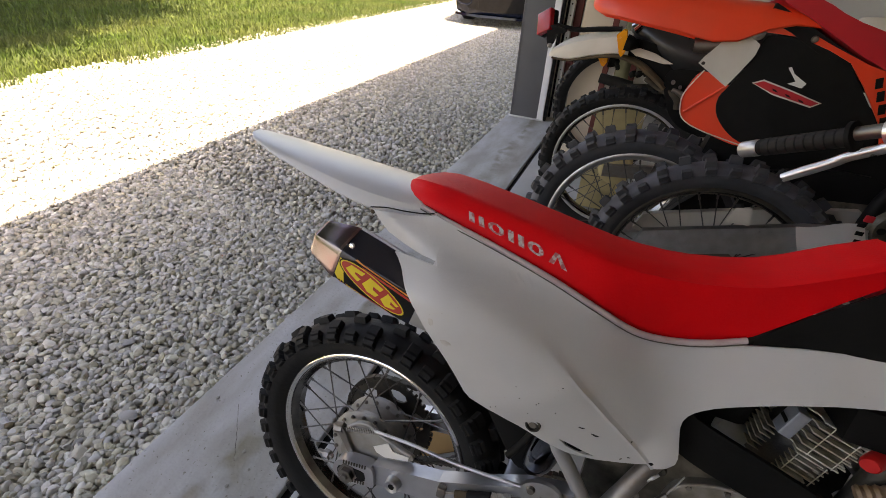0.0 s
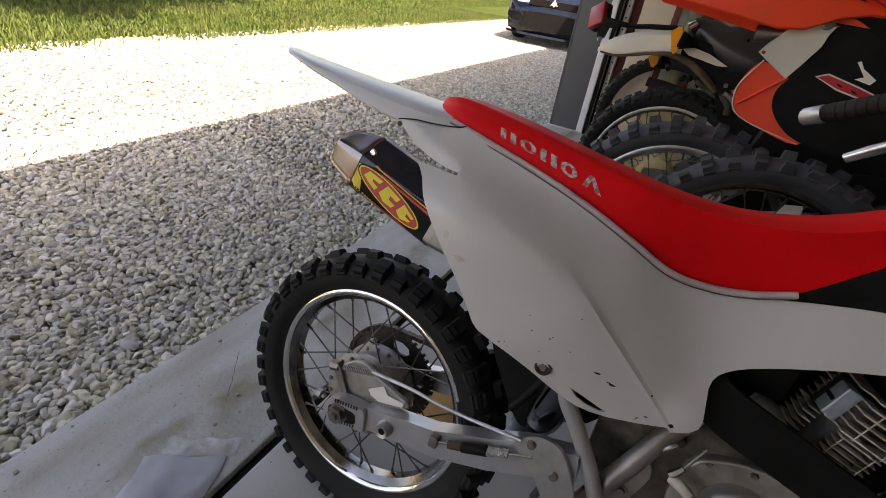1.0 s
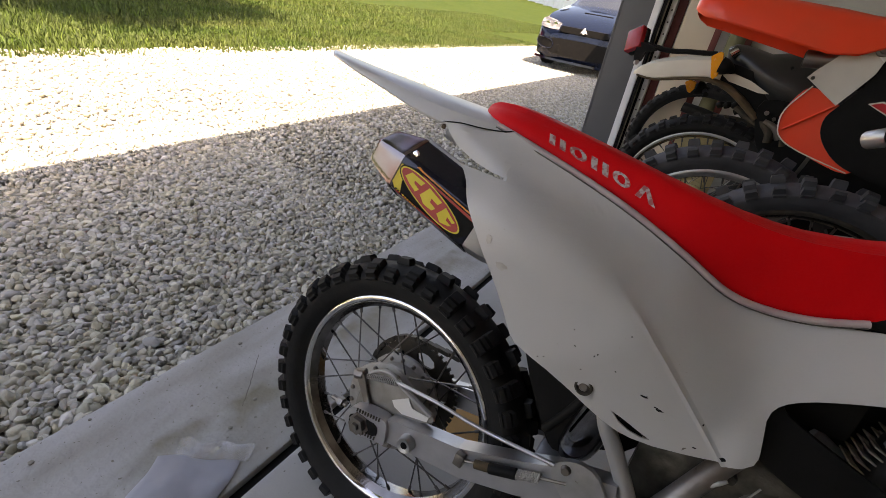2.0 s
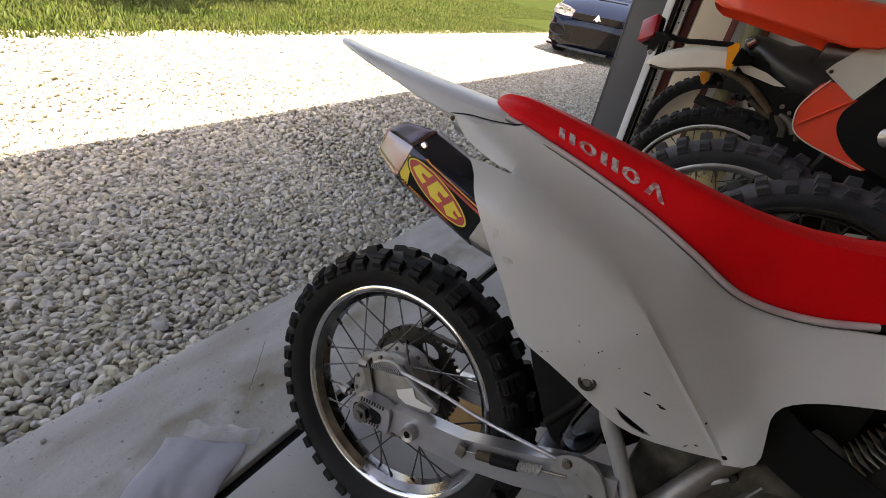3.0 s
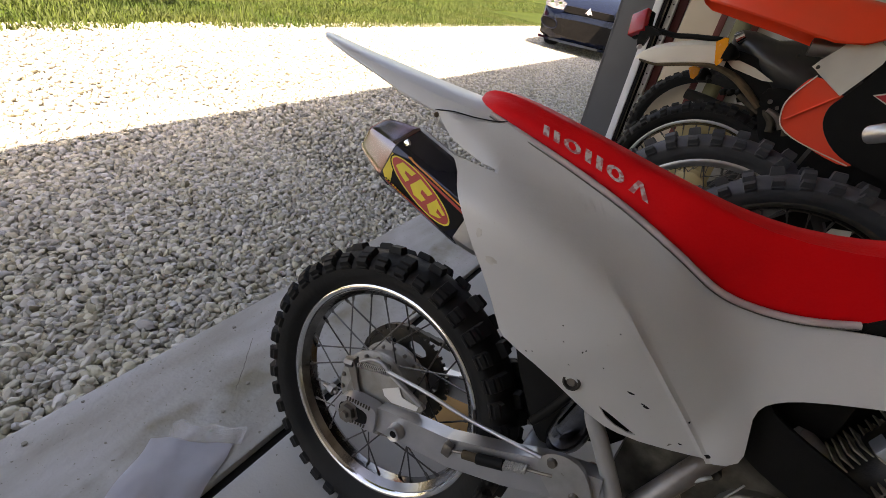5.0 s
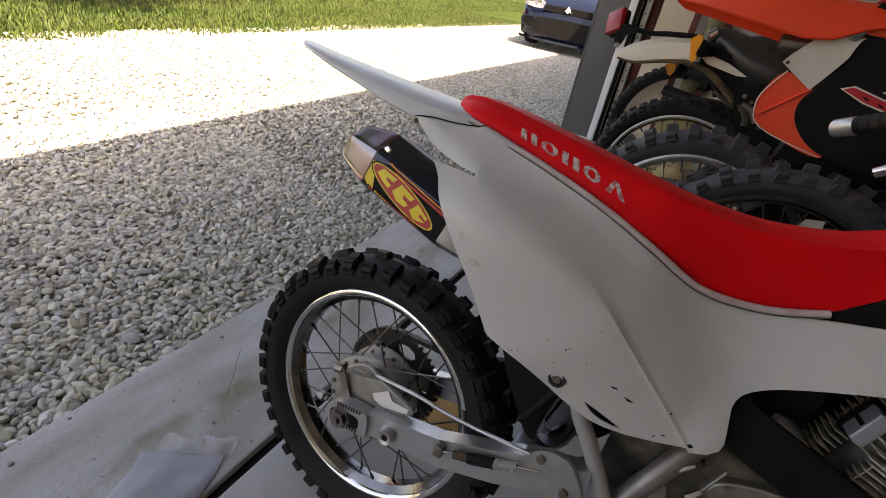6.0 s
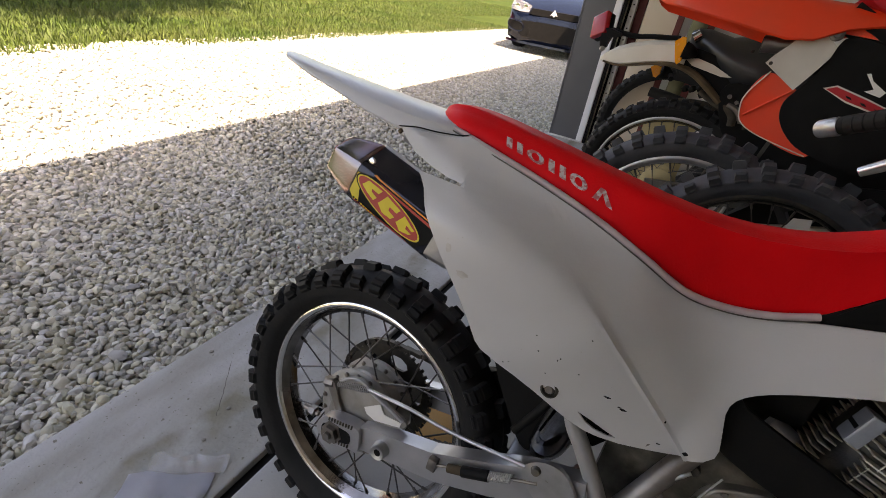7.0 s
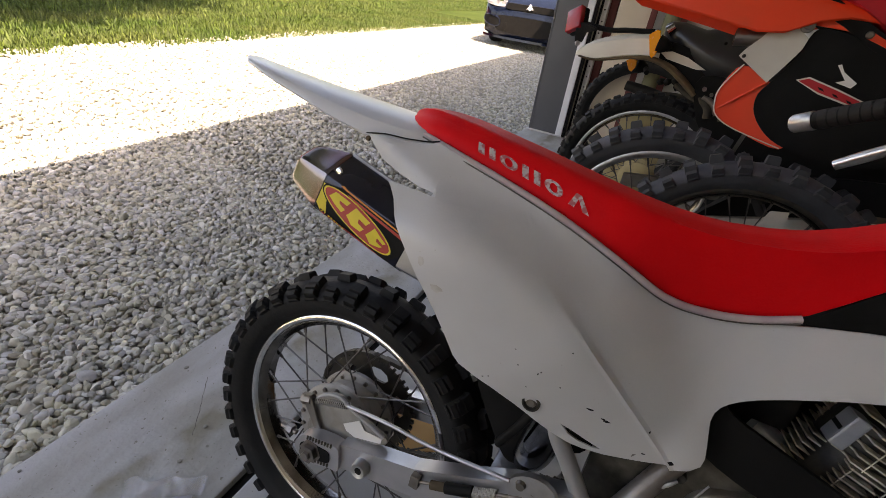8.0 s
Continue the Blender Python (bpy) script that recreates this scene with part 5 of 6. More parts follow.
# ---- the orange-red motocross bike behind it ----
def orange_bike():
    b = empty("motocross_bike", pose(0.23, 1.713, 0.0, -8), "orange-red motocross bike with a black number panel", "motorcycle")
    wheel(b, "rear_wheel", (0, 0, 0.385), 0.385, 0.285, 0.112, 36, 0.021, 21, M_RUBBER_OLD, 32, M_ALLOY, M_ALLOY, 0.05, "spoked wheel with a tall knobby tyre", fill=0.54)
    secs = []
    for x, z, w, d in ((-0.285, 1.11, 0.035, 0.022), (-0.275, 1.125, 0.06, 0.048), (-0.25, 1.135, 0.075, 0.07), (-0.2, 1.14, 0.086, 0.08), (-0.05, 1.14, 0.096, 0.10), (0.06, 1.135, 0.10, 0.112), (0.12, 1.13, 0.10, 0.10), (0.18, 1.128, 0.097, 0.065), (0.24, 1.12, 0.09, 0.04), (0.31, 1.11, 0.085, 0.03)):
        top = [(1.0, d), (0.98, d * 0.74), (0.92, d * 0.44), (0.80, d * 0.20), (0.62, d * 0.07), (0.3, 0.0)]
        ring = [(x, -w * a, z - q) for a, q in top] + [(x, w * a, z - q) for a, q in top[::-1]]
        secs.append(ring + [(p[0], p[1] * 0.95, p[2] - 0.004) for p in ring[::-1]])
    f = part("rear_fender", loft(secs), M_ORANGE, b, "glossy orange-red rear fender", angle=40)
    flat = lambda y0: (lambda x, z: y0 - 0.02 * ease((x - 0.05) / 0.3))
    blk = part("number_panel", plate(smooth_outline([(0.181, 1.028), (0.197, 1.050), (0.255, 1.047), (0.335, 1.022), (0.387, 0.999), (0.435, 0.950), (0.475, 0.905), (0.506, 0.867), (0.522, 0.825), (0.45, 0.765), (0.353, 0.745), (0.256, 0.758), (0.202, 0.774), (0.16, 0.804), (0.133, 0.84), (0.127, 0.879), (0.144, 0.915), (0.169, 0.969)], 3), flat(-0.060), 0.004, 0.03), M_BLACK, b, "satin black side number panel", angle=30)
    part("mark_edge", plate([(0.193, 0.929), (0.219, 0.941), (0.289, 0.924), (0.368, 0.901), (0.347, 0.886), (0.251, 0.905)], flat(-0.0614), 0.001, 0.05), M_CREAM, blk, "thin pale printed outline")
    part("panel_mark", plate([(0.199, 0.928), (0.219, 0.937), (0.289, 0.92), (0.361, 0.9), (0.346, 0.890), (0.251, 0.909)], flat(-0.0628), 0.001, 0.05), M_CRIMSON, blk, "plain red printed bar")
    for k in range(3):
        x, z = 0.243 + 0.034 * k, 0.922 - 0.009 * k
        part("mark_gap", plate([(x, z), (x + 0.012, z - 0.003), (x + 0.018, z - 0.009), (x + 0.006, z - 0.006)], flat(-0.0640), 0.001, 0.05), M_BLACK, blk)
    part("panel_mark", plate([(0.262, 0.977), (0.269, 0.980), (0.281, 0.964), (0.316, 0.944), (0.309, 0.931), (0.274, 0.938), (0.290, 0.946)], flat(-0.0628), 0.001, 0.05), M_PAPER, blk, "plain white printed wedge")
    part("side_guard", plate(smooth_outline([(0.066, 0.942), (0.034, 0.878), (0.035, 0.838), (0.054, 0.804), (0.11, 0.780), (0.23, 0.755), (0.24, 0.82), (0.19, 0.90), (0.134, 0.915)], 4), flat(-0.052), 0.004, 0.03), M_ORANGE, b, "orange-red plastic side guard", angle=30)
    # Thin pale line drawn along the side guard's edge.
    part("guard_edge", tube([(0.068, -0.056, 0.945), (0.036, -0.056, 0.88), (0.036, -0.056, 0.838), (0.054, -0.056, 0.804), (0.11, -0.056, 0.780), (0.23, -0.064, 0.757)], 0.0018, 6), M_CREAM, b, "thin pale line along the guard edge")
    part("guard_rib", tube([(0.050, -0.056, 0.825), (0.135, -0.062, 0.910)], 0.0035, 6), M_ORANGE, b)
    part("cover_plate", plate([(0.046, 0.962), (0.056, 0.981), (0.080, 1.012), (0.101, 1.046), (0.123, 1.046), (0.150, 1.044), (0.178, 1.024), (0.175, 0.997), (0.156, 0.956), (0.133, 0.910), (0.088, 0.937)], lambda x, z: -0.067 - 0.012 * ease((x - 0.09) / 0.09), 0.004, 0.03), M_BEIGEPART, b, "aged off-white bracket plate", angle=30)
    part("plate_bolt", spin([(0, -0.004), (0.004, -0.003), (0.005, 0)], 10, (0.058, -0.067, 0.963)), M_DARKSTEEL, b)
    part("bracket_bolt", spin([(0, -0.008), (0.008, -0.0075), (0.009, -0.004), (0.015, -0.003), (0.016, 0)], 20, (0.164, -0.084, 1.050)), M_STEEL, b)
    part("tail_pipe", tube([(0.022, -0.03, 1.008), (0.11, -0.035, 1.016)], [0.022, 0.021], 18), M_STEEL, b, "tarnished pipe stub")
    part("pipe_bore", tube([(0.0205, -0.03, 1.0079), (0.026, -0.03, 1.0083)], 0.0185, 16), M_BLACK, b)
    part("body_side", plate([(0.135, 1.058), (0.13, 1.080), (0.165, 1.088), (0.197, 1.082), (0.245, 1.079), (0.332, 1.042), (0.379, 1.024), (0.432, 1.004), (0.50, 0.987), (0.60, 0.955), (0.62, 0.82), (0.54, 0.80), (0.526, 0.831), (0.506, 0.872), (0.477, 0.908), (0.438, 0.955), (0.390, 1.004), (0.337, 1.027), (0.257, 1.052), (0.197, 1.055)], flat(-0.062), 0.006, 0.03), M_ORANGE, b, "orange-red side fairing", angle=30)
    for k in range(4):
        x, z = 0.455 + 0.016 * k, 0.975 - 0.030 * k
        part("vent", plate([(x, z), (x + 0.014, z + 0.006), (x + 0.022, z - 0.018), (x + 0.008, z - 0.024)], flat(-0.0645), 0.001, 0.05), M_BLACK, b)
    part("fairing_bolt", spin([(0, -0.006), (0.006, -0.005), (0.009, 0)], 12, (0.292, -0.083, 1.050)), M_STEEL, b)
    # Black backing added so that no pale wall or floor shows through here.
    part("airbox", prism(smooth_outline([(0.14, 0.66), (0.17, 0.86), (0.24, 0.98), (0.46, 0.92), (0.62, 0.80), (0.60, 0.58), (0.40, 0.56), (0.22, 0.60)], 3), -0.03, 0.05, 0.006), M_BLACK, b, "black backing added behind the number panel")
    part("seat_base", prism([(0.165, 1.09), (0.18, 1.125), (0.353, 1.040), (0.461, 0.990), (0.70, 0.955), (0.70, 0.90), (0.475, 0.960), (0.371, 1.000), (0.31, 1.02), (0.236, 1.06)], -0.080, 0.080, 0.006), M_BLACK, b, "black seat base")
    part("seat", prism(smooth_outline([(0.18, 1.135), (0.264, 1.140), (0.328, 1.112), (0.427, 1.080), (0.60, 1.055), (0.84, 1.065), (0.85, 0.98), (0.60, 0.975), (0.461, 0.998), (0.353, 1.048), (0.258, 1.098)], 2), -0.098, 0.098, 0.014), M_CRIMSON, b, "crimson padded saddle", angle=50)
    part("frame", tube([(0.05, 0, 1.03), (0.3, 0, 0.95), (0.6, 0, 0.98), (0.88, 0, 1.02), (0.84, 0, 0.6), (0.6, 0, 0.36), (0.45, 0, 0.40), (0.42, 0, 0.7)], 0.024, 10), M_BLACK, b)
    part("engine", loft([[(x, w * math.cos(a), 0.52 + h * math.sin(a)) for a in [2 * math.pi * j / 20 for j in range(20)]] for x, w, h in ((0.42, 0.05, 0.08), (0.48, 0.09, 0.15), (0.66, 0.095, 0.17), (0.76, 0.06, 0.1))]), M_DIRTY, b, "grimy engine block")
    part("swingarm", prism([(-0.05, 0.41), (-0.05, 0.36), (0.4, 0.42), (0.46, 0.47), (0.4, 0.50)], -0.09, -0.062, 0.004), M_ALLOY, b)
    part("fork", tube([(0.90, -0.09, 1.10), (1.16, -0.09, 0.40)], 0.025, 14), M_ALLOY, b)
    part("fork_leg", tube([(0.90, 0.09, 1.10), (1.16, 0.09, 0.40)], 0.025, 14), M_ALLOY, b)
    part("axle", tube([(1.16, -0.1, 0.37), (1.16, 0.1, 0.37)], 0.012, 10), M_STEEL, b)
    wheel(b, "front_wheel", (1.16, 0, 0.37), 0.37, 0.29, 0.085, 40, 0.015, 22, M_RUBBER_OLD, 24, M_ALLOY, M_ALLOY, 0.04, "spoked front wheel")
    part("handlebar", tube([(0.80, -0.38, 1.17), (0.86, -0.2, 1.16), (0.90, 0, 1.13), (0.86, 0.2, 1.16), (0.80, 0.38, 1.17)], 0.011, 10), M_BLACK, b)


orange_bike()


# ---- a stripped bike between the two ----
def stripped_bike():
    b = empty("stripped_bike", pose(0.46, 1.56, 0.0, -8), "partly stripped dirt bike with a bare swingarm and knobby tyre", "motorcycle")
    h = wheel(b, "rear_wheel", (0, 0, 0.382), 0.382, 0.285, 0.108, 36, 0.022, 31, M_RUBBER_OLD, 32, M_DARKSTEEL, M_STEEL, 0.05, "spoked wheel with a worn knobby tyre", fill=0.52)
    part("disc", spin([(0.065, -0.058), (0.12, -0.058), (0.12, -0.061), (0.065, -0.061)], 48, closed=True), M_STEEL, h)
    arm = part("swingarm", prism([(-0.20, 0.515), (0.18, 0.63), (0.34, 0.66), (0.36, 0.60), (0.20, 0.555), (-0.17, 0.445), (-0.22, 0.46)], -0.095, -0.066, 0.004), M_ALLOY, b, "bare aluminium swingarm, stained")
    part("left_arm", prism([(-0.20, 0.515), (0.18, 0.63), (0.34, 0.66), (0.36, 0.60), (0.20, 0.555), (-0.17, 0.445), (-0.22, 0.46)], 0.066, 0.095, 0.004), M_BEIGEPART, arm)
    part("disc_guard", plate([(-0.005, 0.60), (0.008, 0.642), (0.045, 0.650), (0.055, 0.60)], lambda x, z: -0.10, 0.004, 0.05), M_BEIGEPART, arm, "pale plastic disc guard")
    # Black mass added behind the wheel to hide the bright floor beyond.
    part("wheel_backing", prism(smooth_outline([(-0.16, 0.47), (-0.06, 0.61), (0.10, 0.72), (0.34, 0.75), (0.44, 0.66), (0.42, 0.47), (0.10, 0.42), (-0.1, 0.41)], 3), 0.10, 0.14, 0.006), M_BLACK, b, "black backing added to darken the view through the wheel")
    part("frame", tube([(0.33, 0, 0.62), (0.36, 0, 0.75), (0.5, 0, 0.80), (0.7, 0, 0.80), (0.72, 0, 0.55), (0.55, 0, 0.36), (0.36, 0, 0.38), (0.33, 0, 0.60)], 0.02, 10), M_BLACK, b, "bare black frame")
    eng = part("engine", loft([[(x, w * math.cos(a), 0.56 + g * math.sin(a)) for a in [2 * math.pi * j / 20 for j in range(20)]] for x, w, g in ((0.34, 0.05, 0.08), (0.40, 0.09, 0.15), (0.55, 0.10, 0.17), (0.66, 0.06, 0.1))]), M_DIRTY, b, "oily bare engine")
    part("sprocket_cover", spin([(0, -0.02), (0.05, -0.018), (0.06, 0.0)], 24, (0.36, -0.085, 0.66)), M_DIRTY, eng)
    for k in range(6):
        part("cover_hole", spin([(0, -0.0215), (0.009, -0.0215), (0.009, -0.017), (0, -0.017)], 12, (0.36 + 0.035 * math.cos(k * 1.05), -0.085, 0.66 + 0.035 * math.sin(k * 1.05))), M_BLACK, eng)
    part("kick_lever", tube([(0.31, -0.11, 0.80), (0.34, -0.115, 0.74), (0.37, -0.12, 0.68)], [0.009, 0.010, 0.014], 12, flat=0.6), M_BEIGEPART, eng, "pale alloy kick lever")
    part("fork", tube([(0.85, -0.09, 1.0), (1.1, -0.09, 0.4)], 0.025, 12), M_ALLOY, b)
    part("fork_leg", tube([(0.85, 0.09, 1.0), (1.1, 0.09, 0.4)], 0.025, 12), M_ALLOY, b)
    part("top_tube", tube([(0.5, 0, 0.80), (0.87, 0, 0.95)], 0.024, 10), M_BLACK, b)
    wheel(b, "front_wheel", (1.12, 0, 0.37), 0.37, 0.29, 0.085, 36, 0.015, 32, M_RUBBER_OLD, 20, M_ALLOY, M_ALLOY, 0.04, "spoked front wheel")


stripped_bike()


def hang_tag():
    bm = bmesh.new()
    nx, nz = 10, 7
    g = []
    for i in range(nx + 1):
        row = []
        for j in range(nz + 1):
            u, v = i / nx, j / nz
            x = 0.598 + 0.125 * u + 0.035 * (1 - v)
            z = 0.655 - 0.075 * (1 - v) + 0.045 * u + 0.012 * u * (1 - v)
            row.append(bm.verts.new((x, 1.50 + 0.006 * math.sin(u * 7 + v * 3), z)))
        g.append(row)
    for i in range(nx):
        for j in range(nz):
            bm.faces.new((g[i][j], g[i + 1][j], g[i + 1][j + 1], g[i][j + 1]))
    bmesh.ops.solidify(bm, geom=bm.faces[:], thickness=0.0015)
    t = solo("cloth_tag", bm, M_TAG, "creased white cloth tag hanging by the bare swingarm", "tag")
    part("red_end", box(0.722, 0.742, 1.494, 1.502, 0.615, 0.645, 0.003), M_CRIMSON, t, "red corner")
    part("red_end", box(0.716, 0.735, 1.494, 1.502, 0.705, 0.722, 0.003), M_CRIMSON, t, "red corner")
    for k in range(3):
        part("printed_bar", box(0.708 + 0.006 * k, 0.724 + 0.006 * k, 1.4915, 1.4935, 0.692 - 0.022 * k, 0.702 - 0.022 * k), M_BLACK, t, "black printed bar", smooth=False)


hang_tag()


# ---- the dual-sport bike with lights ----
def trail_bike():
    b = empty("dual_sport_bike", pose(0.13, 2.40, 0.0, 0), "older dual-sport bike with a cream rear fender and indicators", "motorcycle")
    h = wheel(b, "rear_wheel", (0, 0, 0.372), 0.372, 0.292, 0.10, 52, 0.010, 41, M_RUBBER, 36, M_GALV, M_GOLD, 0.07, "spoked wheel with a dense-tread tyre")
    secs = []
    for x, z, w, d in ((-0.398, 0.836, 0.03, 0.010), (-0.382, 0.855, 0.058, 0.022), (-0.342, 0.884, 0.075, 0.056), (-0.30, 0.904, 0.082, 0.072), (-0.22, 0.928, 0.088, 0.072), (-0.14, 0.942, 0.09, 0.068), (-0.09, 0.945, 0.09, 0.066), (-0.07, 0.943, 0.09, 0.068)):
        top = [(1.0, d), (0.99, d * 0.6), (0.93, d * 0.15), (0.7, 0.0), (0.3, -0.003)]
        ring = [(x, -w * a, z - q) for a, q in top] + [(x, w * a, z - q) for a, q in top[::-1]]
        secs.append(ring + [(p[0], p[1] * 0.94, p[2] - 0.004) for p in ring[::-1]])
    part("rear_fender", loft(secs), M_CREAM, b, "cream plastic rear fender", angle=40)
    part("inner_fender", plate(smooth_outline([(-0.07, 0.93), (0.0, 0.93), (0.08, 0.90), (0.16, 0.83), (0.2, 0.74), (0.14, 0.76), (0.06, 0.81), (-0.02, 0.845), (-0.07, 0.86)], 3), lambda x, z: -0.08, 0.16, 0.05), M_BLACK, b, "black inner fender")
    part("fender_patch", plate([(-0.07, 0.895), (-0.03, 0.905), (0.03, 0.893), (0.105, 0.862), (0.07, 0.858), (0.01, 0.868), (-0.04, 0.876)], lambda x, z: -0.092, 0.003, 0.05), M_CREAM, b)
    part("fender_liner", tube([(-0.375, -0.078, 0.828), (-0.30, -0.084, 0.826), (-0.18, -0.089, 0.856), (-0.10, -0.09, 0.866), (-0.03, -0.09, 0.852), (0.03, -0.09, 0.82), (0.10, -0.09, 0.77)], [0.006, 0.008, 0.010, 0.016, 0.022, 0.024, 0.02], 10, flat=0.6), M_BROWN, b, "muddy brown inner fender edge")
    tl = part("tail_light", box(-0.040, 0.040, -0.046, 0.046, -0.012, 0.014, 0.005), M_REDLENS, b, "red square tail light", angle=60)
    tl.matrix_basis = Matrix.Translation((-0.438, -0.01, 0.952)) @ Vector((-0.62, -0.72, 0.30)).to_track_quat("Z", "Y").to_matrix().to_4x4() @ pose(0, 0, 0, 0, 0, 28)
    part("lamp_housing", box(-0.040, 0.040, -0.046, 0.046, -0.036, -0.012, 0.006), M_BLACK, tl)
    part("lamp_bracket", prism([(-0.42, 0.945), (-0.39, 0.950), (-0.34, 0.937), (-0.34, 0.925), (-0.378, 0.915), (-0.388, 0.875), (-0.408, 0.868), (-0.415, 0.89)], -0.05, -0.01, 0.004), M_BLACK, b)
    part("plate_bracket", tube([(-0.41, 0.0, 0.945), (-0.30, 0, 0.935), (-0.22, 0, 0.945), (-0.12, 0.0, 0.955)], 0.010, 8), M_BLACK, b)
    part("bracket_bolt", tube([(-0.395, -0.07, 0.872), (-0.39, -0.08, 0.873)], 0.010, 10), M_GALV, b)
    for outline, y0, y1, hub in (([(-0.126, 0.950), (-0.104, 0.970), (-0.092, 0.968), (-0.079, 0.928), (-0.082, 0.888), (-0.092, 0.874), (-0.102, 0.884)], -0.150, -0.112, (-0.085, 0.925)), ([(-0.200, 0.826), (-0.184, 0.838), (-0.158, 0.833), (-0.156, 0.806), (-0.166, 0.788), (-0.178, 0.792)], 0.080, 0.112, (-0.150, 0.815))):
        i = part("indicator", prism(outline, y0, y1, 0.006), M_AMBER, b, "amber pointed indicator lens", angle=60)
        ym = (y0 + y1) / 2
        part("indicator_body", tube([(hub[0], ym, hub[1]), (hub[0] + 0.018, ym, hub[1] - 0.002), (hub[0] + 0.042, ym * 0.9, hub[1] - 0.006)], [0.032, 0.028, 0.012], 16), M_BLACK, i)
        part("indicator_stalk", tube([(hub[0] + 0.035, ym * 0.9, hub[1] - 0.004), (hub[0] + 0.05, 0.0, hub[1] - 0.01)], 0.010, 8), M_BLACK, i)
    part("seat", loft([[(x, w * math.cos(a), z + g * (math.sin(a) if math.sin(a) > 0 else math.sin(a) * 1.0)) for a in [2 * math.pi * j / 20 for j in range(20)]] for x, w, z, g in ((-0.085, 0.025, 0.972, 0.018), (-0.065, 0.05, 0.966, 0.036), (-0.02, 0.07, 0.952, 0.052), (0.06, 0.09, 0.915, 0.075), (0.14, 0.10, 0.89, 0.12), (0.25, 0.11, 0.86, 0.14), (0.45, 0.11, 0.87, 0.13), (0.6, 0.09, 0.92, 0.08))]), M_SADDLE, b, "glossy black padded saddle", angle=50)
    part("lamp_socket", tube([(-0.07, -0.05, 0.965), (-0.05, -0.05, 0.985)], [0.022, 0.018], 16), M_CHROME, b)
    part("silencer", tube([(-0.18, 0.21, 0.712), (-0.10, 0.20, 0.705), (-0.03, 0.19, 0.698)], [0.022, 0.024, 0.022], 14), M_GUARD, b, "dark matt silencer end")
    part("mud_flap", tube([(-0.06, 0.08, 0.716), (0.04, 0.08, 0.722), (0.16, 0.07, 0.712), (0.28, 0.06, 0.69)], [0.016, 0.026, 0.028, 0.022], 12, flat=0.7), M_MUD, b, "mud-caked inner guard")
    for k, (x, y, z) in enumerate(((-0.01, 0.09, 0.775), (0.02, 0.08, 0.785), (-0.035, 0.10, 0.77), (0.035, 0.085, 0.762))):
        part("cable_boot", tube([(x - 0.012, y, z - 0.01), (x, y, z), (x + 0.013, y, z + 0.006)], [0.010, 0.015, 0.009], 10), M_BLACK, b)
    for pts, r in (([(0.02, -0.06, 0.79), (0.07, -0.07, 0.765), (0.13, -0.08, 0.745)], 0.009), ([(0.05, 0.02, 0.80), (0.10, 0.0, 0.775), (0.16, -0.03, 0.735)], 0.012), ([(0.12, -0.09, 0.765), (0.16, -0.10, 0.735), (0.17, -0.10, 0.70)], 0.016), ([(0.18, -0.09, 0.78), (0.20, -0.10, 0.75), (0.22, -0.10, 0.70)], 0.011)):
        part("muddy_link", tube(pts, r, 10), M_MUD, b)
    part("side_cover", plate(smooth_outline([(0.10, 0.84), (0.13, 0.70), (0.22, 0.62), (0.36, 0.62), (0.40, 0.78), (0.30, 0.84)], 4), lambda x, z: -0.105, 0.004, 0.05), M_BLACK, b)
    part("shock_linkage", tube([(0.13, -0.095, 0.77), (0.17, -0.10, 0.755), (0.20, -0.10, 0.72)], 0.014, 10), M_STEEL, b)
    part("spring_bolt", tube([(0.125, -0.115, 0.800), (0.125, -0.09, 0.800)], 0.008, 10), M_STEEL, b)
    part("link_bolt", tube([(0.155, -0.12, 0.785), (0.155, -0.09, 0.785)], 0.007, 6), M_STEEL, b)
    part("swingarm", prism([(-0.05, 0.40), (-0.05, 0.345), (0.4, 0.40), (0.46, 0.44), (0.4, 0.47)], -0.085, -0.06, 0.004), M_STEEL, b)
    part("frame", tube([(0.0, 0, 0.90), (0.3, 0, 0.80), (0.6, 0, 0.88), (0.85, 0, 1.0), (0.8, 0, 0.55), (0.6, 0, 0.34), (0.42, 0, 0.40), (0.36, 0, 0.75)], 0.022, 10), M_BLACK, b)
    part("engine", loft([[(x, w * math.cos(a), 0.50 + g * math.sin(a)) for a in [2 * math.pi * j / 20 for j in range(20)]] for x, w, g in ((0.42, 0.05, 0.08), (0.48, 0.09, 0.15), (0.66, 0.095, 0.17), (0.76, 0.06, 0.1))]), M_DIRTY, b)
    part("fuel_tank", loft([[(x, w * math.cos(a), z + g * math.sin(a)) for a in [2 * math.pi * j / 20 for j in range(20)]] for x, w, z, g in ((0.58, 0.06, 0.95, 0.05), (0.66, 0.11, 0.98, 0.09), (0.78, 0.11, 0.99, 0.09), (0.86, 0.05, 0.98, 0.05))]), M_CREAM, b)
    part("fork", tube([(0.88, -0.09, 1.05), (1.14, -0.09, 0.40)], 0.024, 12), M_ALLOY, b)
    part("fork_leg", tube([(0.88, 0.09, 1.05), (1.14, 0.09, 0.40)], 0.024, 12), M_ALLOY, b)
    part("handlebar", tube([(0.76, -0.38, 1.13), (0.84, -0.2, 1.12), (0.88, 0, 1.08), (0.84, 0.2, 1.12), (0.76, 0.38, 1.13)], 0.011, 10), M_BLACK, b)
    wheel(b, "front_wheel", (1.14, 0, 0.37), 0.37, 0.30, 0.08, 44, 0.012, 42, M_RUBBER, 24, M_ALLOY, M_ALLOY, 0.04, "spoked front wheel")


trail_bike()

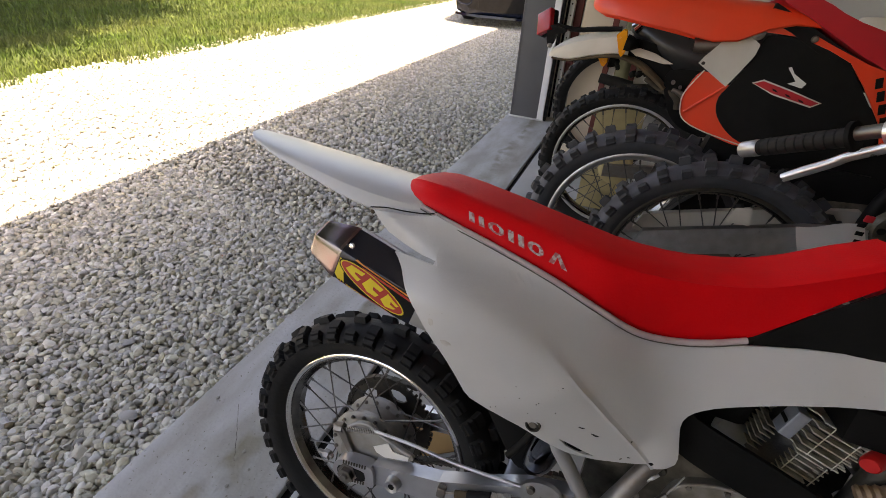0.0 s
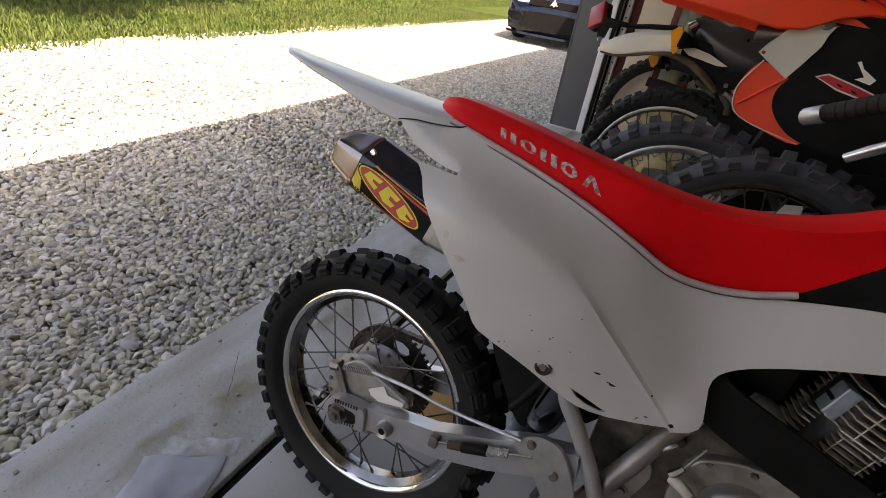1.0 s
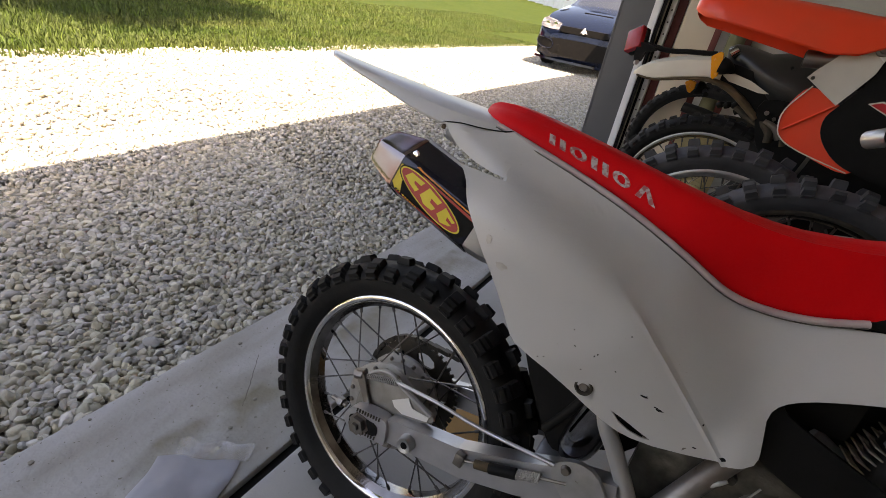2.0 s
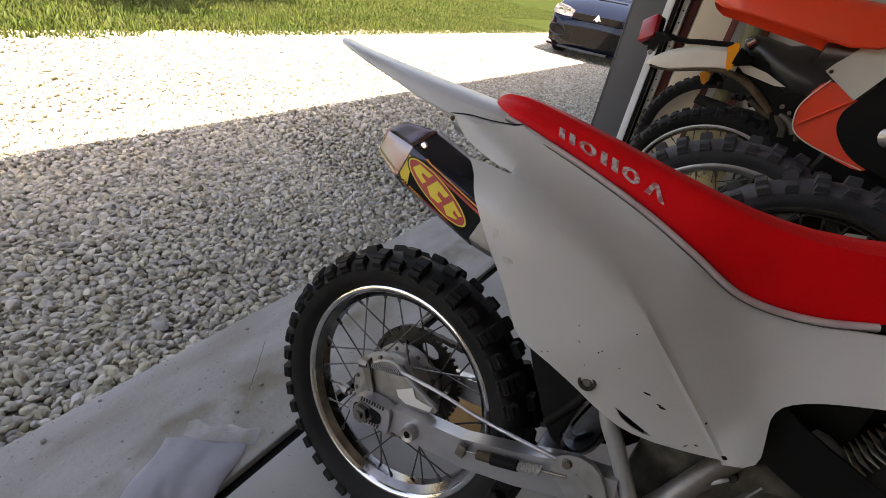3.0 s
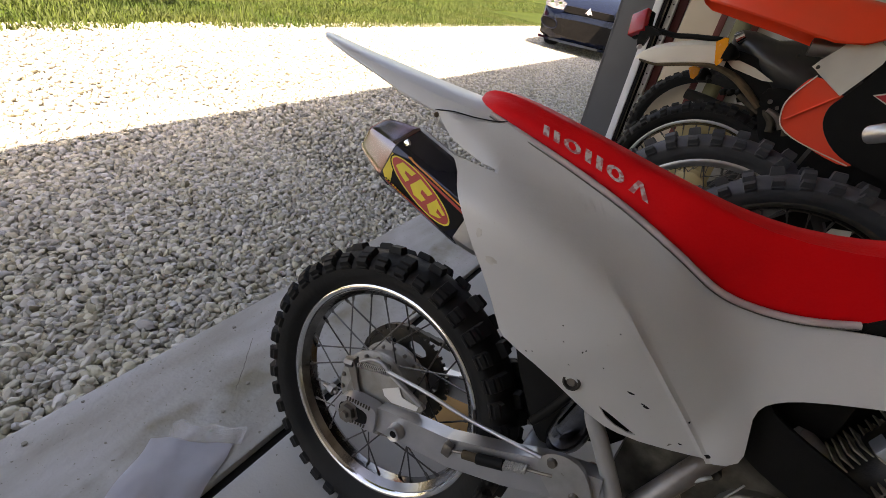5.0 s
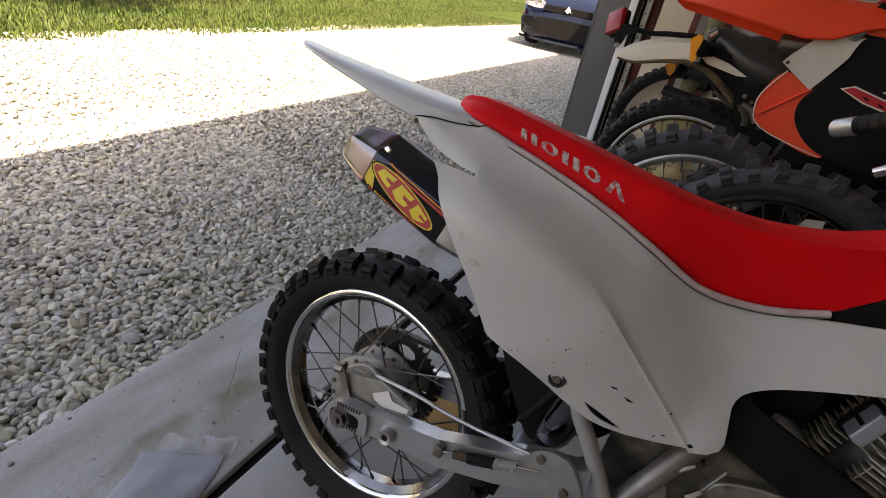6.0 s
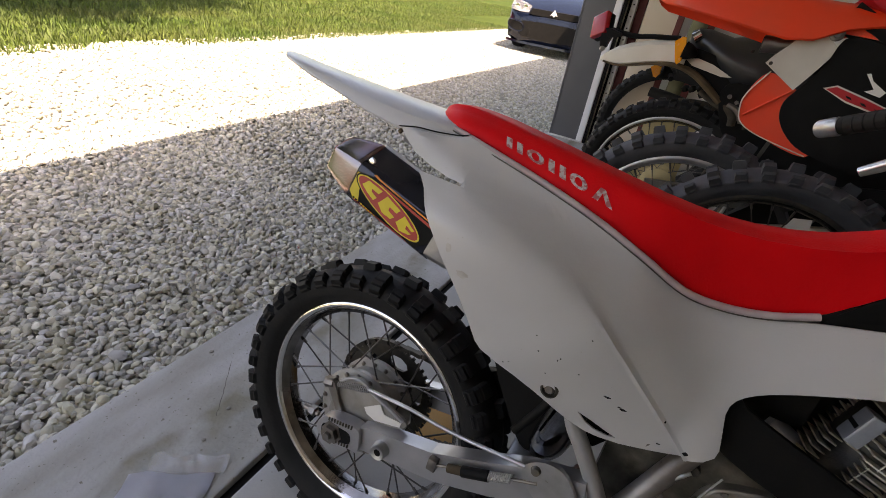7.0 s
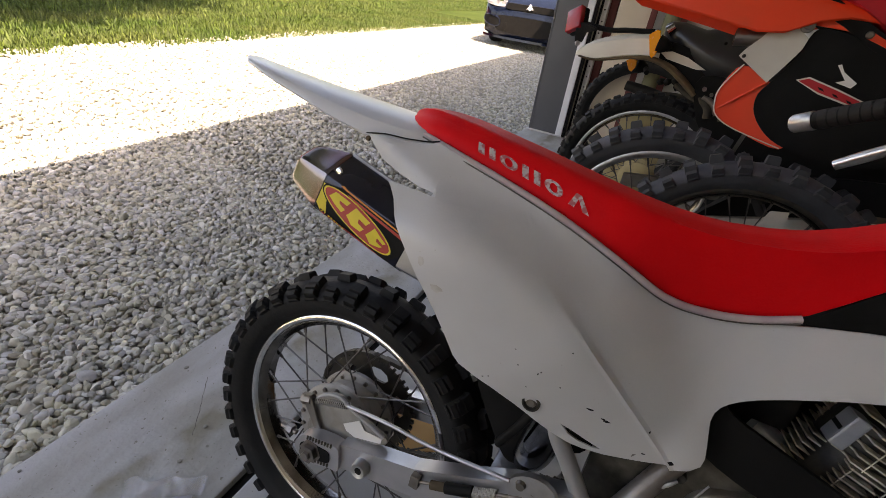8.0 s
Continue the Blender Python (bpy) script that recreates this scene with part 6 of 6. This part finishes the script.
# a spare tyre leaning by the door post and boards against the side wall
spare = new("spare_tyre", tyre_mesh(0.390, 0.315, 0.075, 50, 0.009, 55))
solo("cardboard_sheet", box(-0.30, -0.115, 3.45, 3.475, 0.0, 1.55, 0.003), M_WALL, "tan cardboard sheet standing inside the door", "cardboard")
solo("timber_batten", box(-0.115, -0.08, 3.44, 3.475, 0.0, 1.6, 0.003), M_RUST, "dark red-brown timber batten", "timber")
solo("rolled_mat", tube([(0.0, 3.47, 0.0), (0.01, 3.48, 1.12)], 0.045, 18), M_OLIVE, "olive green rolled mat standing on end", "mat")
solo("pine_board", box(-0.03, 0.20, 2.66, 2.69, 0.0, 0.60, 0.003), M_GOLD, "short pale pine board standing on the floor", "board")
spare.matrix_basis = pose(0.013, 3.355, 0.386, -2, 0, 0)
tagged(spare, "loose black tyre standing behind the dual-sport bike", "tyre")
solo("leaning_board", box(-0.02, 0.06, 4.9, 5.08, -0.004, 1.9, 0.004), M_RUST, "dark timber board against the tan wall", "board")

# ---- on the floor ----
def plastic_bag():
    bm = bmesh.new()
    rng = random.Random(5)
    nx, ny = 22, 26
    g = []
    for i in range(nx + 1):
        row = []
        for j in range(ny + 1):
            u, v = i / nx, j / ny
            x = -0.636 + 0.148 * u + 0.092 * v + 0.004 * math.sin(v * 9)
            y = 0.448 + 0.104 * u - 0.185 * v + 0.004 * math.sin(u * 8)
            puff = 4 * u * (1 - u) * min(1, 4 * v * (1 - v) + 0.25)
            z = 0.004 + 0.010 * puff ** 0.6 + 0.007 * noise.noise(Vector((u * 3.2, v * 3.6, 1.3))) * (0.4 + puff) + 0.002 * noise.noise(Vector((u * 8, v * 11, 4)))
            row.append(bm.verts.new((x, y, max(0.003, z))))
        g.append(row)
    for i in range(nx):
        for j in range(ny):
            bm.faces.new((g[i][j], g[i + 1][j], g[i + 1][j + 1], g[i][j + 1]))
    bmesh.ops.solidify(bm, geom=bm.faces[:], thickness=0.0012)
    bag = solo("plastic_bag", bm, M_BAG, "crumpled whitish clear plastic bag on the concrete slab", "bag", angle=20)
    flap = bmesh.new()
    g = [[flap.verts.new((-0.605 + 0.135 * i / 16 - 0.009 * j * (1 + 0.2 * math.sin(i * 0.7)), 0.470 + 0.095 * i / 16 + 0.010 * j * (1 + 0.2 * math.sin(i * 0.9)), 0.006 + 0.006 * noise.noise(Vector((i * 0.5, j * 0.9, 2))) + 0.003 * j)) for j in range(4)] for i in range(17)]
    for i in range(16):
        for j in range(3):
            flap.faces.new((g[i][j], g[i + 1][j], g[i + 1][j + 1], g[i][j + 1]))
    part("open_flap", flap, M_CLEAR, bag, "clear open end of the bag", angle=20)


plastic_bag()
scrap = box(-0.11, 0.11, -0.06, 0.06, 0.0, 0.004, 0.001)
solo("cardboard_scrap", scrap, M_CARD, "small brown cardboard scrap on the floor behind the wheel", "cardboard", at=pose(-0.10, 1.0, -0.003, 0, 0, 35))


# ---- the parked car ----
def parked_car():
    c = empty("parked_car", pose(-2.56, 8.95, -0.035, 0, 0, 3) @ Matrix.Diagonal((1.04, 1.04, 1.13, 1)), "dark blue-black sports sedan parked on the gravel", "car")

    def ring(y, w, zb, zs, zt, crown=0.02):
        half = [(0.0, zb), (w * 0.8, zb), (w * 0.97, zb + 0.06), (w, (zb + zs) / 2), (w * 0.985, zs - 0.05), (w * 0.93, zs), (w * 0.7, zt), (w * 0.35, zt + crown * 0.8)]
        return [(x, y, z) for x, z in half] + [(0, y, zt + crown)] + [(-x, y, z) for x, z in half[:0:-1]]
    secs = [ring(0.0, 0.60, 0.24, 0.52, 0.56), ring(0.03, 0.72, 0.19, 0.58, 0.60), ring(0.12, 0.83, 0.17, 0.64, 0.66), ring(0.28, 0.875, 0.17, 0.72, 0.74), ring(0.6, 0.885, 0.17, 0.83, 0.86), ring(1.35, 0.885, 0.17, 0.95, 0.99), ring(1.5, 0.885, 0.17, 0.97, 1.01), ring(3.4, 0.885, 0.17, 0.97, 0.99), ring(4.2, 0.87, 0.2, 0.98, 1.0), ring(4.45, 0.8, 0.25, 0.9, 0.95)]
    body = part("body", loft(secs), M_CARPAINT, c, "glossy dark paint", angle=35)
    cab = [(1.42, 0.72, 0.96, 1.0), (1.62, 0.70, 0.97, 1.14), (1.92, 0.62, 0.97, 1.38), (2.4, 0.60, 0.93, 1.44), (3.1, 0.60, 0.93, 1.41), (3.6, 0.64, 0.94, 1.22), (4.0, 0.70, 0.95, 0.99)]
    part("cabin_glass", loft([[(-w - 0.06, y, zb), (-w, y, zt - 0.05), (-w * 0.85, y, zt), (0, y, zt + 0.015), (w * 0.85, y, zt), (w, y, zt - 0.05), (w + 0.06, y, zb)] for y, w, zb, zt in cab]), M_GLASS, c, "dark car glass", angle=30)
    part("roof", loft([[(-w, y, z), (-w * 0.8, y, z + 0.03), (0, y, z + 0.045), (w * 0.8, y, z + 0.03), (w, y, z), (0, y, z - 0.01)] for y, w, z in ((1.95, 0.56, 1.40), (2.4, 0.58, 1.435), (3.1, 0.57, 1.405))]), M_CARPAINT, c)
    for s in (-1, 1):
        nose = lambda x, z: max(grow(abs(x), [(0.58, 0.0), (0.72, 0.03), (0.83, 0.12), (0.875, 0.28)]), grow(z, [(0.54, 0.0), (0.60, 0.03), (0.66, 0.12), (0.76, 0.30)]))
        hl = part("headlight", plate([(s * x, z) for x, z in ((0.46, 0.605), (0.465, 0.70), (0.60, 0.735), (0.78, 0.762), (0.835, 0.745), (0.845, 0.655), (0.80, 0.625), (0.62, 0.605))], lambda x, z: nose(x, z) - 0.012, 0.09, 0.05), M_LAMPGLASS, c, "clear headlight", angle=30)
        for cx in (0.57, 0.72):
            lens = part("lamp_bowl", spin([(0, 0.0), (0.03, -0.004), (0.042, -0.012), (0.046, -0.004)], 18), M_CHROME, hl)
            lens.location = (s * cx, nose(cx, 0.675) - 0.008, 0.675)
        fog = smooth_outline([(s * x, z) for x, z in ((0.50, 0.345), (0.52, 0.435), (0.66, 0.47), (0.82, 0.465), (0.84, 0.41), (0.74, 0.345), (0.60, 0.32))], 3)
        fo = part("fog_opening", plate(fog, lambda x, z: nose(x, 0.5) - 0.016, 0.06, 0.05), M_BLACK, c, "deep black fog lamp opening", angle=30)
        part("opening_rim", tube([(x, nose(x, 0.5) - 0.018, z) for x, z in fog + fog[:1]], 0.009, 8), M_CARPAINT, fo)
        part("mirror", box(s * 0.94 - 0.10, s * 0.94 + 0.10, 1.42, 1.52, 1.04, 1.16, 0.03), M_CARPAINT, c)
    part("grille", prism([(-0.44, 0.60), (-0.40, 0.675), (0.40, 0.675), (0.44, 0.60), (0.36, 0.585), (-0.36, 0.585)], -0.006, 0.16, 0.004), M_BLACK, c, "black grille slot")
    part("badge", prism([(0, 0.60), (-0.035, 0.63), (-0.06, 0.615), (-0.03, 0.655), (0, 0.70), (0.03, 0.655), (0.06, 0.615), (0.035, 0.63)], -0.03, -0.004), M_WHITE_TRIM, c, "small bright badge")
    part("lower_intake", prism(smooth_outline([(-0.50, 0.26), (-0.53, 0.44), (-0.45, 0.49), (0.45, 0.49), (0.53, 0.44), (0.50, 0.26)], 3), -0.012, 0.14), M_BLACK, c, "large black lower air intake")
    part("intake_end", box(-0.42, -0.36, -0.018, 0.02, 0.28, 0.40, 0.012), M_BLACK, c, "dark cooler end tank")
    part("front_lip", loft([[(x, -0.045 + 0.26 * (abs(x) / 0.86) ** 3 + q, z) for x in np.linspace(-0.86, 0.86, 21)] + [(x, -0.045 + 0.26 * (abs(x) / 0.86) ** 3 + q + 0.10, z) for x in np.linspace(0.86, -0.86, 21)] for z, q in ((0.15, 0.0), (0.185, 0.004))]), M_CARPAINT, c)
    part("bumper_crease", loft([[(x, -0.012 + 0.25 * (abs(x) / 0.86) ** 3 + q, z) for x in np.linspace(-0.84, 0.84, 21)] + [(x, -0.012 + 0.25 * (abs(x) / 0.86) ** 3 + q + 0.08, z) for x in np.linspace(0.84, -0.84, 21)] for z, q in ((0.50, 0.0), (0.545, 0.008))]), M_CARPAINT, c)
    part("hood_vent", box(-0.26, 0.26, 0.68, 0.80, 0.885, 0.905, 0.004, None), M_BLACK, c)
    for s in (-1, 1):
        for y in (0.88, 3.45):
            w = part("wheel", spin([(0.19, -0.1), (0.30, -0.1), (0.32, -0.08), (0.32, 0.08), (0.30, 0.1), (0.19, 0.1)], 40, closed=True), M_RUBBER, c, "black car tyre")
            w.matrix_basis = pose(s * 0.79, y, 0.32, 0, 0, 90)
            part("rim", spin([(0, -0.09), (0.05, -0.09), (0.10, -0.06), (0.19, -0.085), (0.2, -0.085), (0.2, 0.085), (0, 0.05)], 30), M_STEEL, w)


parked_car()


# ---- far side: shed, fence, tree ----
def shed():
    sh = empty("red_shed", pose(-12.75, 8.0, -0.03, 0, 0, 5), "red board-sided shed across the lawn", "shed")
    for k in range(16):
        part("siding_board", box(-3.5, 0.0, -4.0, 4.0, 0.04 + k * 0.15, 0.18 + k * 0.15, 0.01), M_BARN, sh, smooth=False)
    part("sill", box(-3.5, 0.05, -4.02, 4.05, -0.1, 0.04, 0.01), M_RUST, sh, "dark sill beam", smooth=False)
    part("core", box(-3.47, -0.03, -3.97, 3.97, 0.0, 2.45), M_BARN, sh, smooth=False)
    part("roof", prism([(-3.8, 2.40), (-1.75, 3.4), (0.3, 2.40), (0.3, 2.48), (-1.75, 3.5), (-3.8, 2.48)], -4.2, 4.2), M_ROOF, sh, smooth=False)


shed()


def far_fence():
    fe = empty("panel_fence", pose(0, 0, 0), "long white panel fence at the far end of the lawn", "fence")
    a, b = Vector((-34, 66, 0)), Vector((-7, 38, 0))
    n = 15
    board = mesh_of("panel", box(0, 2.45, -0.02, 0.02, 0.05, 1.75, 0.01), M_FENCE, smooth=False)
    post = mesh_of("post", box(-0.06, 0.06, -0.06, 0.06, -0.2, 1.9, 0.015), M_FENCE, smooth=False)
    for k in range(n):
        p = a.lerp(b, k / n)
        z = -0.05 + rise(p.x, p.y)
        for m, name in ((board, "panel"), (post, "post")):
            o = new(name, m)
            o.parent = fe
            o.matrix_basis = Matrix.Translation((p.x, p.y, z)) @ Matrix.Rotation(math.atan2(b.y - a.y, b.x - a.x), 4, "Z")


far_fence()


# Unseen tree, added and placed so that its shadow falls on the lawn.
def shade_tree():
    rng = random.Random(12)
    t = empty("shade_tree", pose(-7.5, 1.5, -0.05), "leafy tree out of view, placed to shade part of the grass", "tree")
    bm = bmesh.new()
    add_tube(bm, [(0, 0, 0), (0.05, 0, 1.2), (0.0, 0.1, 2.6), (0.1, 0.1, 4.2), (0.05, 0.0, 6.0)], [0.22, 0.17, 0.15, 0.1, 0.04], 12)
    for k in range(12):
        a, z = rng.uniform(0, 6.28), rng.uniform(2.6, 5.2)
        r = rng.uniform(1.2, 2.2)
        add_tube(bm, [(0.05, 0.05, z), (r * 0.5 * math.cos(a), r * 0.5 * math.sin(a), z + 0.5), (r * math.cos(a), r * math.sin(a), z + 0.8)], [0.06, 0.04, 0.015], 7)
    part("trunk", bm, M_BARK, t)
    n = 60000
    g = np.random.default_rng(4)
    clump = g.normal(0, 1, (130, 3))
    clump = clump / np.linalg.norm(clump, axis=1)[:, None] * (g.random(130)[:, None] ** 0.4) * np.array([3.3, 3.3, 2.2]) + np.array([0, 0.6, 6.4])
    c = clump[g.integers(0, 130, n)] + g.normal(0, 0.36, (n, 3))
    d1, d2 = g.normal(0, 1, (n, 3)), g.normal(0, 1, (n, 3))
    d1 /= np.linalg.norm(d1, axis=1)[:, None]
    d2 /= np.linalg.norm(d2, axis=1)[:, None]
    verts = np.stack([c - d1 * 0.10, c + d2 * 0.05, c + d1 * 0.10, c - d2 * 0.05], 1).reshape(-1, 3)
    me = bpy.data.meshes.new("crown")
    me.from_pydata(verts.tolist(), [], np.arange(n * 4).reshape(-1, 4).tolist())
    me.materials.append(M_LEAF)
    o = new("crown", me)
    o.parent = t


shade_tree()


# ---- gravel and grass ----
def scatter(name, base_v, base_f, place, turn_m, material, label, category):
    """One mesh of many copies: place (n,3) and turn_m (n,3,3)."""
    n, k = len(place), base_v.shape[1]
    v = np.einsum("nij,nkj->nki", turn_m, base_v)
    v = (v + place[:, None]).reshape(-1, 3)
    f = (np.asarray(base_f)[None] + (np.arange(n) * k)[:, None, None]).reshape(-1, 3)
    me = bpy.data.meshes.new(name)
    me.vertices.add(len(v))
    me.vertices.foreach_set("co", v.astype(np.float32).ravel())
    me.loops.add(f.size)
    me.loops.foreach_set("vertex_index", f.astype(np.int32).ravel())
    me.polygons.add(len(f))
    me.polygons.foreach_set("loop_start", np.arange(0, f.size, 3, dtype=np.int32))
    me.update(calc_edges=True)
    me.validate()
    me.materials.append(material)
    return tagged(new(name, me), label, category, kind="stuff")


def ball(level):
    bm = bmesh.new()
    bmesh.ops.create_icosphere(bm, subdivisions=level, radius=1)
    bm.verts.index_update()
    v = np.array([p.co[:] for p in bm.verts])
    f = np.array([[p.index for p in q.verts] for q in bm.faces])
    bm.free()
    return v, f


def turns(g, n, tilt):
    yaw, a, b = g.uniform(0, 6.283, n), g.normal(0, tilt, n), g.normal(0, tilt, n)
    c, s, o, z = np.cos(yaw), np.sin(yaw), np.ones(n), np.zeros(n)
    rz = np.stack([np.stack([c, -s, z], 1), np.stack([s, c, z], 1), np.stack([z, z, o], 1)], 1)
    ca, sa, cb, sb = np.cos(a), np.sin(a), np.cos(b), np.sin(b)
    rx = np.stack([np.stack([o, z, z], 1), np.stack([z, ca, -sa], 1), np.stack([z, sa, ca], 1)], 1)
    ry = np.stack([np.stack([cb, z, sb], 1), np.stack([z, o, z], 1), np.stack([-sb, z, cb], 1)], 1)
    return rz @ rx @ ry


def angular(v, k):
    """A worn broken stone: a ball flattened by a few random planes, a little uneven."""
    g = np.random.default_rng(100 + k)
    out = v * (1 + 0.07 * g.normal(0, 1, (len(v), 1)))
    for _ in range(9):
        d = g.normal(0, 1, 3)
        d /= np.linalg.norm(d)
        lim = g.uniform(0.52, 0.80)
        over = np.maximum(0, out @ d - lim)
        out = out - 0.9 * over[:, None] * d
    return out


def stones(name, x0, x1, y0, y1, density, level, seed, label, size=1.0):
    """Two loose layers of stones, each on a shaken triangular grid, so that they lie side by side."""
    g = np.random.default_rng(seed)
    gap = math.sqrt(2 / density / 0.866)
    spots = []
    for layer in (0, 1):
        cols, rows = int((x1 - x0) / gap) + 1, int((y1 - y0) / (gap * 0.866)) + 1
        i, j = np.meshgrid(np.arange(cols), np.arange(rows))
        x = x0 + (i + 0.5 * (j % 2) + 0.5 * layer) * gap
        y = y0 + (j + 0.66 * layer) * gap * 0.866
        spots.append(np.stack([x.ravel(), y.ravel(), np.full(x.size, 0.009 * layer)], 1))
    place = np.concatenate(spots)
    n = len(place)
    place[:, :2] += g.normal(0, 0.26 * gap, (n, 2))
    place[:, 1] += 0.02 * np.sin(place[:, 0] * 9 + seed)
    v, f = ball(level)
    shapes = np.stack([angular(v, k) for k in range(40)])
    pick = shapes[g.integers(0, 40, n)]
    r = g.lognormal(math.log(0.0185 * size), 0.19, n).clip(0.009, 0.034)
    sc = np.stack([r * g.uniform(1.0, 1.4, n), r * g.uniform(0.82, 1.08, n), r * g.uniform(0.68, 0.95, n)], 1)
    pick = pick * sc[:, None, :]
    place[:, 2] += -0.047 + r * 0.50 + g.uniform(0, 0.006, n)
    edge = -0.872 + 0.012 * np.sin(place[:, 1] * 5) - r
    place[:, 0] = np.minimum(place[:, 0], np.where(x1 > -0.95, edge, 99))
    ob = scatter(name, pick, f, place, turns(g, n, 0.45), M_STONE, label, "gravel")
    if level > 1:
        ob.data.polygons.foreach_set("use_smooth", [True] * len(ob.data.polygons))
        ob.data.set_sharp_from_angle(angle=radians(42))
    return ob


stones("gravel_near", -2.3, -0.87, -0.5, 1.9, 4600, 2, 1, "loose pale limestone gravel beside the slab", 0.69)
stones("gravel_shade", -2.9, -2.3, -0.8, 1.9, 3000, 1, 4, "pale gravel towards the sunlit drive", 0.84)
stones("gravel_far", -2.9, -0.87, 1.9, 13.0, 1800, 1, 2, "pale gravel further along the drive", 0.88)
stones("gravel_sunny", -5.3, -2.9, -1.5, 13.0, 700, 1, 3, "bright sunlit gravel of the drive", 1.05)


def grass():
    g = np.random.default_rng(6)
    for name, x0, x1, y0, y1, density, tall in (("grass_edge", -7.2, -5.0, 0.5, 13.5, 3600, 0.045), ("grass_lawn", -13.0, -7.2, 1.5, 24.0, 900, 0.055)):
        n = int((x1 - x0) * (y1 - y0) * density)
        x, y = g.uniform(x0, x1, n), g.uniform(y0, y1, n)
        lim = np.array([lawn_edge(q) for q in y]) + g.normal(0, 0.05, n)
        bare = ((x + 5.14) / 0.26) ** 2 + ((y - 3.12) / 0.42) ** 2 < 1
        ok = (x < lim) & ~(bare & (g.random(n) < 0.9))
        x, y = x[ok], y[ok]
        n = len(x)
        h = tall * g.lognormal(0, 0.35, n)
        w = g.uniform(0.004, 0.008, n) * (tall / 0.045)
        base = np.array([[-1, 0, 0], [1, 0, 0], [-0.7, 0.25, 0.55], [0.7, 0.25, 0.55], [0, 0.75, 1.0]], float)
        blade = base[None] * np.stack([w, h * g.uniform(0.2, 1.1, n), h], 1)[:, None]
        z = np.array([-0.04 + rise(a, b) for a, b in zip(x, y)])
        scatter(name, blade, [[0, 1, 3], [0, 3, 2], [2, 3, 4]], np.stack([x, y, z], 1), turns(g, n, 0.18), M_GRASS, "sunlit mown grass blades" if name == "grass_edge" else "mown lawn grass further back", "grass")


grass()


# ---- small marks on the slab ----
def slab_litter():
    rng = random.Random(31)
    for k in range(14):
        x, y, r = rng.uniform(-0.85, -0.50), rng.uniform(0.25, 1.6), rng.uniform(0.003, 0.007)
        bm = bmesh.new()
        bmesh.ops.create_icosphere(bm, subdivisions=1, radius=r)
        for v in bm.verts:
            v.co.z = v.co.z * 0.6
            v.co *= rng.uniform(0.8, 1.2)
        solo("stone_chip", bm, M_BED, "small dark stone chip on the concrete slab", "stone", group="chips on the slab", at=pose(x, y, r * 0.5, 0, 0, rng.uniform(0, 360)))


slab_litter()


def slab_crack(points):
    """A hairline crack: a thin dark ribbon that wanders along its line."""
    bm = bmesh.new()
    rng = random.Random(len(points) + 40)
    rows = []
    for (ax, ay), (bx, by) in zip(points, points[1:]):
        n = max(2, int(math.hypot(bx - ax, by - ay) / 0.012))
        nx, ny = (by - ay), (ax - bx)
        q = math.hypot(nx, ny)
        for k in range(n):
            u, w, off = k / n, rng.uniform(0.0005, 0.0011), rng.uniform(-0.0015, 0.0015)
            x, y = ax + (bx - ax) * u + nx / q * off, ay + (by - ay) * u + ny / q * off
            rows.append([bm.verts.new((x + nx / q * s, y + ny / q * s, z)) for s, z in ((-w, 0.0003), (0, 0.0006), (w, 0.0003))])
    for a, b in zip(rows, rows[1:]):
        for i in (0, 1):
            bm.faces.new((a[i], a[i + 1], b[i + 1], b[i]))
    solo("slab_crack", bm, M_GRIME, "fine dark hairline crack in the concrete slab", "crack", "structure")


slab_crack([(-0.742, 0.800), (-0.665, 0.712), (-0.610, 0.645)])
slab_crack([(-0.80, 1.02), (-0.72, 0.97), (-0.69, 0.90)])


def dirt_patch():
    bm = bmesh.new()
    rng = random.Random(17)
    rim = []
    for k in range(28):
        a = k * math.pi / 14
        q = rng.uniform(0.8, 1.15)
        rim.append(bm.verts.new((-5.14 + 0.24 * q * math.cos(a), 3.12 + 0.40 * q * math.sin(a), -0.044)))
    top = bm.verts.new((-5.14, 3.12, -0.010))
    for k in range(28):
        bm.faces.new((rim[k], rim[(k + 1) % 28], top))
    solo("dirt_patch", bm, M_SOIL, "small bare soil patch at the lawn edge", "soil", "structure")


dirt_patch()
